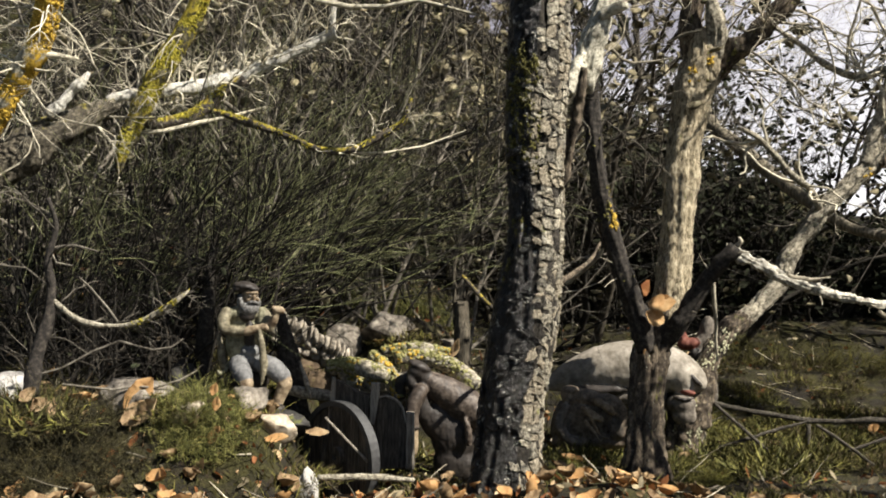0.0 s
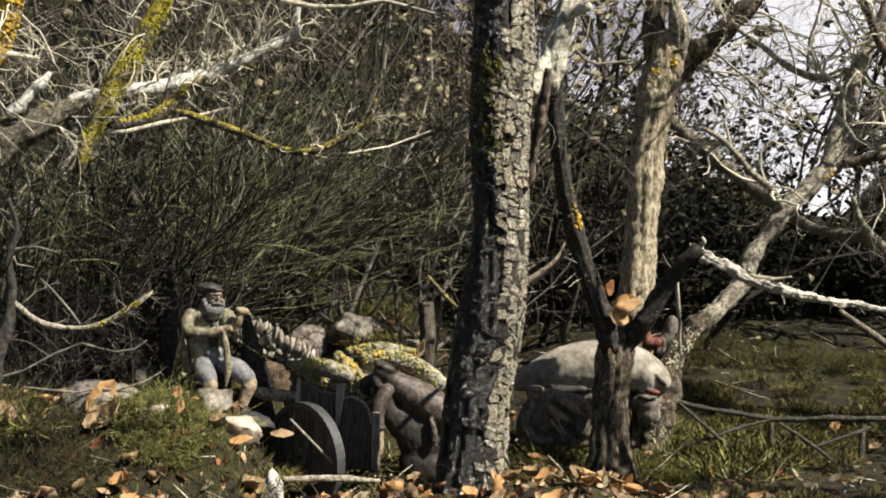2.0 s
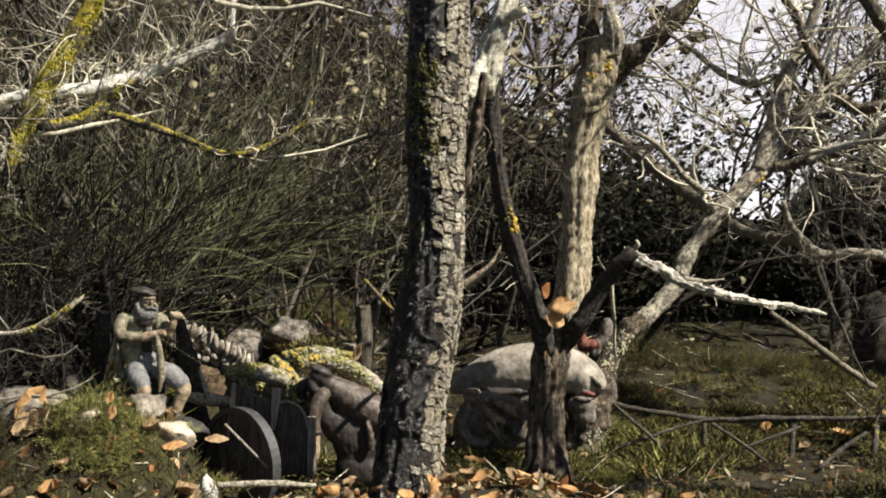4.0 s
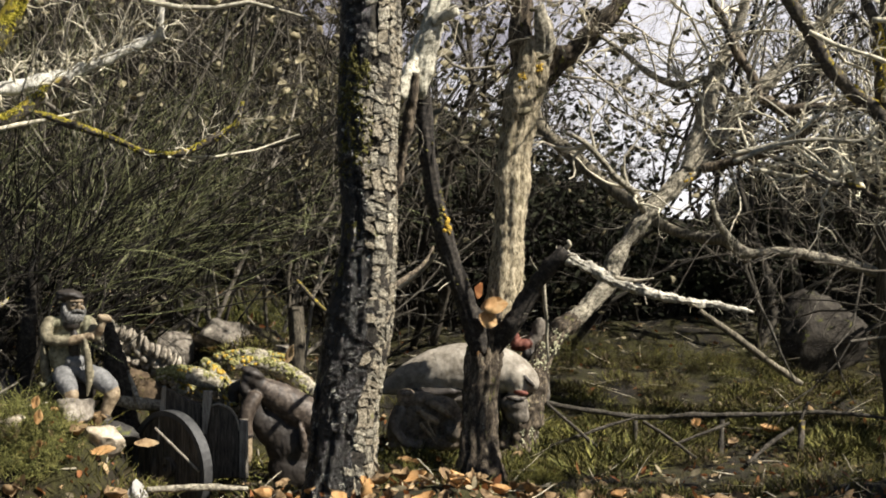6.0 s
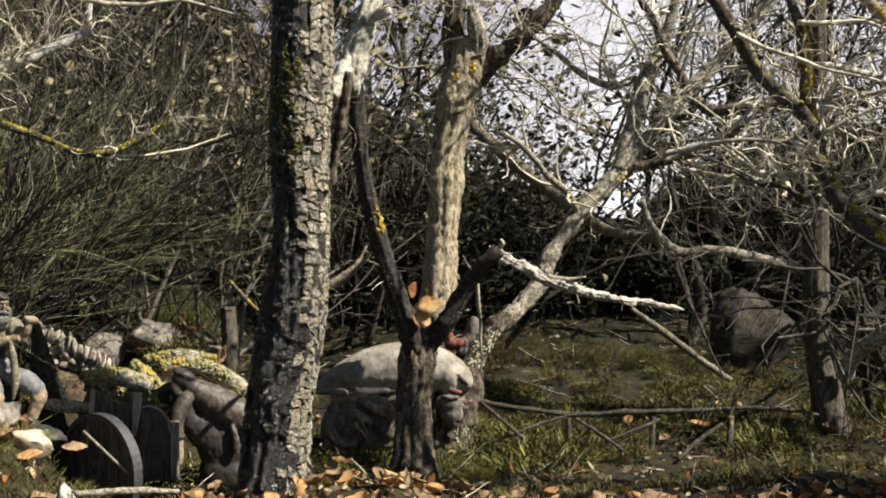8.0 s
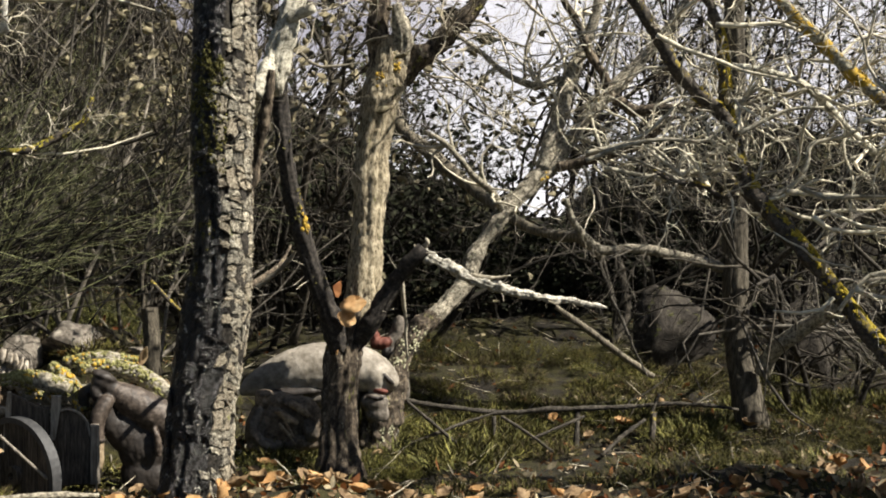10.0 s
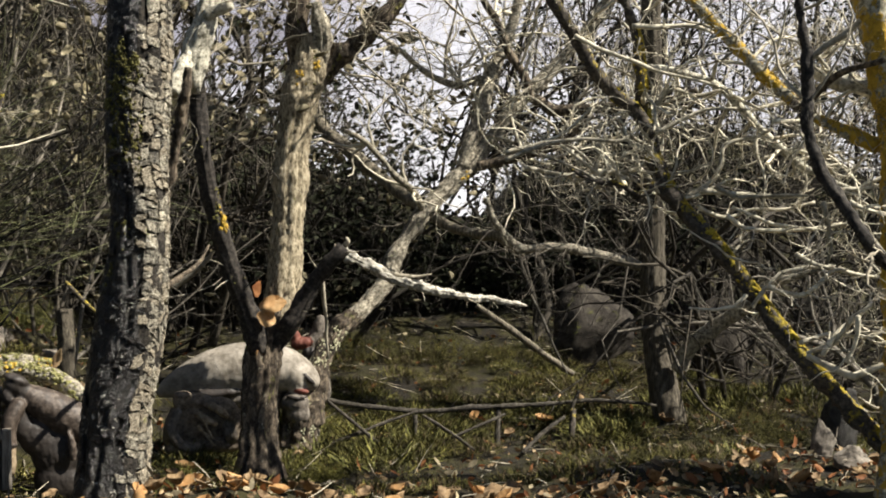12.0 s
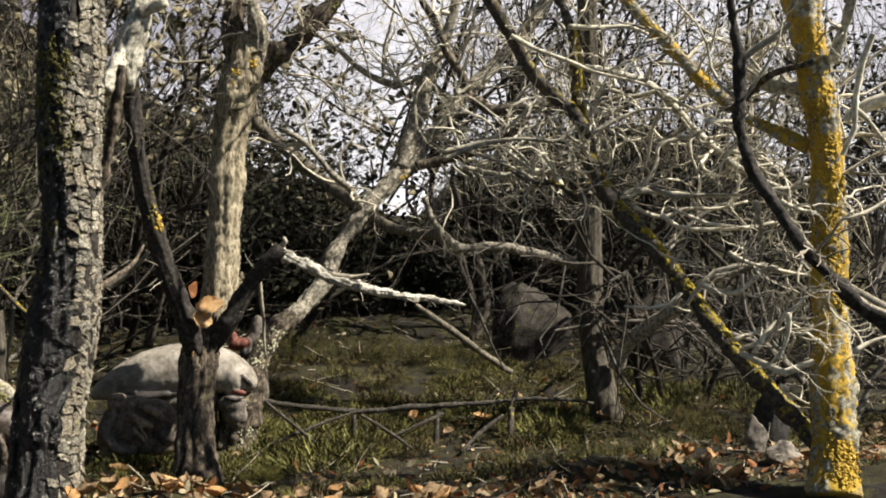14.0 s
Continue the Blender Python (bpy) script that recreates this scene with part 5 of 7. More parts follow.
def left_tree():
    tree = thing("tree", (-0.648, 1.533, 0.012), "leaning tree with dark trunk, bleached and mossy boughs", "tree")
    rng = np.random.default_rng(18)
    _, q = limb("trunk", tree, [(-0.79, 1.414, -0.004, 0.0494), (-0.758, 1.484, 0.143, 0.0433), (-0.714, 1.541, 0.288, 0.0388), (-0.659, 1.578, 0.372, 0.0339), (-0.6, 1.611, 0.416, 0.029), (-0.553, 1.637, 0.45, 0.0257), (-0.511, 1.659, 0.475, 0.019), (-0.479, 1.678, 0.493, 0.0121)], BARK_OLIVE, "dark mossy trunk", sides=40, rough=0.22, grain=0.12, seed=71, ribs=0.1)
    _, qa = limb("limb", tree, [(-0.491, 1.674, 0.498, 0.0078), (-0.464, 1.681, 0.506, 0.0087), (-0.415, 1.703, 0.515, 0.0105), (-0.377, 1.722, 0.522, 0.0105), (-0.338, 1.739, 0.534, 0.0106), (-0.306, 1.754, 0.544, 0.0098), (-0.265, 1.769, 0.564, 0.0089), (-0.223, 1.782, 0.586, 0.0081), (-0.18, 1.794, 0.609, 0.0081), (-0.169, 1.794, 0.614, 0.0072)], BARK_BLEACHED, "bleached white bough", sides=20, rough=0.22, grain=0.08, seed=72, step=0.005)
    limb("limb", tree, [(-0.173, 1.794, 0.61, 0.0045), (-0.171, 1.791, 0.638, 0.0045), (-0.169, 1.795, 0.673, 0.0045), (-0.163, 1.804, 0.736, 0.0037)], BARK_BLEACHED, "", sides=10, rough=0.2, seed=73)
    _, qd = limb("limb", tree, [(-0.304, 1.745, 0.537, 0.0079), (-0.328, 1.732, 0.519, 0.0088), (-0.349, 1.729, 0.501, 0.0097), (-0.376, 1.715, 0.479, 0.0096), (-0.408, 1.708, 0.469, 0.0087), (-0.434, 1.692, 0.468, 0.0087), (-0.453, 1.686, 0.475, 0.0087)], BARK_MOSSY, "", sides=16, rough=0.25, seed=74)
    _, qm = limb("limb", tree, [(-0.336, 1.674, 0.693, 0.0121), (-0.357, 1.68, 0.637, 0.0129), (-0.38, 1.682, 0.596, 0.0147), (-0.405, 1.681, 0.555, 0.0164), (-0.43, 1.679, 0.51, 0.0155), (-0.45, 1.677, 0.468, 0.0138), (-0.465, 1.675, 0.439, 0.0129), (-0.472, 1.674, 0.41, 0.0069), (-0.475, 1.674, 0.39, 0.0035)], BARK_FURRED, "stem furred with yellow moss", sides=20, rough=0.25, grain=0.1, seed=75)
    _, qn = limb("limb", tree, [(-0.353, 1.73, 0.488, 0.0044), (-0.327, 1.725, 0.481, 0.0052), (-0.292, 1.722, 0.469, 0.0061), (-0.258, 1.718, 0.458, 0.0052), (-0.228, 1.713, 0.447, 0.0043), (-0.197, 1.707, 0.432, 0.0043), (-0.167, 1.701, 0.425, 0.0051), (-0.133, 1.693, 0.427, 0.0051), (-0.108, 1.695, 0.439, 0.0051), (-0.079, 1.696, 0.455, 0.0051), (-0.058, 1.695, 0.469, 0.0042), (-0.052, 1.695, 0.486, 0.0034), (-0.047, 1.693, 0.503, 0.0025)], BARK_MOSSY, "", sides=14, rough=0.3, grain=0.1, seed=76)
    _, qo = limb("limb", tree, [(-0.491, 1.51, 0.682, 0.0209), (-0.518, 1.523, 0.626, 0.0178), (-0.533, 1.535, 0.583, 0.0171), (-0.554, 1.543, 0.543, 0.0164), (-0.582, 1.548, 0.502, 0.0148), (-0.608, 1.552, 0.46, 0.0149), (-0.655, 1.568, 0.396, 0.0135)], BARK_LICHEN, "bough covered in orange lichen", sides=24, rough=0.25, grain=0.1, seed=77)
    limb("stub", tree, [(-0.554, 1.603, 0.471, 0.0076), (-0.546, 1.606, 0.479, 0.0084), (-0.533, 1.609, 0.493, 0.0076), (-0.514, 1.613, 0.514, 0.0076), (-0.505, 1.615, 0.524, 0.0059), (-0.498, 1.616, 0.533, 0.0025)], BARK_BLEACHED, "bleached broken stub", sides=18, rough=0.4, grain=0.2, seed=79, step=0.004)
    tw = Soup()
    for path in ([(-0.457, 1.687, 0.452, 0.0026), (-0.414, 1.698, 0.455, 0.0035), (-0.366, 1.708, 0.468, 0.0035), (-0.327, 1.725, 0.477, 0.0026), (-0.27, 1.744, 0.494, 0.0018)], [(-0.154, 1.692, 0.422, 0.0015), (-0.088, 1.717, 0.424, 0.0014), (-0.029, 1.738, 0.435, 0.0013), (0.036, 1.757, 0.46, 0.0008)], [(-0.194, 1.764, 0.659, 0.0045), (-0.143, 1.771, 0.65, 0.0045), (-0.091, 1.774, 0.651, 0.0036), (-0.038, 1.774, 0.661, 0.0036), (-0.003, 1.776, 0.653, 0.0027), (0.058, 1.778, 0.637, 0.0018)], [(-0.547, 1.534, 0.549, 0.0041), (-0.52, 1.544, 0.548, 0.0041), (-0.493, 1.553, 0.544, 0.0024)]):
        tw.line(path, 7)
    twigs_on(tw, qa, 60, 0.085, 0.0018, rng, 1, (-0.1, 0, 0.6), 0.1, kids=7, bend=0.55)
    twigs_on(tw, qm, 12, 0.1, 0.0014, rng, 1, None, 0.0, 0.5)
    twigs_on(tw, qn, 26, 0.05, 0.001, rng, 1, None, 0.2)
    twigs_on(tw, q, 12, 0.12, 0.0018, rng, 2, (0, -0.1, 0.7), 0.6, bend=0.6, kids=4)
    twigs_on(tw, qo, 30, 0.13, 0.0016, rng, 2)
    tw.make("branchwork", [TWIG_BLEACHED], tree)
    ms = Soup()
    crust(ms, qn, 800, 0.0022, rng, 0.05, 1, 1.0)
    crust(ms, qd, 800, 0.0026, rng, 0.2, 1, 1.2)
    crust(ms, qm, 3200, 0.0022, rng, 0.0, 0.95, 0.3, 0, (0.5, -0.9, 0))
    ms.make("moss", [MOSS_LIME], tree, "yellow-green moss")
    lo = Soup()
    crust(lo, qo, 1500, 0.0038, rng, 0.1, 0.9, 0.2, 0, (0.2, -0.8, 0))
    lo.make("lichen", [LICHEN], tree, "orange lichen")


BARK_BLEACHED = surface("bleached_bark", [(0.24, 0.225, 0.19), (0.5, 0.48, 0.42), (0.66, 0.64, 0.58)], 90, 0.9, 0.9, 360, 0.003, patches=[((0.12, 0.1, 0.08), 40, 0.16, 0.1, 0)])
left_tree()


def dead_bush():
    """The small dead bush beside the path, with a mossy bow of a twig."""
    bush = thing("shrub", (-0.503, 1.393, 0.121), "small dead bush with crooked moss-dotted twigs", "shrub")
    rng = np.random.default_rng(19)
    _, q0 = limb("stem", bush, [(-0.506, 1.39, 0.114, 0.0104), (-0.5, 1.401, 0.169, 0.0082), (-0.49, 1.409, 0.203, 0.0074), (-0.487, 1.414, 0.245, 0.0059), (-0.491, 1.415, 0.28, 0.0045), (-0.482, 1.42, 0.322, 0.0037), (-0.491, 1.417, 0.357, 0.003)], BARK_BLACK, "", sides=14, rough=0.25, seed=81)
    _, q1 = limb("branch", bush, [(-0.486, 1.413, 0.231, 0.0037), (-0.465, 1.408, 0.214, 0.0037), (-0.44, 1.404, 0.202, 0.0037), (-0.402, 1.405, 0.198, 0.0029), (-0.373, 1.403, 0.204, 0.0036), (-0.348, 1.4, 0.217, 0.0043), (-0.326, 1.397, 0.232, 0.0036), (-0.313, 1.401, 0.243, 0.0014)], BARK_GREY_PALE, "", sides=10, rough=0.3, seed=82)
    tw = Soup()
    for path in ([(-0.504, 1.395, 0.138, 0.0015), (-0.47, 1.398, 0.147, 0.0016), (-0.433, 1.402, 0.167, 0.0018), (-0.4, 1.403, 0.18, 0.0017), (-0.38, 1.403, 0.174, 0.0016), (-0.359, 1.402, 0.169, 0.0014), (-0.334, 1.399, 0.173, 0.0014), (-0.321, 1.403, 0.183, 0.001)], [(-0.466, 1.386, 0.129, 0.0011), (-0.406, 1.392, 0.121, 0.0016), (-0.379, 1.395, 0.125, 0.0015), (-0.355, 1.396, 0.123, 0.0016), (-0.323, 1.395, 0.133, 0.0014), (-0.303, 1.401, 0.144, 0.001)], [(-0.403, 1.415, 0.199, 0.0015), (-0.42, 1.423, 0.219, 0.0015), (-0.443, 1.428, 0.244, 0.0015), (-0.456, 1.425, 0.258, 0.0007)], [(-0.491, 1.416, 0.294, 0.0015), (-0.463, 1.426, 0.298, 0.0022), (-0.434, 1.434, 0.289, 0.0011)], [(-0.491, 1.416, 0.297, 0.0015), (-0.482, 1.418, 0.276, 0.0015), (-0.463, 1.424, 0.272, 0.0007)]):
        tw.line(path, 6)
    twigs_on(tw, q0, 9, 0.1, 0.0012, rng, 1, (0.2, 0, 0.2))
    twigs_on(tw, q1, 14, 0.05, 0.001, rng, 1)
    tw.make("branchwork", [TWIG_MID], bush)
    ms = Soup()
    crust(ms, q1, 200, 0.0018, rng, 0.5, 1, 0.5)
    ms.make("moss", [MOSS_LIME], bush, "yellow moss")


dead_bush()


# ---- thicket behind ----
def shrub(place, height, lean, n, seed, twig_mat, leaf_mat=None, leaf=0.02, share=0.0, label="", flat=True, kids=6, stem_r=0.006, spread=0.8, level=3, pull=(0, 0, 0.05), bend=0.26, group="thicket of shrubs", leaf_from=-1.0):
    ob = thing("shrub", place, label, "shrub", group)
    rng = np.random.default_rng(seed)
    st, lv, ends = Soup(), Soup(), []
    for k in range(n):
        if k and n <= 6:
            st.make("limb", [twig_mat], ob)
            st = Soup()
        way = np.array(lean, float) + rng.normal(size=3) * [0.38, 0.3, 0.1]
        start = np.array(place) + [rng.normal() * 0.05, rng.normal() * 0.05, -0.02]
        twig(st, start, way, height * rng.uniform(0.65, 1.1), stem_r * rng.uniform(0.6, 1.2), rng, level, bend, kids, pull, 0, ends, spread)
    st.make("limb" if n <= 6 else "branchwork", [twig_mat], ob)
    if leaf_mat:
        ends = [e for e in ends if e[0][1] > place[1] - 0.3 and e[0][2] > leaf_from]
        leaves_at(lv, ends, leaf, rng, share, 0, flat)
        if lv.count:
            lv.make("foliage", [leaf_mat], ob)
    return ob


def on_ground(x, y):
    return (x, y, float(hill(np.array([x]), np.array([y]))[0]))


# bare and withered shrubs on the mound side
for i, (x, y, h, lean) in enumerate([(-0.75, 1.95, 0.75, (0.1, 0, 1)), (-0.5, 2.1, 0.8, (0, 0, 1)), (-0.95, 2.3, 0.9, (0.1, 0, 1)), (-0.3, 2.25, 0.85, (0.0, 0, 1)), (-0.62, 2.35, 0.9, (0.05, 0, 1))]):
    shrub(on_ground(x, y), h, lean, 6, 100 + i, (TWIG_MID, TWIG_DARK, TWIG_PALE)[i % 3], LEAF_OLIVE, 0.014, 0.05, "tangled bare shrub with grey-brown twigs", stem_r=0.006, kids=5.4, bend=0.56, pull=(0, 0, 0.03))
for i, (x, y, h, lean) in enumerate([(-0.1, 2.15, 0.85, (0.05, 0, 1)), (0.12, 2.35, 0.95, (0, 0, 1)), (-0.02, 2.5, 1.0, (0, 0, 1)), (-0.25, 2.5, 1.0, (0, 0, 1))]):
    shrub(on_ground(x, y), h, lean, 5, 120 + i, (TWIG_MID, TWIG_DARK)[i % 2], LEAF_WITHERED, 0.02, 0.75, "shrub hung with withered olive-brown leaves", flat=False, stem_r=0.0045)
# boughs of withered leaves hanging over the mound
for i, (x, y, h) in enumerate([(-0.2, 2.02, 0.95), (0.0, 1.98, 0.95), (-0.06, 2.25, 1.05), (-0.34, 2.08, 0.95)]):
    shrub(on_ground(x, y), h, (0.03, -0.05, 1), 4, 250 + i, TWIG_MID, LEAF_WITHERED, 0.023, 0.9, "tall shrub with withered leaves in its crown", flat=False, stem_r=0.004, leaf_from=0.47, kids=5, bend=0.34)
# low brushwood added under the broom, its black colour standing in for shade
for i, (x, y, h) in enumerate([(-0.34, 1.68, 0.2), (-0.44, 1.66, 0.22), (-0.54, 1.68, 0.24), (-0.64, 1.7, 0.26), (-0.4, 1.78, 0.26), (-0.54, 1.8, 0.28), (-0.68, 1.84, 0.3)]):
    shrub(on_ground(x, y), h, (0.05, 0, 1), 8, 230 + i, TWIG_SHADE_BLACK, LEAF_SHADE_DARK, 0.012, 0.12, "low dark brushwood in the shade", kids=5.5, stem_r=0.003, spread=1.1, level=2, bend=0.4)
# evergreen thicket filling the distance, its colours darkened in place of forest shade
for i, (x, y, h) in enumerate([(-1.3, 2.75, 1.1), (-0.85, 2.85, 1.2), (-0.4, 2.85, 1.2), (0.0, 2.85, 1.1), (0.3, 2.75, 0.85), (0.52, 2.85, 0.62), (0.68, 2.9, 0.36), (1.42, 2.9, 0.42), (1.55, 2.85, 0.8), (1.72, 2.75, 0.95), (1.9, 2.65, 1.0), (2.1, 2.5, 1.0), (2.3, 2.3, 1.0), (2.5, 2.1, 1.0)]):
    shrub(on_ground(x, y), h, (0, 0, 1), 11, 140 + i, TWIG_DARK, LEAF_SHADE_DARK, 0.017, 1.0, "dense dark evergreen shrub deep in the thicket", kids=5.2 if x < 0.2 else 6.4, spread=1.0)
for i, (x, y, h) in enumerate([(-1.75, 3.3, 1.4), (-1.35, 3.4, 1.4), (-0.95, 3.5, 1.4), (-0.55, 3.4, 1.4), (-0.15, 3.45, 1.4), (0.2, 3.4, 1.2)]):
    shrub(on_ground(x, y), h, (0, 0, 1), 14, 160 + i, TWIG_DARK, LEAF_SHADE_DARK, 0.075, 1.0, "tall dense evergreen deep in the thicket", kids=4.8, spread=1.0)
# dark leafy crowns against the lower sky
for i, (x, y, h) in enumerate([(0.45, 2.72, 0.5), (0.56, 2.72, 0.48), (0.67, 2.7, 0.46), (0.76, 2.76, 0.4), (0.85, 2.78, 0.3), (0.94, 2.8, 0.2), (1.05, 2.82, 0.14), (1.16, 2.8, 0.18), (1.27, 2.78, 0.28), (1.4, 2.76, 0.36)]):
    shrub(on_ground(x, y), h, (0, 0, 1), 8, 270 + i, TWIG_SHADE_BLACK, LEAF_SHADE_DARK, 0.02, 1.0, "dark leafy shrub against the sky", kids=5.6, spread=1.0, stem_r=0.005)
# tangled pale shrubs beside the lichen trunk
for i, (x, y, h) in enumerate([(1.3, 1.95, 0.5), (1.45, 1.62, 0.66), (1.65, 1.4, 0.7), (1.5, 1.95, 0.66), (1.85, 1.6, 0.75)]):
    shrub(on_ground(x, y), h, (-0.05, 0, 1), 6, 210 + i, TWIG_MID if i == 1 else TWIG_DARK, LEAF_OLIVE, 0.014, 0.03, "tangled shrub of bare grey twigs" if i == 1 else "tangled shrub of bare dark twigs", stem_r=0.0065, kids=3.9, spread=1.1, bend=0.4, pull=(-0.03, 0, -0.02))
# bare trees against the sky
for i, (x, y, h) in enumerate([(0.6, 2.55, 1.05), (0.45, 2.6, 1.1), (1.25, 2.65, 1.15), (1.4, 2.75, 1.1), (1.7, 2.4, 1.1), (2.0, 2.15, 1.1), (1.36, 2.45, 1.05), (1.95, 1.85, 1.0), (0.82, 2.75, 1.1), (1.12, 2.5, 1.0)]):
    shrub(on_ground(x, y), h, (0.02, 0, 1), 2, 180 + i, TWIG_DARK, LEAF_SHADE_DARK, 0.012, 0.25 if i % 3 == 0 else 0.0, "bare twiggy tree against the sky", stem_r=0.011, kids=6.0, bend=0.42, group="bare trees")


def broom():
    """Green broom: long fine stems that fan out to one side."""
    for j, (x, y, n) in enumerate([(-0.62, 1.82, 84), (-0.42, 1.86, 98), (-0.8, 1.95, 30), (-0.28, 1.96, 84)]):
        base = on_ground(x, y)
        ob = thing("broom_bush", base, "green broom bush of fine arching stems", "shrub", "broom bushes")
        rng = np.random.default_rng(200 + j)
        s = Soup()
        for k in range(n):
            if k and k % 14 == 0:
                s.make("spray", [TWIG_GREEN, TWIG_SHADE_BLACK], ob)
                s = Soup()
            way = (rng.normal() * 0.55 + 0.25, rng.normal() * 0.35 - 0.1, 1)
            start = np.array(base) + [rng.normal() * 0.09, rng.normal() * 0.05, 0.0]
            # Main stems black to paint the shade low in the bush, side stems green.
            twig(s, start, way, rng.uniform(0.26, 0.5), 0.0017, rng, 2, 0.16, 2.6, (0.05, 0, -0.03), 1, None, 0.35, 0)
        s.make("spray", [TWIG_GREEN, TWIG_SHADE_BLACK], ob)


broom()



# ---- ground cover ----
def ground_points(n, box, rng):
    x = rng.uniform(box[0], box[1], n)
    y = rng.uniform(box[2], box[3], n)
    return np.stack([x, y, hill(x, y)], -1)

STONE_TAN = surface("tan_stone", [(0.2, 0.16, 0.11), (0.36, 0.3, 0.22), (0.48, 0.42, 0.33)], 40, 0.9, 0.8, 200, 0.003)


def leaf_litter():
    """Broken leaves and bits of twig, too small to pick apart."""
    rng = np.random.default_rng(35)
    s = Soup()
    for p in np.vstack([ground_points(9000, (-0.9, 2.0, 1.15, 2.7), rng), ground_points(5000, (-0.7, 1.5, 1.15, 1.5), rng), ground_points(3500, (0.25, 1.4, 1.5, 2.1), rng)]):
        if rng.random() > (0.9 if p[1] < 1.3 else 0.5 if p[0] < 0.3 else 0.22):
            continue
        a = rng.uniform(0.005, 0.02)
        leaves_at(s, [(p + [0, 0, 0.004], None)], a, rng, 1.0, int(rng.integers(0, 3)), True)
    for p in ground_points(1500, (-0.9, 2.0, 1.15, 2.7), rng):
        twig(s, p + [0, 0, 0.003], (rng.normal(), rng.normal(), rng.normal() * 0.3), rng.uniform(0.02, 0.09), rng.uniform(0.0006, 0.0016), rng, 0, 0.2, mat=3)
    tagged(s.make("leaf_litter", [LEAF_DEAD, LEAF_OLIVE, LEAF_RUST, TWIG_PALE]), "litter of broken brown leaves and bits of twig", "litter", kind="stuff")


leaf_litter()


def moss_carpet():
    """Short blades and sprigs over the soil, in patches."""
    rng = np.random.default_rng(31)
    p = ground_points(60000, (-1.0, 1.9, 1.15, 2.25), rng)
    keep = lattice(p * [1, 1, 0], 0.16, 9) + 0.5 * lattice(p * [1, 1, 0], 0.05, 10) > 0.05
    keep &= (p[:, 1] < 2.02) | (rng.random(len(p)) < 0.4)
    p = p[keep]
    n = len(p)
    h = rng.uniform(0.004, 0.016, n) * (1 + 0.5 * lattice(p * [1, 1, 0], 0.1, 12))
    a = rng.uniform(0, 6.283, n)
    lean = rng.normal(size=(n, 2)) * 0.9
    w = np.stack([np.cos(a), np.sin(a), 0 * a], -1) * 0.0009
    tip = p + np.stack([lean[:, 0] * h, lean[:, 1] * h, h], -1)
    mid = p * 0.5 + tip * 0.5 + np.stack([0 * a, 0 * a, h * 0.12], -1)
    v = np.stack([p - w, p + w, mid + w * 0.8, mid - w * 0.8, tip], 1).reshape(-1, 3)
    f = []
    for i in range(0, n * 5, 5):
        f.append([i, i + 1, i + 2, i + 3])
        f.append([i + 3, i + 2, i + 4])
    tagged(part("moss_carpet", v, f, GRASS, None, "", None, False), "olive and green moss and short grass over the soil", "moss", kind="stuff")


moss_carpet()

MOSS_SPRIG = surface("yellow_green_moss_sprig", [(0.045, 0.041, 0.008), (0.12, 0.112, 0.022), (0.24, 0.22, 0.06)], 26, 0.85, 0.2, 300, 0.001, island=True)
HEATH_BROWN = surface("brown_heath_sprig", [(0.0338, 0.0248, 0.0135), (0.0788, 0.0562, 0.0304), (0.135, 0.101, 0.0562)], 26, 0.85, 0.2, 300, 0.001, island=True)


def heath_clump(place, size, seed, n=420, mat=None, label="low green heath clump", tall=1.0):
    ob = thing("heath_clump", place, label, "plant", "heath clumps")
    rng = np.random.default_rng(seed)
    s = Soup()
    for k in range(n):
        if k and k % (n // 3 + 1) == 0:
            s.make("tuft", [mat or HEATH], ob)
            s = Soup()
        r = size * math.sqrt(rng.random())
        a = rng.uniform(0, 6.283)
        x, y = place[0] + r * math.cos(a), place[1] + r * math.sin(a) * 0.7
        z = float(hill(np.array([x]), np.array([y]))[0])
        hh = tall * size * (0.75 - 0.45 * r / size) * rng.uniform(0.5, 1.2)
        twig(s, (x, y, z - 0.004), (rng.normal() * 0.7, rng.normal() * 0.7, 1), hh, 0.001, rng, 1, 0.45, 10, (0, 0, 0.0), 0, None, 1.6)
    s.make("tuft", [mat or HEATH], ob)


for i, (p, s, n) in enumerate([((-0.298, 1.388, 0.066), 0.062, 520), ((-0.453, 1.345, 0.062), 0.07, 420), ((-0.518, 1.374, 0.055), 0.06, 300), ((-0.095, 2.026, 0.063), 0.07, 300), ((-0.141, 2.283, 0.117), 0.12, 420), ((-0.052, 2.391, 0.153), 0.12, 420), ((0.768, 1.369, 0.016), 0.05, 300), ((1.133, 1.624, 0.02), 0.08, 360), ((0.65, 1.97, 0.017), 0.07, 260), ((0.804, 1.965, -0.003), 0.08, 260), ((0.89, 1.875, 0.006), 0.06, 220), ((0.845, 2.336, 0.048), 0.12, 300), ((0.694, 2.435, 0.044), 0.12, 300), ((0.994, 2.276, 0.035), 0.1, 260)]):
    heath_clump(on_ground(p[0], p[1]), s, 300 + i, int(n * (1.0 if i == 0 else 0.55 if i < 3 else 0.36)), HEATH if i in (0, 4, 5) else HEATH_DARK if i < 3 else GRASS if i > 5 else HEATH_BROWN, tall=(1.35, 1.8, 1.8)[i] if i < 3 else 1.1)

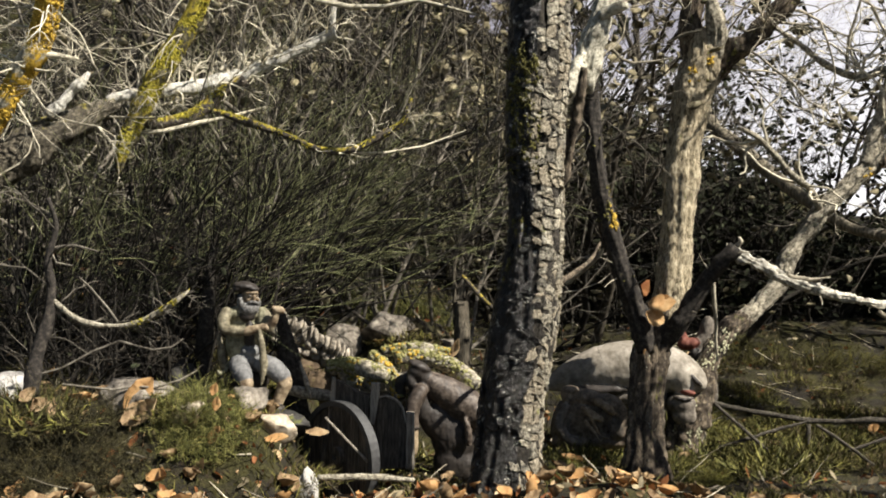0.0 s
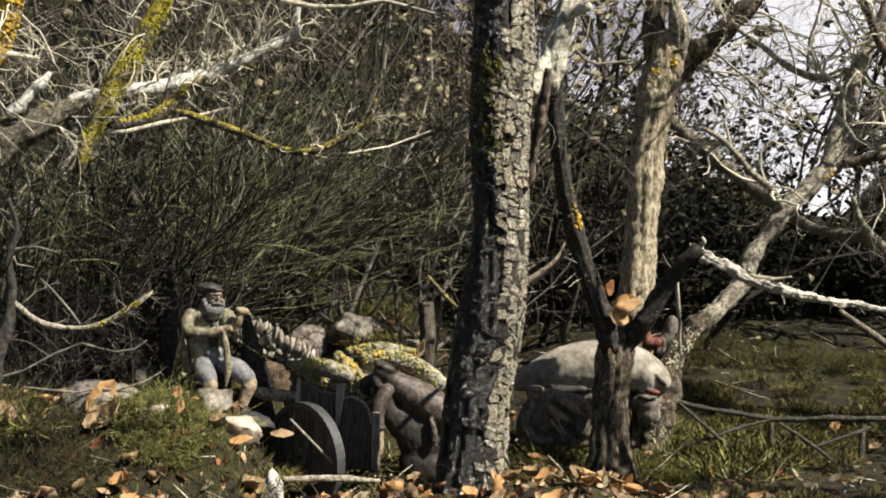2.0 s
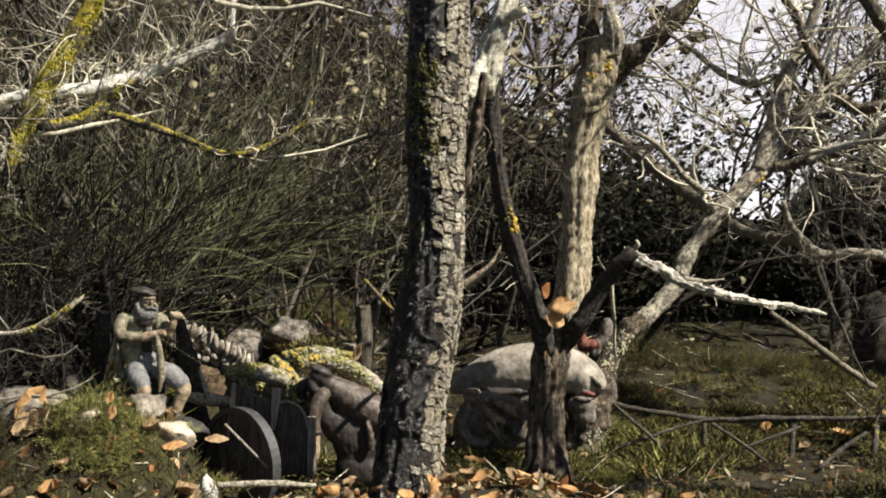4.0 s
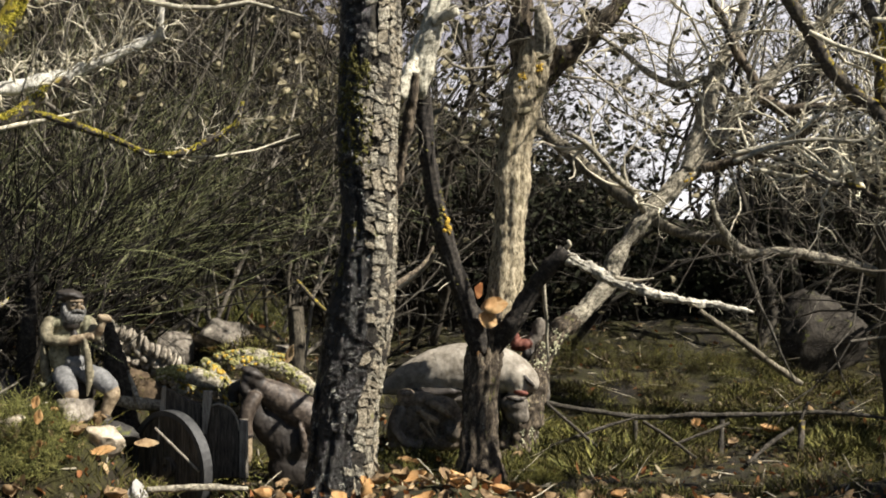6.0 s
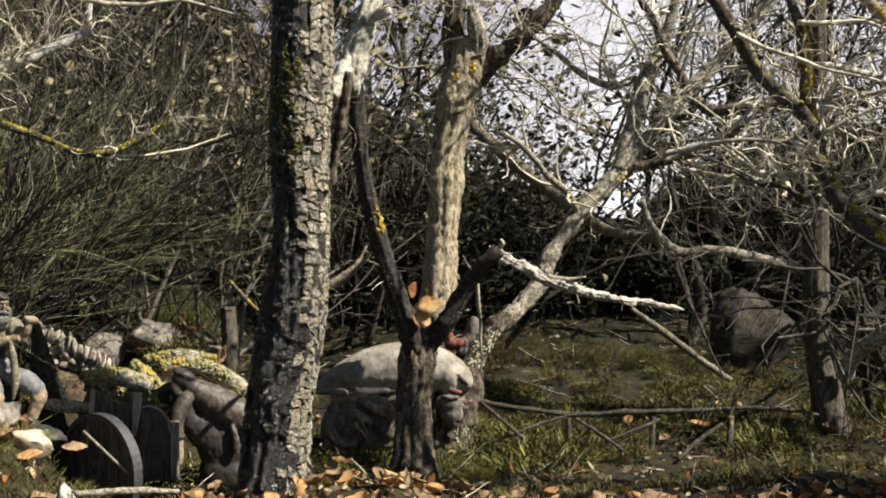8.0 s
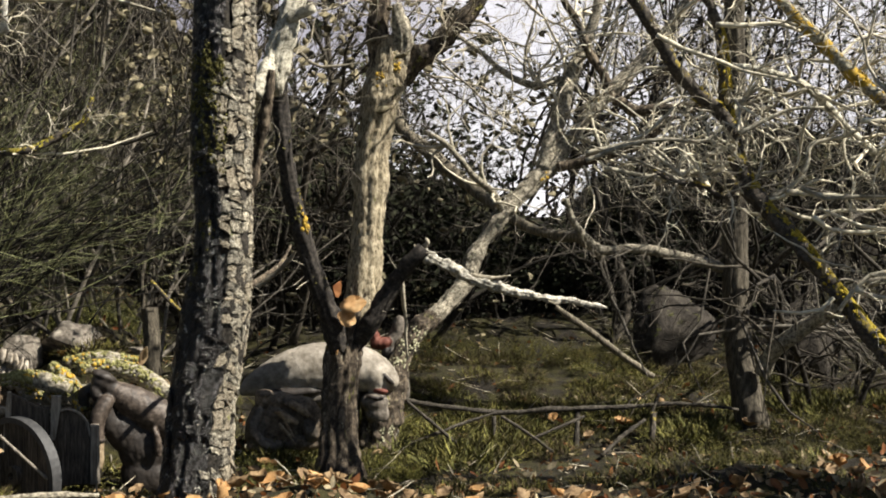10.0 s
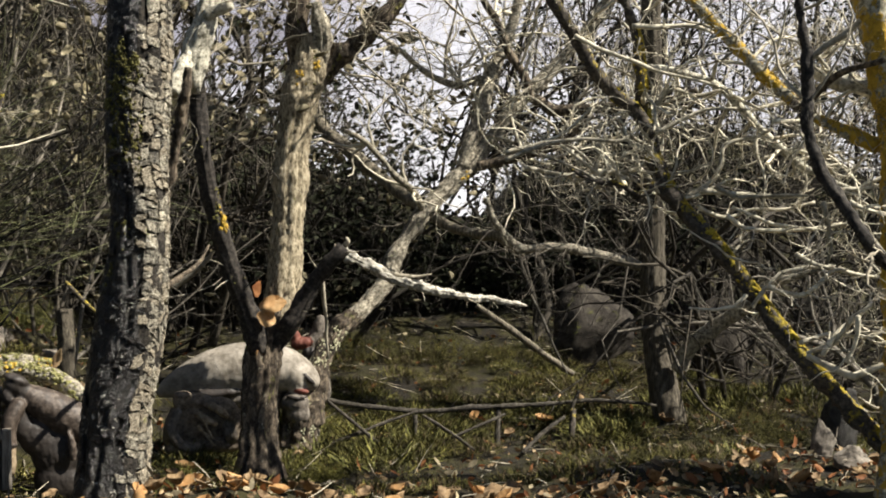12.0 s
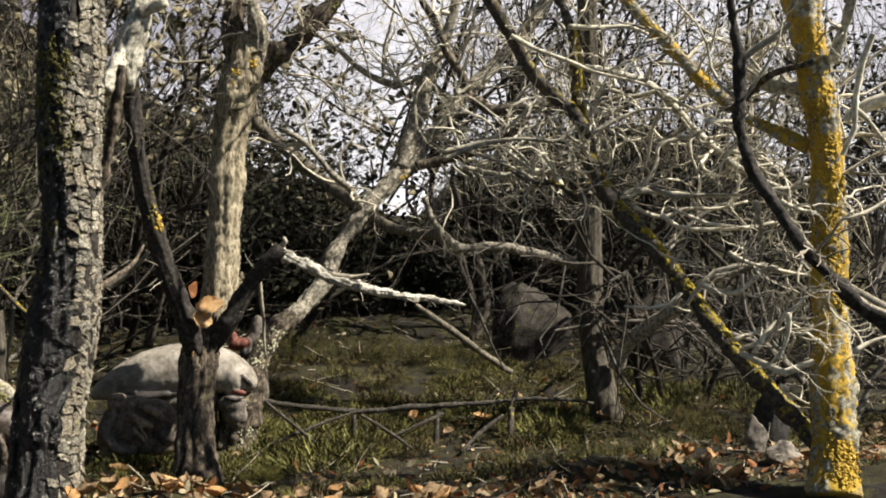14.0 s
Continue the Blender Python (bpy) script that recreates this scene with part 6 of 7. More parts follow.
for i, (x, y, r) in enumerate([(-0.5, 1.31, 0.06), (-0.57, 1.36, 0.06), (-0.44, 1.3, 0.05), (-0.4, 1.32, 0.045), (-0.54, 1.3, 0.05)]):
    heath_clump(on_ground(x, y), r, 340 + i, 130, HEATH_DARK, "low dark brown heath clump", 1.5)
for i, (x, y, r) in enumerate([(0.33, 1.63, 0.035), (0.24, 1.64, 0.04), (0.4, 1.7, 0.04), (0.19, 1.68, 0.035)]):
    heath_clump(on_ground(x, y), r, 330 + i, 150, MOSS_SPRIG, "tuft of yellow-green moss at a tree's foot", 1.3)


def small_clumps():
    """Low cushions of small-leaved moss over the floor and the terrace behind the fence."""
    rng = np.random.default_rng(36)
    forms = []
    for k in range(6):
        ob = thing("moss_cushion", (0, 0, 0), "low cushion of fine olive moss", "plant", "moss cushions")
        for mat in ((MOSS_SPRIG, GRASS, HEATH_BROWN), (GRASS, HEATH_BROWN, GRASS), (MOSS_SPRIG, HEATH, GRASS))[k % 3]:
            n = 230
            r, a = 0.05 * np.sqrt(rng.random(n)), rng.uniform(0, 6.283, n)
            b = rng.uniform(0, 6.283, n)
            h = 0.017 * (1 - (r / 0.056) ** 2) * rng.uniform(0.3, 1.15, n)
            p = np.stack([r * np.cos(a), r * np.sin(a), h * 0.5 - 0.002], -1)
            tip = p + np.stack([rng.normal(size=n) * 0.009 + r * np.cos(a) * 0.12, rng.normal(size=n) * 0.009 + r * np.sin(a) * 0.12, h], -1)
            w = np.stack([np.cos(b), np.sin(b), 0 * b], -1) * 0.0008
            mid = (p + tip) / 2 + rng.normal(size=(n, 3)) * 0.0015
            v = np.stack([p - w * 0.6, p + w * 0.6, mid + w, mid - w, tip], 1).reshape(-1, 3)
            f = []
            for i in range(0, n * 5, 5):
                f += [[i, i + 1, i + 2, i + 3], [i + 3, i + 2, i + 4]]
            under(tagged(part("tuft", v, f, mat, None, "", None, False), kind="stuff"), ob)
        forms.append(ob)
    n = 0
    while n < 260:
        if n < 170:
            x, y = rng.uniform(0.35, 1.45), rng.uniform(1.7, 2.4)
        else:
            x, y = rng.uniform(-0.8, 1.6), rng.uniform(1.35, 2.0)
        m = Matrix.Translation(on_ground(x, y)) @ Matrix.Rotation(rng.uniform(0, 6.283), 4, "Z") @ Matrix.Scale(rng.uniform(0.7, 1.4), 4)
        if n < 6:
            forms[n].matrix_world = m
        else:
            # The terrace's back takes only darker forms, in place of the thicket's shade.
            ob = copy_thing(forms[int(rng.integers(0, 6)) if n >= 170 or y < 2.25 else int(rng.integers(0, 2)) * 3 + 1], m)
        n += 1


small_clumps()


def dry_leaves():
    """Fallen leaves: a few hundred single ones, thick towards the camera's side."""
    rng = np.random.default_rng(33)
    shapes = []
    for i in range(10):
        L = rng.uniform(0.018, 0.034)
        v, f = leaf_mesh(L, L * rng.uniform(0.45, 0.7), rng.uniform(0.15, 0.8), rng)
        v[:, 0] -= L / 2
        ob = part("dry_leaf", v, f, (LEAF_DEAD, LEAF_TAN, LEAF_DEAD)[i % 3])
        shapes.append(ob)
    n = 0
    while n < 300:
        x, y = rng.uniform(-0.75, 1.55), rng.uniform(1.18, 2.1)
        dense = 1.0 if y < (1.4 if x < 0.5 else 1.28) else (0.5 if x < -0.2 and y < 1.6 else 0.1 if x < 0.5 else 0.05)
        if rng.random() > dense:
            continue
        z = float(hill(np.array([x]), np.array([y]))[0])
        m = Matrix.Translation((x, y, z + 0.008)) @ random_turn(rng, 22)
        if n < 10:
            ob = shapes[n]
            ob.matrix_world = m
        else:
            ob = copy_thing(shapes[int(rng.integers(0, 10))], m)
        tagged(ob, "curled dry brown leaf lying on the ground", "leaf", "fallen leaves")
        n += 1


dry_leaves()


def fallen_stick(path, mat, seed, label):
    v, f, q = log_mesh(path, sides=14, rough=0.2, grain=0.06, seed=seed)
    ob = part("fallen_stick", v, f, mat)
    tagged(ob, label, "branch", "sticks on the ground")


fallen_stick([(-0.15, 1.349, 0.023, 0.0035), (-0.088, 1.374, 0.017, 0.0042), (-0.036, 1.395, 0.008, 0.0029)], BARK_GREY_PALE, 406, "pale stick among the leaves")
fallen_stick([(-0.221, 1.562, 0.092, 0.004), (-0.191, 1.565, 0.088, 0.0087), (-0.154, 1.588, 0.078, 0.0072)], BARK_GREY_PALE, 407, "pale log beside the seated figure")
fallen_stick([(-0.201, 1.59, 0.127, 0.0016), (-0.191, 1.568, 0.107, 0.0032), (-0.179, 1.545, 0.083, 0.0031)], BARK_GREY_PALE, 408, "thin pale stick leaning on a log")


def rustic_fence():
    """A low fence of unbarked sticks: one long rail, crossed braces, short posts."""
    fence = thing("fence", (0.671, 1.786, -0.061), "low rustic fence of crossed grey sticks", "fence")
    k = dict(sides=14, rough=0.35, grain=0.16)
    limb("rail", fence, [(0.446, 1.889, 0.016, 0.0038), (0.481, 1.879, 0.007, 0.0044), (0.536, 1.863, 0, 0.0044), (0.612, 1.85, -0.009, 0.0044), (0.686, 1.825, -0.004, 0.0044), (0.762, 1.807, -0.001, 0.0045), (0.829, 1.79, 0.001, 0.0039), (0.892, 1.784, 0.004, 0.0034), (0.962, 1.77, -0, 0.0034), (1.015, 1.763, -0.009, 0.0023)], BARK_FENCE, "", seed=401, **k)
    for i, pts in enumerate(([(0.447, 1.857, 0.017, 0.0027), (0.477, 1.824, -0.01, 0.0027), (0.514, 1.786, -0.044, 0.0027), (0.533, 1.755, -0.062, 0.0021)], [(0.441, 1.834, -0.052, 0.0027), (0.484, 1.817, -0.033, 0.0032), (0.533, 1.818, -0.018, 0.0032), (0.594, 1.824, -0.003, 0.0022)], [(0.602, 1.82, -0.01, 0.0022), (0.631, 1.785, -0.029, 0.0027), (0.663, 1.736, -0.055, 0.0021)], [(0.639, 1.78, -0.043, 0.0022), (0.688, 1.777, -0.025, 0.0027), (0.737, 1.783, -0.01, 0.0022)], [(0.728, 1.688, -0.056, 0.0026), (0.772, 1.708, -0.031, 0.0032), (0.821, 1.725, -0.009, 0.0027)])):
        limb("brace", fence, pts, BARK_FENCE, "", seed=410 + i, **k)
    for i, pts in enumerate(([(0.596, 1.843, -0.013, 0.0038), (0.593, 1.837, -0.046, 0.0038), (0.587, 1.829, -0.087, 0.0038)], [(0.739, 1.816, -0.006, 0.0039), (0.729, 1.799, -0.05, 0.0044), (0.724, 1.791, -0.091, 0.0044)], [(0.851, 1.756, -0.004, 0.0050), (0.842, 1.741, -0.043, 0.0055), (0.835, 1.733, -0.089, 0.0055)], [(0.871, 1.775, 0.023, 0.0022), (0.856, 1.766, 0.001, 0.0033), (0.852, 1.764, -0.023, 0.0033)])):
        limb("post", fence, pts, BARK_FENCE if i != 2 else BARK_MOSSY, "" if i != 2 else "mossy post", seed=420 + i, **k)


BARK_FENCE = surface("weathered_fence_bark", [(0.016, 0.0135, 0.01), (0.05, 0.043, 0.033), (0.11, 0.096, 0.075)], 90, 0.9, 0.9, 340, 0.002, patches=[(MOSS, 30, 0.08, 0.1, 0.04)])
rustic_fence()


def crotch_leaves():
    rng = np.random.default_rng(34)
    for place, length, width, turn, mat, label in (((0.294, 1.71, 0.227), 0.037, 0.026, (100, 20, 60), LEAF_RUST, "rust-red dry leaf standing in the fork"), ((0.303, 1.685, 0.196), 0.042, 0.03, (74, -8, 5), LEAF_TAN, "bright tan dry leaf caught in the fork"), ((0.298, 1.68, 0.185), 0.032, 0.028, (72, 25, 10), LEAF_TAN, "bright tan dry leaf caught in the fork"), ((0.296, 1.683, 0.127), 0.02, 0.008, (90, 0, 75), LEAF_TAN, "small tan leaf stuck to the bark")):
        v, f = leaf_mesh(length, width, 0.3, rng)
        ob = part("dry_leaf", v, f, mat)
        ob.location, ob.rotation_euler = place, [radians(a) for a in turn]
        tagged(ob, label, "leaf")


crotch_leaves()


def mound_leaves():
    """Larger dry leaves standing in the heath before the seated figure."""
    rng = np.random.default_rng(37)
    for place, length, turn, mat in (((-0.389, 1.369, 0.082), 0.046, (62, -28, 25), LEAF_DEAD), ((-0.367, 1.376, 0.086), 0.036, (70, -50, -10), LEAF_DEAD), ((-0.347, 1.435, 0.092), 0.034, (65, -20, 30), LEAF_DEAD), ((-0.279, 1.371, 0.118), 0.016, (80, -70, 5), LEAF_TAN), ((-0.275, 1.369, 0.1), 0.018, (80, -80, 10), LEAF_TAN), ((-0.358, 1.386, 0.073), 0.03, (40, -10, 40), LEAF_RUST), ((-0.278, 1.36, 0.061), 0.024, (50, -60, 0), LEAF_TAN), ((-0.498, 1.362, 0.1), 0.026, (60, -30, 20), LEAF_DEAD), ((-0.51, 1.345, 0.088), 0.024, (50, 10, 50), LEAF_RUST), ((-0.22, 1.4, 0.053), 0.03, (30, -10, 0), LEAF_TAN), ((-0.389, 1.393, 0.096), 0.05, (75, -50, 15), LEAF_TAN), ((-0.317, 1.399, 0.088), 0.03, (70, -30, 10), LEAF_DEAD), ((-0.398, 1.374, 0.069), 0.034, (55, -15, 35), LEAF_TAN), ((-0.257, 1.373, 0.055), 0.03, (35, 15, 20), LEAF_TAN), ((-0.512, 1.37, 0.11), 0.024, (65, -40, 30), LEAF_DEAD), ((-0.475, 1.36, 0.092), 0.024, (35, -60, 80), LEAF_DEAD), ((-0.486, 1.352, 0.08), 0.022, (75, 20, 10), LEAF_DEAD), ((-0.525, 1.36, 0.1), 0.024, (45, 40, 60), LEAF_TAN), ((-0.173, 1.418, 0.059), 0.03, (25, 5, 20), LEAF_DEAD)):
        v, f = leaf_mesh(length, length * 0.6, 0.4, rng)
        ob = part("dry_leaf", v, f, mat)
        ob.location, ob.rotation_euler = place, [radians(a) for a in turn]
        tagged(ob, "dry tan leaf caught upright in the heath", "leaf", "leaves in the heath")


mound_leaves()

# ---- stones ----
# Brownish stone with the dimness of tree shade mixed into its tones.
STONE_SHADE_DIM = surface("brownish_stone_dimmed_for_shade", [(0.018, 0.015, 0.012), (0.038, 0.032, 0.025), (0.062, 0.053, 0.042)], 30, 0.92, 0.8, 180, 0.004, patches=[(MOSS, 30, 0.15, 0.1, 0.1)])
boulder("rock", (-0.2277, 2.043, 0.171), (0.06, 0.05, 0.034), STONE_TAN, "pale beige rock above the stone wall", 501)
boulder("rock", (-0.098, 1.985, 0.113), (0.098, 0.08, 0.042), STONE, "broad cracked grey rock", 530, 8, cuts=7, lump=0.12)
boulder("rock", (-0.012, 1.97, 0.05), (0.075, 0.05, 0.035), STONE, "low grey rock beside the post", 521, 30, cuts=7, lump=0.12)
boulder("rock", (-0.178, 1.99, 0.108), (0.066, 0.06, 0.05), STONE, "smooth grey rock behind the cart", 531, cuts=5, lump=0.12)
boulder("rock", (-0.1385, 1.77, 0.098), (0.024, 0.024, 0.16), STONE, "small upright grey stone", 504)
boulder("rock", (-0.62, 1.615, 0.097), (0.1, 0.08, 0.05), STONE_WHITE, "whitish rock beside the dead bush", 505)
boulder("rock", (-0.168, 1.406, 0.048), (0.03, 0.03, 0.05), STONE_WHITE, "small squared white stone", 506, 20)
boulder("rock", (-0.386, 1.417, 0.053), (0.09, 0.06, 0.03), STONE, "flat grey stone under the leaves", 507)
boulder("rock", (-0.249, 1.448, 0.057), (0.05, 0.05, 0.03), STONE, "grey stone at the seated figure's feet", 508)
boulder("rock", (-0.211, 1.432, 0.053), (0.06, 0.05, 0.035), STONE_TAN, "tan stone at the seated figure's feet", 516)
boulder("rock", (-0.316, 1.391, 0.051), (0.05, 0.05, 0.025), STONE_TAN, "tan stone under the heath", 517)
boulder("rock", (-0.215, 1.517, 0.069), (0.07, 0.05, 0.03), STONE_SHADED, "dark stone in the shade of the ledge", 509)
boulder("rock", (1.165, 2.36, 0.0), (0.19, 0.12, 0.16), STONE_SHADE_DIM, "large dark rock under the trees", 510)
boulder("rock", (1.42, 2.2, 0.0), (0.14, 0.12, 0.17), STONE_SHADE_DIM, "rounded dark rock under the trees", 511)
boulder("rock", (1.209, 1.519, 0.087), (0.06, 0.05, 0.1), STONE_SHADED, "grey rock behind the mossy branch", 512)
boulder("rock", (0.819, 0.992, 0.02), (0.1, 0.06, 0.03), STONE_WHITE, "white stone half buried in the soil", 513)
boulder("rock", (-0.39, 1.682, 0.071), (0.07, 0.06, 0.05), STONE_SHADED, "dark rock under the broom", 514)
boulder("rock", (1.005, 1.292, 0.031), (0.04, 0.03, 0.05), STONE, "small grey broken stone", 519)
boulder("rock", (1.009, 1.236, 0.026), (0.06, 0.03, 0.025), STONE, "small grey broken stone", 520)


# ---- clay figures ----
CLAY_BROWN = surface("brown_painted_clay", [(0.022, 0.016, 0.012), (0.055, 0.041, 0.031), (0.115, 0.09, 0.069)], 60, 0.6, 0.4, 260, 0.001, spec=0.4)
CLAY_DARK = surface("dark_brown_painted_clay", [(0.0123, 0.0098, 0.00784), (0.0245, 0.0196, 0.0162), (0.0416, 0.0343, 0.0284)], 60, 0.6, 0.4, 260, 0.001, spec=0.4)
CLAY_SKIN = surface("tan_painted_clay", [(0.1, 0.07, 0.043), (0.2, 0.15, 0.095), (0.31, 0.25, 0.165)], 60, 0.6, 0.4, 260, 0.001)
CLAY_VEST = surface("olive_cream_painted_clay", [(0.0525, 0.0496, 0.0279), (0.174, 0.163, 0.103), (0.32, 0.304, 0.211)], 50, 0.75, 0.6, 240, 0.001)
CLAY_GREY = surface("grey_painted_clay", [(0.085, 0.084, 0.083), (0.14, 0.139, 0.136), (0.215, 0.212, 0.206)], 60, 0.75, 0.4, 260, 0.001)
CLAY_BEARD = surface("grizzled_painted_clay", [(0.0336, 0.0324, 0.03), (0.125, 0.121, 0.113), (0.248, 0.243, 0.232)], 200, 0.8, 0.8, 500, 0.0015)
CLAY_CREAM = surface("cream_painted_clay", [(0.14, 0.121, 0.0936), (0.252, 0.223, 0.18), (0.353, 0.32, 0.27)], 24, 0.7, 0.4, 200, 0.001, patches=[((0.2, 0.17, 0.13), 20, 0.14, 0.12, 0)])
CLAY_RED = surface("faded_red_painted_clay", [(0.096, 0.0288, 0.0192), (0.144, 0.048, 0.0336), (0.182, 0.072, 0.048)], 50, 0.7, 0.4, 240, 0.001)
CLAY_EARTH_DARK = surface("earth_brown_painted_clay", [(0.06, 0.047, 0.034), (0.15, 0.118, 0.086), (0.27, 0.215, 0.16)], 60, 0.7, 0.5, 240, 0.001)
CLAY_SLEEVE = surface("olive_brown_painted_clay", [(0.06, 0.052, 0.032), (0.15, 0.13, 0.085), (0.26, 0.23, 0.155)], 60, 0.7, 0.5, 240, 0.001)


class Clay:
    """A small modelled figure: round masses and limbs melted into ONE skin, in units u: x across, z up, y away."""

    def __init__(self, u):
        self.u, self.shapes = u, []

    def blob(self, x, z, y, rx, rz, ry, mat=0, lean=0):
        self.shapes.append(("blob", np.array([x, y, z], float), np.array([rx, ry, rz], float), math.radians(lean), mat))
        return self

    def bar(self, pts, mat=0):
        q = spline([(x, y, z, r) for x, z, y, r in pts], 7)
        for a, b in zip(q[:-1], q[1:]):
            self.shapes.append(("bar", a, b, 0, mat))
        return self

    def field(self, cell, melt, rough):
        """Distances to the joined masses on a grid, and the paint nearest to each place."""
        lo, hi = np.full(3, 1e9), np.full(3, -1e9)
        for kind, a, b, _, _ in self.shapes:
            r = np.full(3, b.max()) if kind == "blob" else np.full(3, max(a[3], b[3]))
            lo = np.minimum(lo, np.minimum(a[:3], a[:3] if kind == "blob" else b[:3]) - r - 4)
            hi = np.maximum(hi, np.maximum(a[:3], a[:3] if kind == "blob" else b[:3]) + r + 4)
        axes = [np.arange(lo[k], hi[k] + cell, cell) for k in range(3)]
        far = np.full([len(a) for a in axes], 30.0)
        paint = np.zeros(far.shape, np.int8)
        for kind, a, b, lean, mat in self.shapes:
            r = np.full(3, b.max() + 8) if kind == "blob" else np.full(3, max(a[3], b[3]) + 8)
            e = a if kind == "blob" else b
            cut = tuple(slice(max(0, int((min(a[k], e[k]) - r[k] - lo[k]) / cell)), int((max(a[k], e[k]) + r[k] - lo[k]) / cell) + 2) for k in range(3))
            p = np.stack(np.meshgrid(*[axes[k][cut[k]] for k in range(3)], indexing="ij"), -1) - a[:3]
            if kind == "blob":
                c, s = math.cos(lean), math.sin(lean)
                p = np.stack([p[..., 0] * c + p[..., 2] * s, p[..., 1], -p[..., 0] * s + p[..., 2] * c], -1)
                k0 = np.linalg.norm(p / b, axis=-1)
                d = k0 * (k0 - 1) / (np.linalg.norm(p / b ** 2, axis=-1) + 1e-6)
            else:
                w = b[:3] - a[:3]
                t = np.clip((p @ w) / (w @ w + 1e-9), 0, 1)
                d = np.linalg.norm(p - t[..., None] * w, axis=-1) - (a[3] + (b[3] - a[3]) * t)
            old = far[cut]
            h = np.clip(0.5 + 0.5 * (old - d) / melt, 0, 1)
            paint[cut] = np.where(d < old, mat, paint[cut])
            far[cut] = old * (1 - h) + d * h - melt * h * (1 - h)
        near = np.abs(far) < 5
        at = np.stack([axes[k][i] for k, i in enumerate(np.nonzero(near))], -1)
        far[near] += rough * (1.3 * lattice(at * [1, 1, 0.6], 13, 3) + lattice(at * [1, 1, 0.5], 6, 1) + 0.5 * lattice(at, 3, 2))
        return lo, far, paint

    def skin(self, cell, melt, rough):
        """The zero surface of that field: one corner in each cell it crosses, one face over each crossed edge."""
        lo, far, paint = self.field(cell, melt, rough)
        inside = far < 0
        n = np.array(far.shape) - 1
        corner = np.array([(i, j, k) for i in (0, 1) for j in (0, 1) for k in (0, 1)])
        count = sum(inside[i:i + n[0], j:j + n[1], k:k + n[2]].astype(np.int8) for i, j, k in corner)
        cells = np.argwhere((count > 0) & (count < 8))
        number = np.full(n, -1)
        number[tuple(cells.T)] = np.arange(len(cells))
        val = np.stack([far[tuple((cells + c).T)] for c in corner], -1)
        total, hits = np.zeros((len(cells), 3)), np.zeros(len(cells))
        for a in range(8):
            for b in range(a + 1, 8):
                if np.abs(corner[a] - corner[b]).sum() == 1:
                    cross = (val[:, a] < 0) != (val[:, b] < 0)
                    t = np.where(cross, val[:, a] / np.where(cross, val[:, a] - val[:, b], 1), 0)
                    total += np.where(cross[:, None], corner[a] + t[:, None] * (corner[b] - corner[a]), 0)
                    hits += cross
        v = (cells + total / hits[:, None]) * cell + lo
        faces = []
        for ax in range(3):
            u, w = [(1, 2), (2, 0), (0, 1)][ax]
            step = np.eye(3, dtype=int)
            one = np.moveaxis(inside, ax, 0)
            edge = np.argwhere(np.moveaxis(one[:-1] != one[1:], 0, ax))
            edge = edge[(edge[:, u] > 0) & (edge[:, w] > 0) & (edge[:, u] < n[u]) & (edge[:, w] < n[w])]
            quad = np.stack([number[tuple((edge - d).T)] for d in (step[u] + step[w], step[w], 0 * step[u], step[u])], -1)
            flip = ~inside[tuple(edge.T)]
            quad[flip] = quad[flip][:, ::-1]
            faces.append(quad[(quad >= 0).all(1)])
        f = np.vstack(faces)
        mid = np.clip(np.round((v[f].mean(1) - lo) / cell).astype(int), 0, n)
        return v * self.u, f, paint[tuple(mid.T)]

    def stand(self, name, place, turn, materials, label, category="figurine", cell=1.3, melt=4.0, rough=0.7):
        v, f, index = self.skin(cell, melt, rough)
        ob = part(name, v, f, materials, None, "", index)
        ob.location, ob.rotation_euler = place, (0, 0, radians(turn))
        return tagged(ob, label, category)


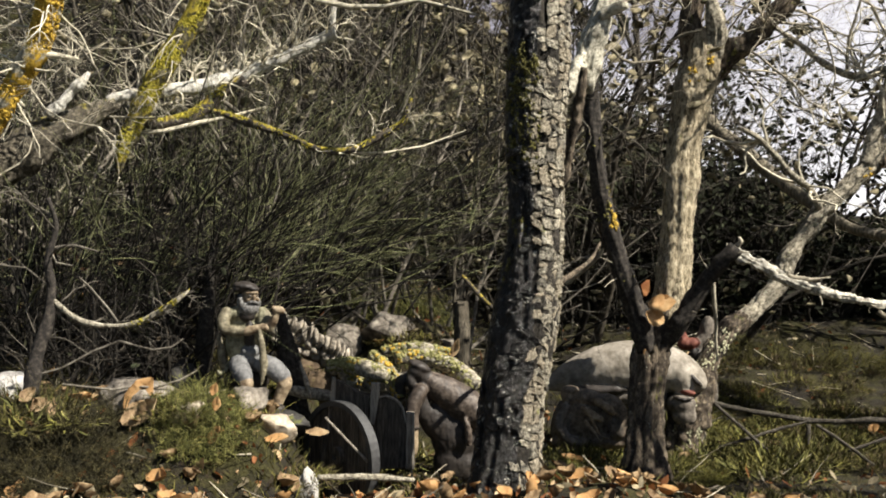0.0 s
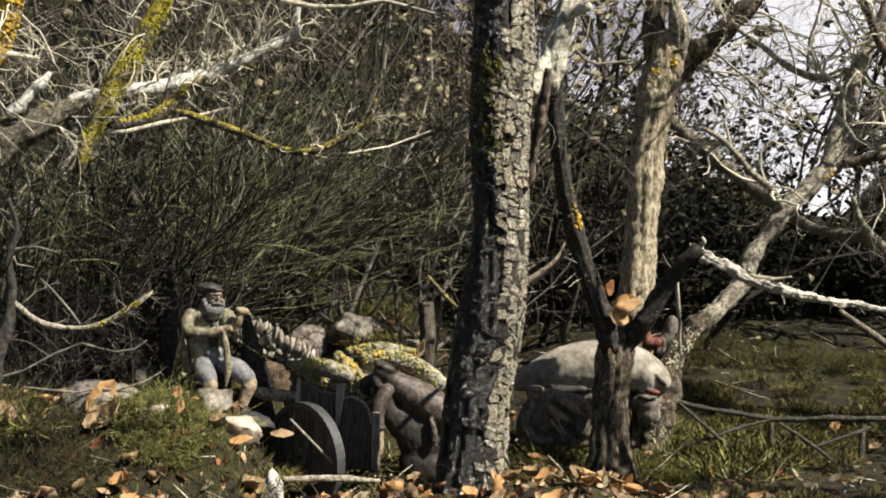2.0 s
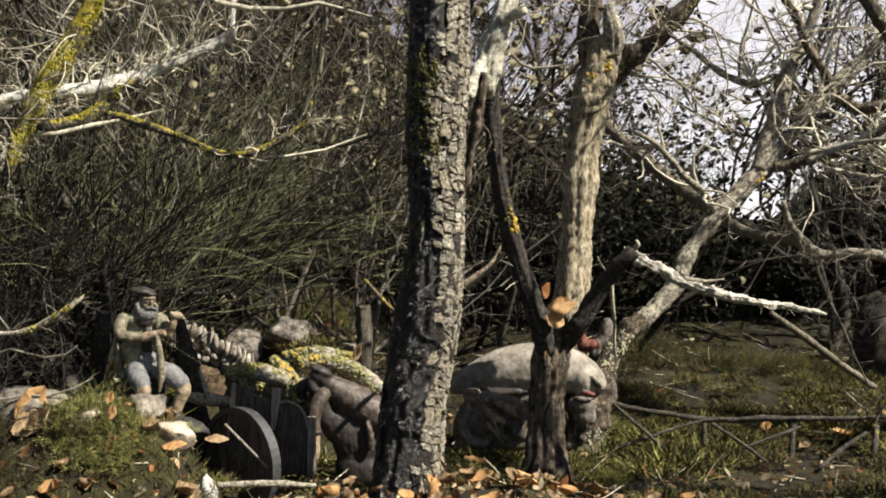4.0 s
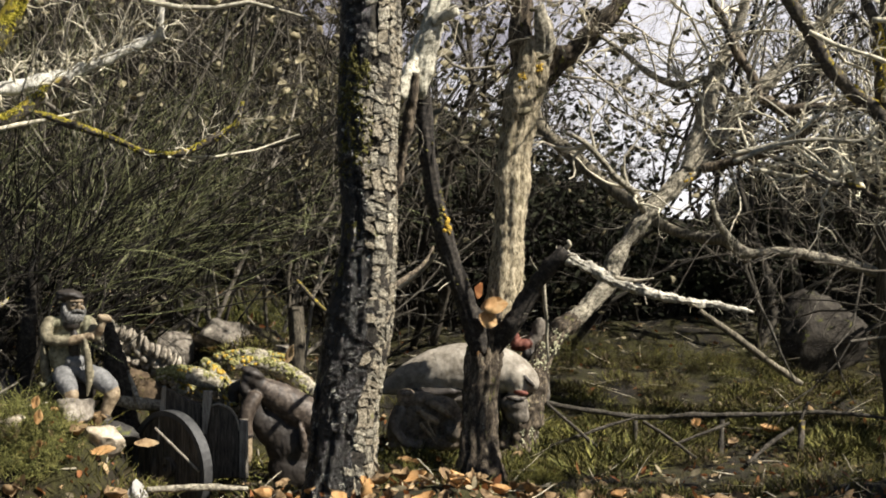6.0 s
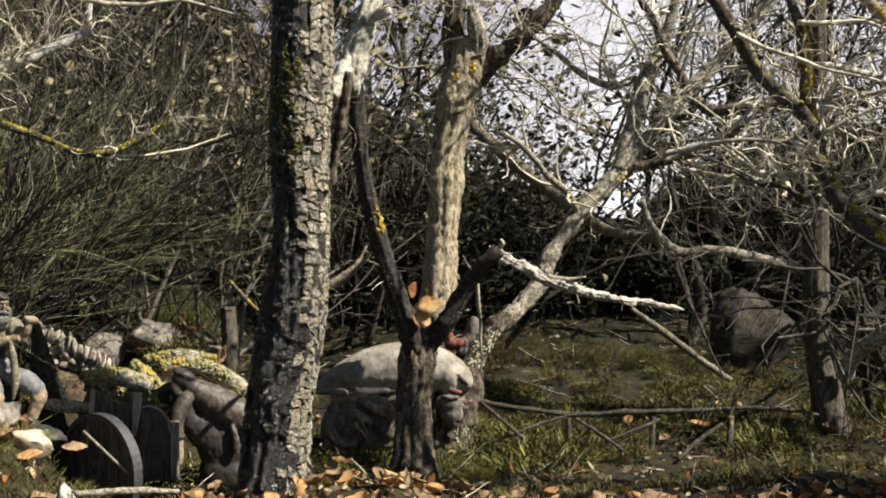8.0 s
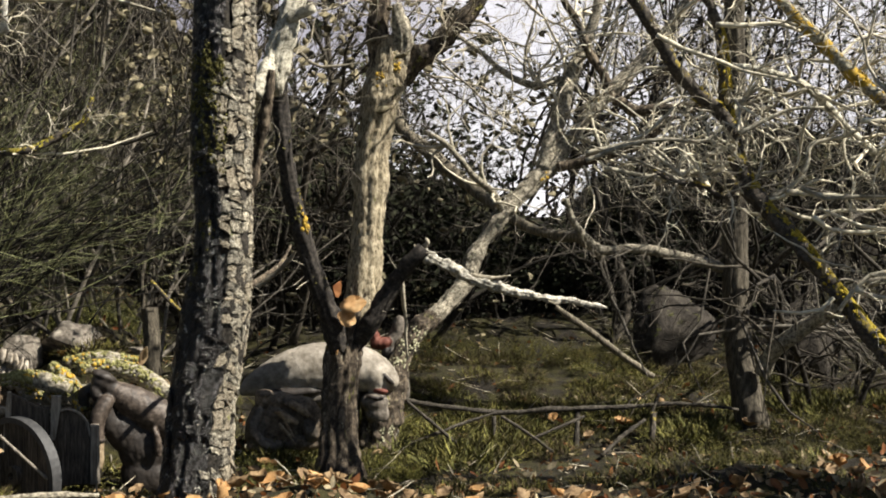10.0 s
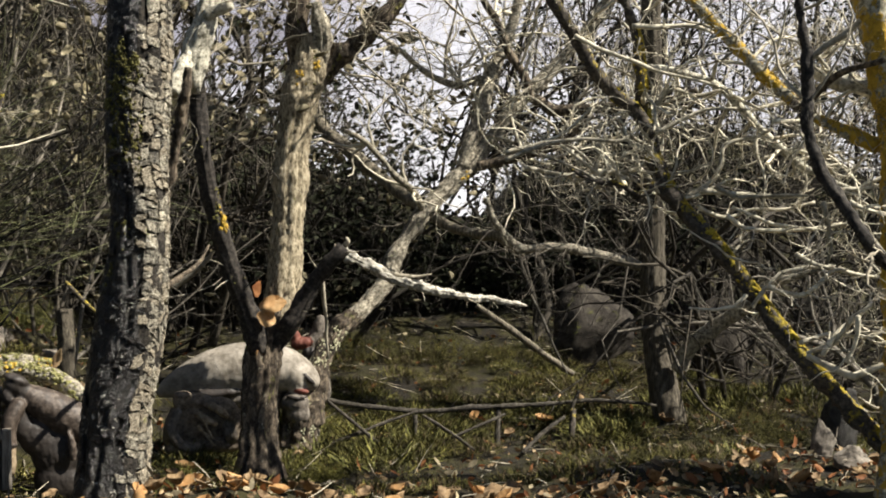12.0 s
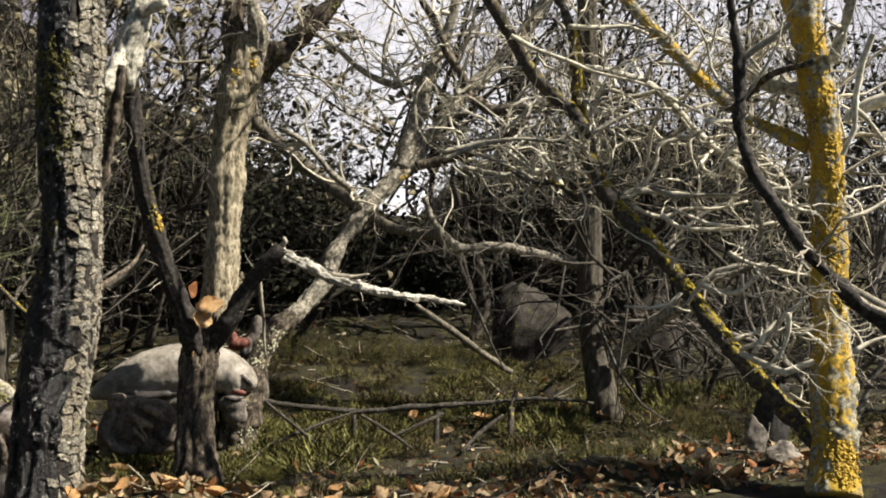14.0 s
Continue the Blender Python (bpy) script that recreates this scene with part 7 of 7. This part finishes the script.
def seated_figurine():
    c = Clay(0.000774)
    vest, skin, grey, beard, dark, sleeve = range(6)
    c.blob(0, 30, 20, 40, 34, 26, dark)
    c.blob(-5, 118, 10, 30, 42, 18, vest).blob(-4, 149, 8, 33, 15, 17, vest).blob(28, 134, 0, 10, 28, 12, vest).blob(-18, 96, 8, 18, 30, 18, vest)
    c.blob(8, 84, -8, 17, 12, 14, grey).blob(6, 112, -8, 9, 26, 10, dark)
    c.blob(-42, 76, 16, 8, 40, 12, sleeve, 6).bar([(-30, 64, 6, 3), (-36, 50, 2, 3), (-44, 44, 0, 3), (-50, 49, 0, 2.5)], vest)
    c.blob(7, 180, 2, 14, 19, 16, skin).blob(14, 179, -15, 3.4, 6, 5, skin).blob(10, 188, -12, 12, 2.6, 4, skin).blob(3, 176, -12, 4, 3, 3, skin).blob(20, 176, -10, 3.6, 3, 3, skin)
    c.blob(6, 182.5, -14, 3, 1.6, 2.6, dark).blob(19, 182.5, -12.5, 2.4, 1.6, 2.6, dark)
    c.blob(5, 160, -6, 17, 13, 13, beard).blob(-9, 171, 2, 7, 14, 12, beard).blob(20, 169, -2, 5.5, 10, 9, beard).bar([(3, 170, -15, 2.4), (12, 172.5, -17, 3), (20, 169, -13, 2.2)], beard)
    c.blob(1, 148, -5, 14, 11, 9, dark)
    c.blob(-2, 199, 3, 22, 8.5, 20, dark, -6).blob(-12, 195, 3, 12, 7, 17, dark, 10).blob(12, 195, -3, 11, 5, 14, dark, -12)
    c.bar([(-34, 152, 5, 10.5), (-40, 136, -3, 10.5), (-35, 125, -13, 9.5), (-14, 122, -20, 8), (2, 123, -23, 7)], sleeve)
    c.bar([(0, 122, -23, 7.5), (14, 125, -26, 6.5), (22, 127, -27, 6)], skin).blob(30, 129, -28, 9, 6.5, 8, skin).bar([(34, 133, -33, 2.6), (36, 126, -34, 2.6)], skin)
    c.bar([(30, 149, 4, 11), (38, 134, -5, 10), (41, 127, -10, 9)], sleeve).bar([(41, 128, -10, 7.5), (47, 139, -17, 7), (53, 151, -21, 6)], skin)
    c.blob(55, 158, -22, 10, 7.5, 8, skin).blob(47, 162, -24, 4.5, 4.5, 6, skin).blob(63, 156, -23, 4, 5, 5, skin)
    c.bar([(23, 122, -32, 3.5), (26, 100, -34, 5), (29, 70, -35, 6.5), (28, 48, -37, 4.5), (25, 30, -39, 2)], sleeve)
    c.blob(2, 70, -6, 26, 11, 16, grey)
    c.bar([(-14, 64, 2, 15), (-11, 56, -20, 17), (-5, 45, -40, 15)], grey).bar([(18, 64, 2, 16), (42, 57, -20, 18), (60, 45, -38, 15.5)], grey)
    c.blob(-1, 33, -47, 13, 13, 11, skin).blob(65, 34, -42, 13.5, 14, 11, skin)
    c.bar([(-1, 28, -47, 11.5), (0, 8, -44, 10), (0, -14, -44, 9)], skin).bar([(65, 28, -42, 12), (58, 10, -40, 10), (52, -6, -42, 9)], skin)
    c.blob(4, -16, -52, 13, 8, 18, dark).blob(50, -10, -52, 15, 8, 16, dark)
    c.stand("seated_figurine", (-0.269, 1.552, 0.082), 9.8, [CLAY_VEST, CLAY_SKIN, CLAY_GREY, CLAY_BEARD, CLAY_DARK, CLAY_SLEEVE], "clay figurine of a bearded man in beret and vest, seated", melt=2.6, rough=0.55, cell=1.3)


def bent_figurine():
    c = Clay(0.000793)
    brown, dark, tan = range(3)
    # stooping over the cart, back turned up
    c.bar([(18, 86, 2, 18), (46, 67, 4, 26), (80, 44, 6, 30), (112, 20, 8, 30)], brown)
    # Dark robe and belly; the dark clay also paints the shade under the back.
    c.blob(4, 42, -4, 20, 36, 18, dark, 20).blob(34, 14, 0, 30, 34, 20, dark, 30).blob(66, -14, 4, 44, 44, 24, dark).blob(66, -60, 4, 40, 40, 22, dark)
    c.blob(-2, 104, -6, 16, 16, 16, dark).blob(2, 114, -5, 22, 8, 18, dark, -24).blob(-12, 86, -12, 9, 15, 10, dark, 10).blob(10, 92, -4, 14, 18, 14, dark)
    c.bar([(4, 72, -20, 13), (-8, 50, -28, 12), (-11, 28, -30, 11), (-10, 14, -30, 11.5)], brown).blob(-10, 10, -30, 13.5, 4, 12.5, dark)
    c.bar([(-10, 8, -30, 9), (-9, -12, -30, 8.5), (-8, -34, -30, 7)], tan)
    c.bar([(-10, 90, 12, 10), (-32, 82, 14, 9), (-30, 58, 14, 8)], dark)
    c.bar([(82, 22, -24, 4), (88, 2, -25, 5), (90, -22, -24, 5)], brown)
    c.stand("stooping_figurine", (-0.0349, 1.5863, 0.0319), 1, [CLAY_BROWN, CLAY_DARK, CLAY_SKIN], "brown clay figurine stooping over the cart's load", rough=0.8, cell=1.8)


def ox_figurine():
    c = Clay(0.000942)
    cream, grey, red, dark = range(4)
    c.bar([(-128, 14, 0, 9), (-112, 22, 0, 17), (-90, 30, 0, 26), (-56, 40, 0, 36), (-20, 47, 0, 43), (20, 51, 0, 45), (60, 51, 0, 42), (92, 46, -4, 36), (116, 36, -10, 26), (132, 27, -16, 15)], cream)
    c.blob(104, 36, -26, 24, 28, 18, cream, 16).blob(-6, 4, 0, 84, 26, 36, grey).blob(-40, 14, -34, 52, 10, 12, dark, 4)
    c.bar([(118, 44, -38, 2.4), (127, 34, -40, 2.6), (136, 26, -34, 2.4)], dark)
    c.blob(112, 15, -34, 14, 5, 9, red, -12).blob(102, -6, -30, 25, 18, 20, grey).blob(108, -26, -30, 22, 20, 18, grey)
    c.bar([(88, 8, -44, 2), (104, 4, -50, 2.2), (122, 6, -46, 2)], dark)
    for x, y in ((-80, -12), (-50, 14), (60, -12), (90, 14)):
        c.bar([(x, 10, y, 17), (x + 3, -30, y, 12), (x, -92, y, 11)], grey)
    c.stand("ox_figurine", (0.2977, 1.8864, 0.0268), -8.5, [CLAY_CREAM, CLAY_DULL, CLAY_RED, CLAY_DARK], "cream clay ox figurine standing with lowered grey muzzle", rough=0.6, cell=1.9)


def crouching_figurine():
    c = Clay(0.000892)
    dark, grey, brown = range(3)
    c.blob(-56, -8, 2, 18, 40, 18, grey, -10).blob(-44, 40, -6, 14, 16, 13, dark).blob(-41, 50, -6, 15, 8, 14, dark)
    c.blob(-6, 0, 8, 50, 40, 18, dark).blob(-18, 38, 6, 34, 14, 18, dark, -4).blob(-30, 10, 8, 28, 30, 18, dark)
    c.bar([(-50, 20, -16, 9), (-60, -8, -22, 9), (-46, -30, -24, 8), (-26, -40, -26, 6)], grey)
    c.bar([(0, 36, -8, 11), (34, 30, -12, 12), (50, 4, -14, 11), (46, -24, -14, 10)], dark)
    c.bar([(8, 32, -22, 6.5), (22, 24, -26, 6), (34, 14, -27, 5)], brown).bar([(-16, 20, -22, 6), (4, 8, -26, 5.5), (14, 2, -27, 5)], brown)
    c.blob(42, -14, -12, 16, 22, 16, grey).blob(30, -40, 0, 40, 14, 18, dark).blob(-40, -44, 0, 34, 12, 20, dark)
    c.bar([(-15, 0, -28, 2), (0, -18, -30, 2), (12, -36, -30, 1.8)], brown).bar([(-12, 22, -28, 1.8), (10, -22, -31, 1.8), (26, -30, -31, 1.6)], brown)
    c.stand("crouching_figurine", (0.2374, 1.7854, 0.0087), -6.5, [CLAY_EARTH_DARK, CLAY_DULL, CLAY_SKIN], "dark clay figurine crouching at work beside the ox", rough=0.8, cell=1.7)


def scarf_figurine():
    c = Clay(0.00099)
    grey, red, dark = range(3)
    c.bar([(14, -60, 0, 24), (10, -20, 0, 22), (8, 16, 0, 18), (14, 44, 0, 14), (18, 62, 0, 10)], grey)
    c.blob(18, 64, 0, 12, 18, 12, grey, -12).blob(-14, 34, -14, 20, 11, 12, red, 8).blob(-26, 44, -10, 10, 12, 10, red)
    c.blob(-2, 14, -18, 12, 12, 8, dark).blob(26, 10, -14, 14, 36, 10, grey, -30)
    c.stand("draped_figurine", (0.445, 1.99, 0.068), -12, [CLAY_DULL, CLAY_RED, CLAY_DARK], "grey draped clay figurine with a faded red scarf")


CLAY_DULL = surface("dull_grey_painted_clay", [(0.05, 0.042, 0.033), (0.112, 0.096, 0.078), (0.19, 0.166, 0.138)], 60, 0.75, 0.4, 260, 0.001)

seated_figurine()
bent_figurine()
ox_figurine()
crouching_figurine()
scarf_figurine()


# ---- cart ----
def prism(poly, y0, y1):
    """A board: a polygon across (x, z) with a thickness, its front edges eased."""
    n = len(poly)
    cx, cz = np.mean(poly, axis=0)
    ease = [(x + (cx - x) * 0.03, z + (cz - z) * 0.03) for x, z in poly]
    v = [(x, y0, z) for x, z in ease] + [(x, y0 + (y1 - y0) * 0.25, z) for x, z in poly] + [(x, y1, z) for x, z in poly]
    f = [list(range(n))[::-1], list(range(2 * n, 3 * n))]
    f = [[i for i in range(n)], [i for i in reversed(range(2 * n, 3 * n))]]
    for k in (0, n):
        f += [[k + i, k + n + i, k + n + (i + 1) % n, k + (i + 1) % n] for i in range(n)]
    return v, f


def ring_mesh(r, w, t, n=48):
    v, f = [], []
    for i in range(n):
        a = 2 * math.pi * i / n
        for rr, y in ((r, -w), (r, w), (r - t, w), (r - t, -w)):
            v.append((rr * math.cos(a), y, rr * math.sin(a)))
    for i in range(n):
        for j in range(4):
            a, b = i * 4 + j, i * 4 + (j + 1) % 4
            c, d = (b + 4) % (4 * n), (a + 4) % (4 * n)
            f.append([a, b, c, d])
    return v, f


def make_cart():
    u = 0.000783
    place = (-0.111, 1.539, 0.018)
    cart = thing("cart", place, "small dark wooden cart with curved side boards and an iron-tyred wheel", "cart")
    cart.rotation_euler = (0, 0, radians(4))

    def bit(name, poly, y0, y1, mat, label=""):
        v, f = prism([(x * u, z * u) for x, z in poly], y0 * u, y1 * u)
        part(name, v, f, mat, cart, label, None, False)

    bit("side_board", [(-72, -40), (-70, 0), (-56, 72), (-49, 121), (-30, 113), (-10, 98), (14, 92), (14, -40)], -6, 6, BOARD)
    bit("side_board", [(26, -40), (26, 84), (44, 87), (62, 78), (72, 64), (77, 40), (78, -40)], -4, 8, BOARD)
    bit("side_board", [(-60, -40), (-58, 60), (10, 50), (90, 44), (92, -40)], 90, 100, BOARD)
    bit("post", [(-57, 60), (-50, 124), (-44, 124), (-46, 40), (-60, 20)], -12, -6, BOARD_PALE, "paler upright post")
    bit("post", [(14, 40), (17, 113), (33, 113), (32, 96), (22, 40)], -14, -4, BOARD_PALE, "paler upright post")
    bit("post", [(76, -40), (78, 60), (92, 60), (92, -40)], -10, 4, BOARD_PALE, "paler upright post")
    bit("floor_board", [(-66, -10), (-66, 0), (90, 0), (90, -10)], 6, 92, BOARD)
    top = []
    for x, z in ((26, 86), (44, 89), (62, 80), (72, 66), (77, 42)):
        top.append((x * u, -6 * u, z * u, 2.2 * u))
    v, f, _ = log_mesh(top, 0.004, 10, 0.05)
    part("edge_strip", v, f, BOARD_PALE, cart, "pale worn top edge")
    rod = [(-60 * u, -84 * u, 68 * u, 2.4 * u), (-28 * u, -86 * u, 34 * u, 2.4 * u), (10 * u, -88 * u, -6 * u, 2.4 * u)]
    v, f, _ = log_mesh(rod, 0.006, 10, 0.05)
    part("rod", v, f, BOARD_PALE, cart, "thin pale stay rod")
    wheel = new("wheel")
    wheel.parent = cart
    wheel.location, wheel.rotation_euler = (-36 * u, -30 * u, -8 * u), (0, 0, radians(-50))
    v, f = ring_mesh(94 * u, 9 * u, 9 * u)
    part("tyre", v, f, IRON, wheel, "dull grey iron tyre", None, False)
    v, f = ring_mesh(16 * u, 14 * u, 10 * u, 20)
    part("hub", v, f, BOARD, wheel, "", None, False)
    for k in range(5):
        x0, x1 = -86 + 34.4 * k + 0.8, -86 + 34.4 * (k + 1) - 0.8
        rim = [(x0 + (x1 - x0) * i / 5, math.sqrt(max(0.0, 87.5 ** 2 - (x0 + (x1 - x0) * i / 5) ** 2))) for i in range(6)]
        v, f = prism([(x * u, -z * u) for x, z in rim] + [(x * u, z * u) for x, z in reversed(rim)], -3 * u, 4 * u)
        part("plank", v, f, BOARD, wheel, "", None, False)


BOARD_PALE = surface("pale_weathered_board", [(0.1, 0.085, 0.065), (0.2, 0.175, 0.14), (0.32, 0.285, 0.23)], 60, 0.8, 0.6, 260, 0.001, (3, 3, 0.3))
make_cart()


MOSS_LOG = surface("grey_green_moss", [(0.08, 0.08, 0.02), (0.2, 0.19, 0.07), (0.36, 0.34, 0.17)], 160, 0.95, 0.8, 700, 0.002)


def lichen_log(path, seed, label, n):
    rng = np.random.default_rng(seed)
    log = thing("log", path[0][:3], label, "log", "logs on the cart")
    _, q = limb("wood", log, path, BARK_GREY_PALE, "", sides=18, rough=0.22, grain=0.08, seed=seed)
    a, b = Soup(), Soup()
    crust(a, q, n // 2, 0.004, rng, 0, 1, 0.9, 0, (0, -0.4, 0))
    crust(b, q, n * 2, 0.0042, rng, 0, 1, 0.8, 0, (0, -0.5, 0))
    a.make("lichen", [LICHEN], log, "yellow lichen")
    b.make("moss", [MOSS_LOG], log, "yellow-green moss")


lichen_log([(-0.1654, 1.6104, 0.1176, 0.0072), (-0.1381, 1.6104, 0.1192, 0.0104), (-0.1086, 1.6003, 0.1159, 0.012), (-0.0761, 1.5897, 0.1048, 0.0103)], 601, "short log crusted with yellow and green lichen", 130)
lichen_log([(-0.1041, 1.631, 0.1309, 0.0073), (-0.0873, 1.6204, 0.1185, 0.0105), (-0.0723, 1.6095, 0.0984, 0.0112), (-0.0607, 1.5982, 0.0729, 0.0096)], 602, "short log crusted with pale lichen", 90)
lichen_log([(-0.0708, 1.6905, 0.1174, 0.0084), (-0.0288, 1.7005, 0.1177, 0.0119), (0.0177, 1.6897, 0.1023, 0.0126), (0.057, 1.6783, 0.072, 0.0109)], 603, "lichen-crusted log lying across the load", 150)
lichen_log([(-0.094, 1.7307, 0.1221, 0.006), (-0.0423, 1.731, 0.129, 0.0078), (0.0095, 1.7306, 0.1186, 0.0078)], 604, "thin log crusted with lichen", 80)
lichen_log([(-0.14, 1.63, 0.098, 0.012), (-0.09, 1.64, 0.09, 0.014), (-0.03, 1.66, 0.085, 0.014), (0.03, 1.67, 0.07, 0.012)], 605, "mossy log in the middle of the load", 80)
lichen_log([(-0.12, 1.66, 0.062, 0.0153), (-0.012, 1.692, 0.05, 0.0171), (0.064, 1.688, 0.036, 0.0153)], 606, "mossy log at the bottom of the load", 20)


def leaf_on_load():
    v, f = leaf_mesh(0.03, 0.012, 0.3, np.random.default_rng(9))
    ob = part("dry_leaf", v, f, LEAF_DEAD)
    ob.location, ob.rotation_euler = (0.014, 1.703, 0.117), (radians(80), radians(-70), 0)
    tagged(ob, "dry brown leaf standing on the logs", "leaf")


leaf_on_load()


# ---- wall, post ----
def cobble_wall():
    wall = thing("stone_wall", (-0.212, 1.818, 0.094), "low curved wall capped with upright rough stones", "wall")
    rng = np.random.default_rng(71)
    for rise, step, tall in ((0.006, 0.0088, 0.026), (-0.014, 0.011, 0.016), (-0.026, 0.013, 0.013)):
        line = spline([(-0.275, 1.824, 0.156, 0.01), (-0.2577, 1.8222, 0.1524, 0.01), (-0.2304, 1.8217, 0.1406, 0.01), (-0.2027, 1.816, 0.1267, 0.01), (-0.1746, 1.8053, 0.1118, 0.01), (-0.1535, 1.7896, 0.096, 0.01)], step)
        for i, (x, y, z, _) in enumerate(line):
            v, f = rock_shape(700 + i + int(1000 * step), (step * rng.uniform(0.95, 1.25), 0.026, tall * rng.uniform(0.85, 1.25)), 3, 9)
            under(part("stone", turned(v, Matrix.Translation((x + rng.normal() * 0.001, y + rng.normal() * 0.0015, z + rise + rng.normal() * 0.0015)) @ pose(0, 0, 0, rng.normal() * 5, 14 + rng.normal() * 8, rng.normal() * 12)), f, STONE_WALL), wall)
    v, f = rock_shape(760, (0.16, 0.05, 0.075), 4)
    under(part("bank", turned(v, Matrix.Translation((-0.2, 1.818, 0.06)) @ pose(0, 0, 0, 0, 24, 0)), f, EARTH, None, "brown earth bank"), wall)


STONE_WALL = surface("brownish_grey_stone", [(0.1, 0.085, 0.065), (0.27, 0.235, 0.185), (0.42, 0.375, 0.305)], 50, 0.92, 0.8, 220, 0.002)
EARTH = surface("brown_earthy_stone", [(0.05, 0.035, 0.022), (0.1, 0.07, 0.042), (0.16, 0.115, 0.07)], 50, 0.95, 0.8, 220, 0.002)
cobble_wall()


def grey_post():
    post = thing("post", (0.032, 1.933, 0.104), "grey weathered wooden post with a thin sapling stem", "post")
    limb("wood", post, [(0.0335, 1.915, 0.02, 0.0146), (0.0325, 1.9202, 0.1056, 0.0144), (0.0317, 1.9318, 0.1399, 0.0139), (0.0309, 1.9431, 0.176, 0.0132), (0.0309, 1.9431, 0.178, 0.011)], BARK_DIM_PALE, "", sides=18, rough=0.08, seed=91, ribs=0.1)
    limb("stem", post, [(0.0212, 1.9374, 0.1538, 0.0039), (0.0193, 1.9442, 0.1919, 0.0039), (0.0184, 1.9459, 0.2266, 0.0029), (0.0273, 1.9683, 0.2779, 0.0039), (0.0375, 1.9906, 0.3264, 0.0039), (0.031, 2.0235, 0.3859, 0.003)], BARK_DIM_PALE, "", sides=10, seed=92)
    limb("branch", post, [(0.033, 1.935, 0.224, 0.0029), (0.049, 1.913, 0.206, 0.0038), (0.067, 1.891, 0.187, 0.0038), (0.082, 1.869, 0.175, 0.0028)], BARK_MOSSY, "", sides=10, seed=93)


grey_post()


# Dark stump-shaped solid, added in place of a shadow beside the figure.
def stump():
    ob = thing("stump", (-0.212, 1.6076, 0.045), "dark brown pointed tree stump beside the seated figure", "stump")
    limb("wood", ob, [(-0.208, 1.606, 0.03, 0.026), (-0.212, 1.6076, 0.0599, 0.0209), (-0.2168, 1.6099, 0.108, 0.0169), (-0.2233, 1.6122, 0.1561, 0.012), (-0.2297, 1.6139, 0.1914, 0.0072)], BARK_UNDER, "", sides=26, rough=0.2, grain=0.1, seed=95, ribs=0.2)


stump()


def sapling():
    ob = thing("sapling", (-0.3645, 1.707, 0.067), "thin dark sapling trunk under the broom", "tree")
    _, q = limb("trunk", ob, [(-0.3645, 1.707, 0.04, 0.016), (-0.3633, 1.7081, 0.0669, 0.0145), (-0.3598, 1.7109, 0.1265, 0.0128), (-0.3564, 1.7133, 0.1776, 0.0111), (-0.3554, 1.7361, 0.2358, 0.0078), (-0.3525, 1.7589, 0.2954, 0.0052)], BARK_UNDER, "", sides=22, rough=0.2, grain=0.1, seed=96, ribs=0.15)
    tw = Soup()
    twigs_on(tw, q, 8, 0.16, 0.002, np.random.default_rng(97), 2, (0, 0, 0.5), 0.6)
    tw.make("branchwork", [TWIG_DARK], ob)


sapling()
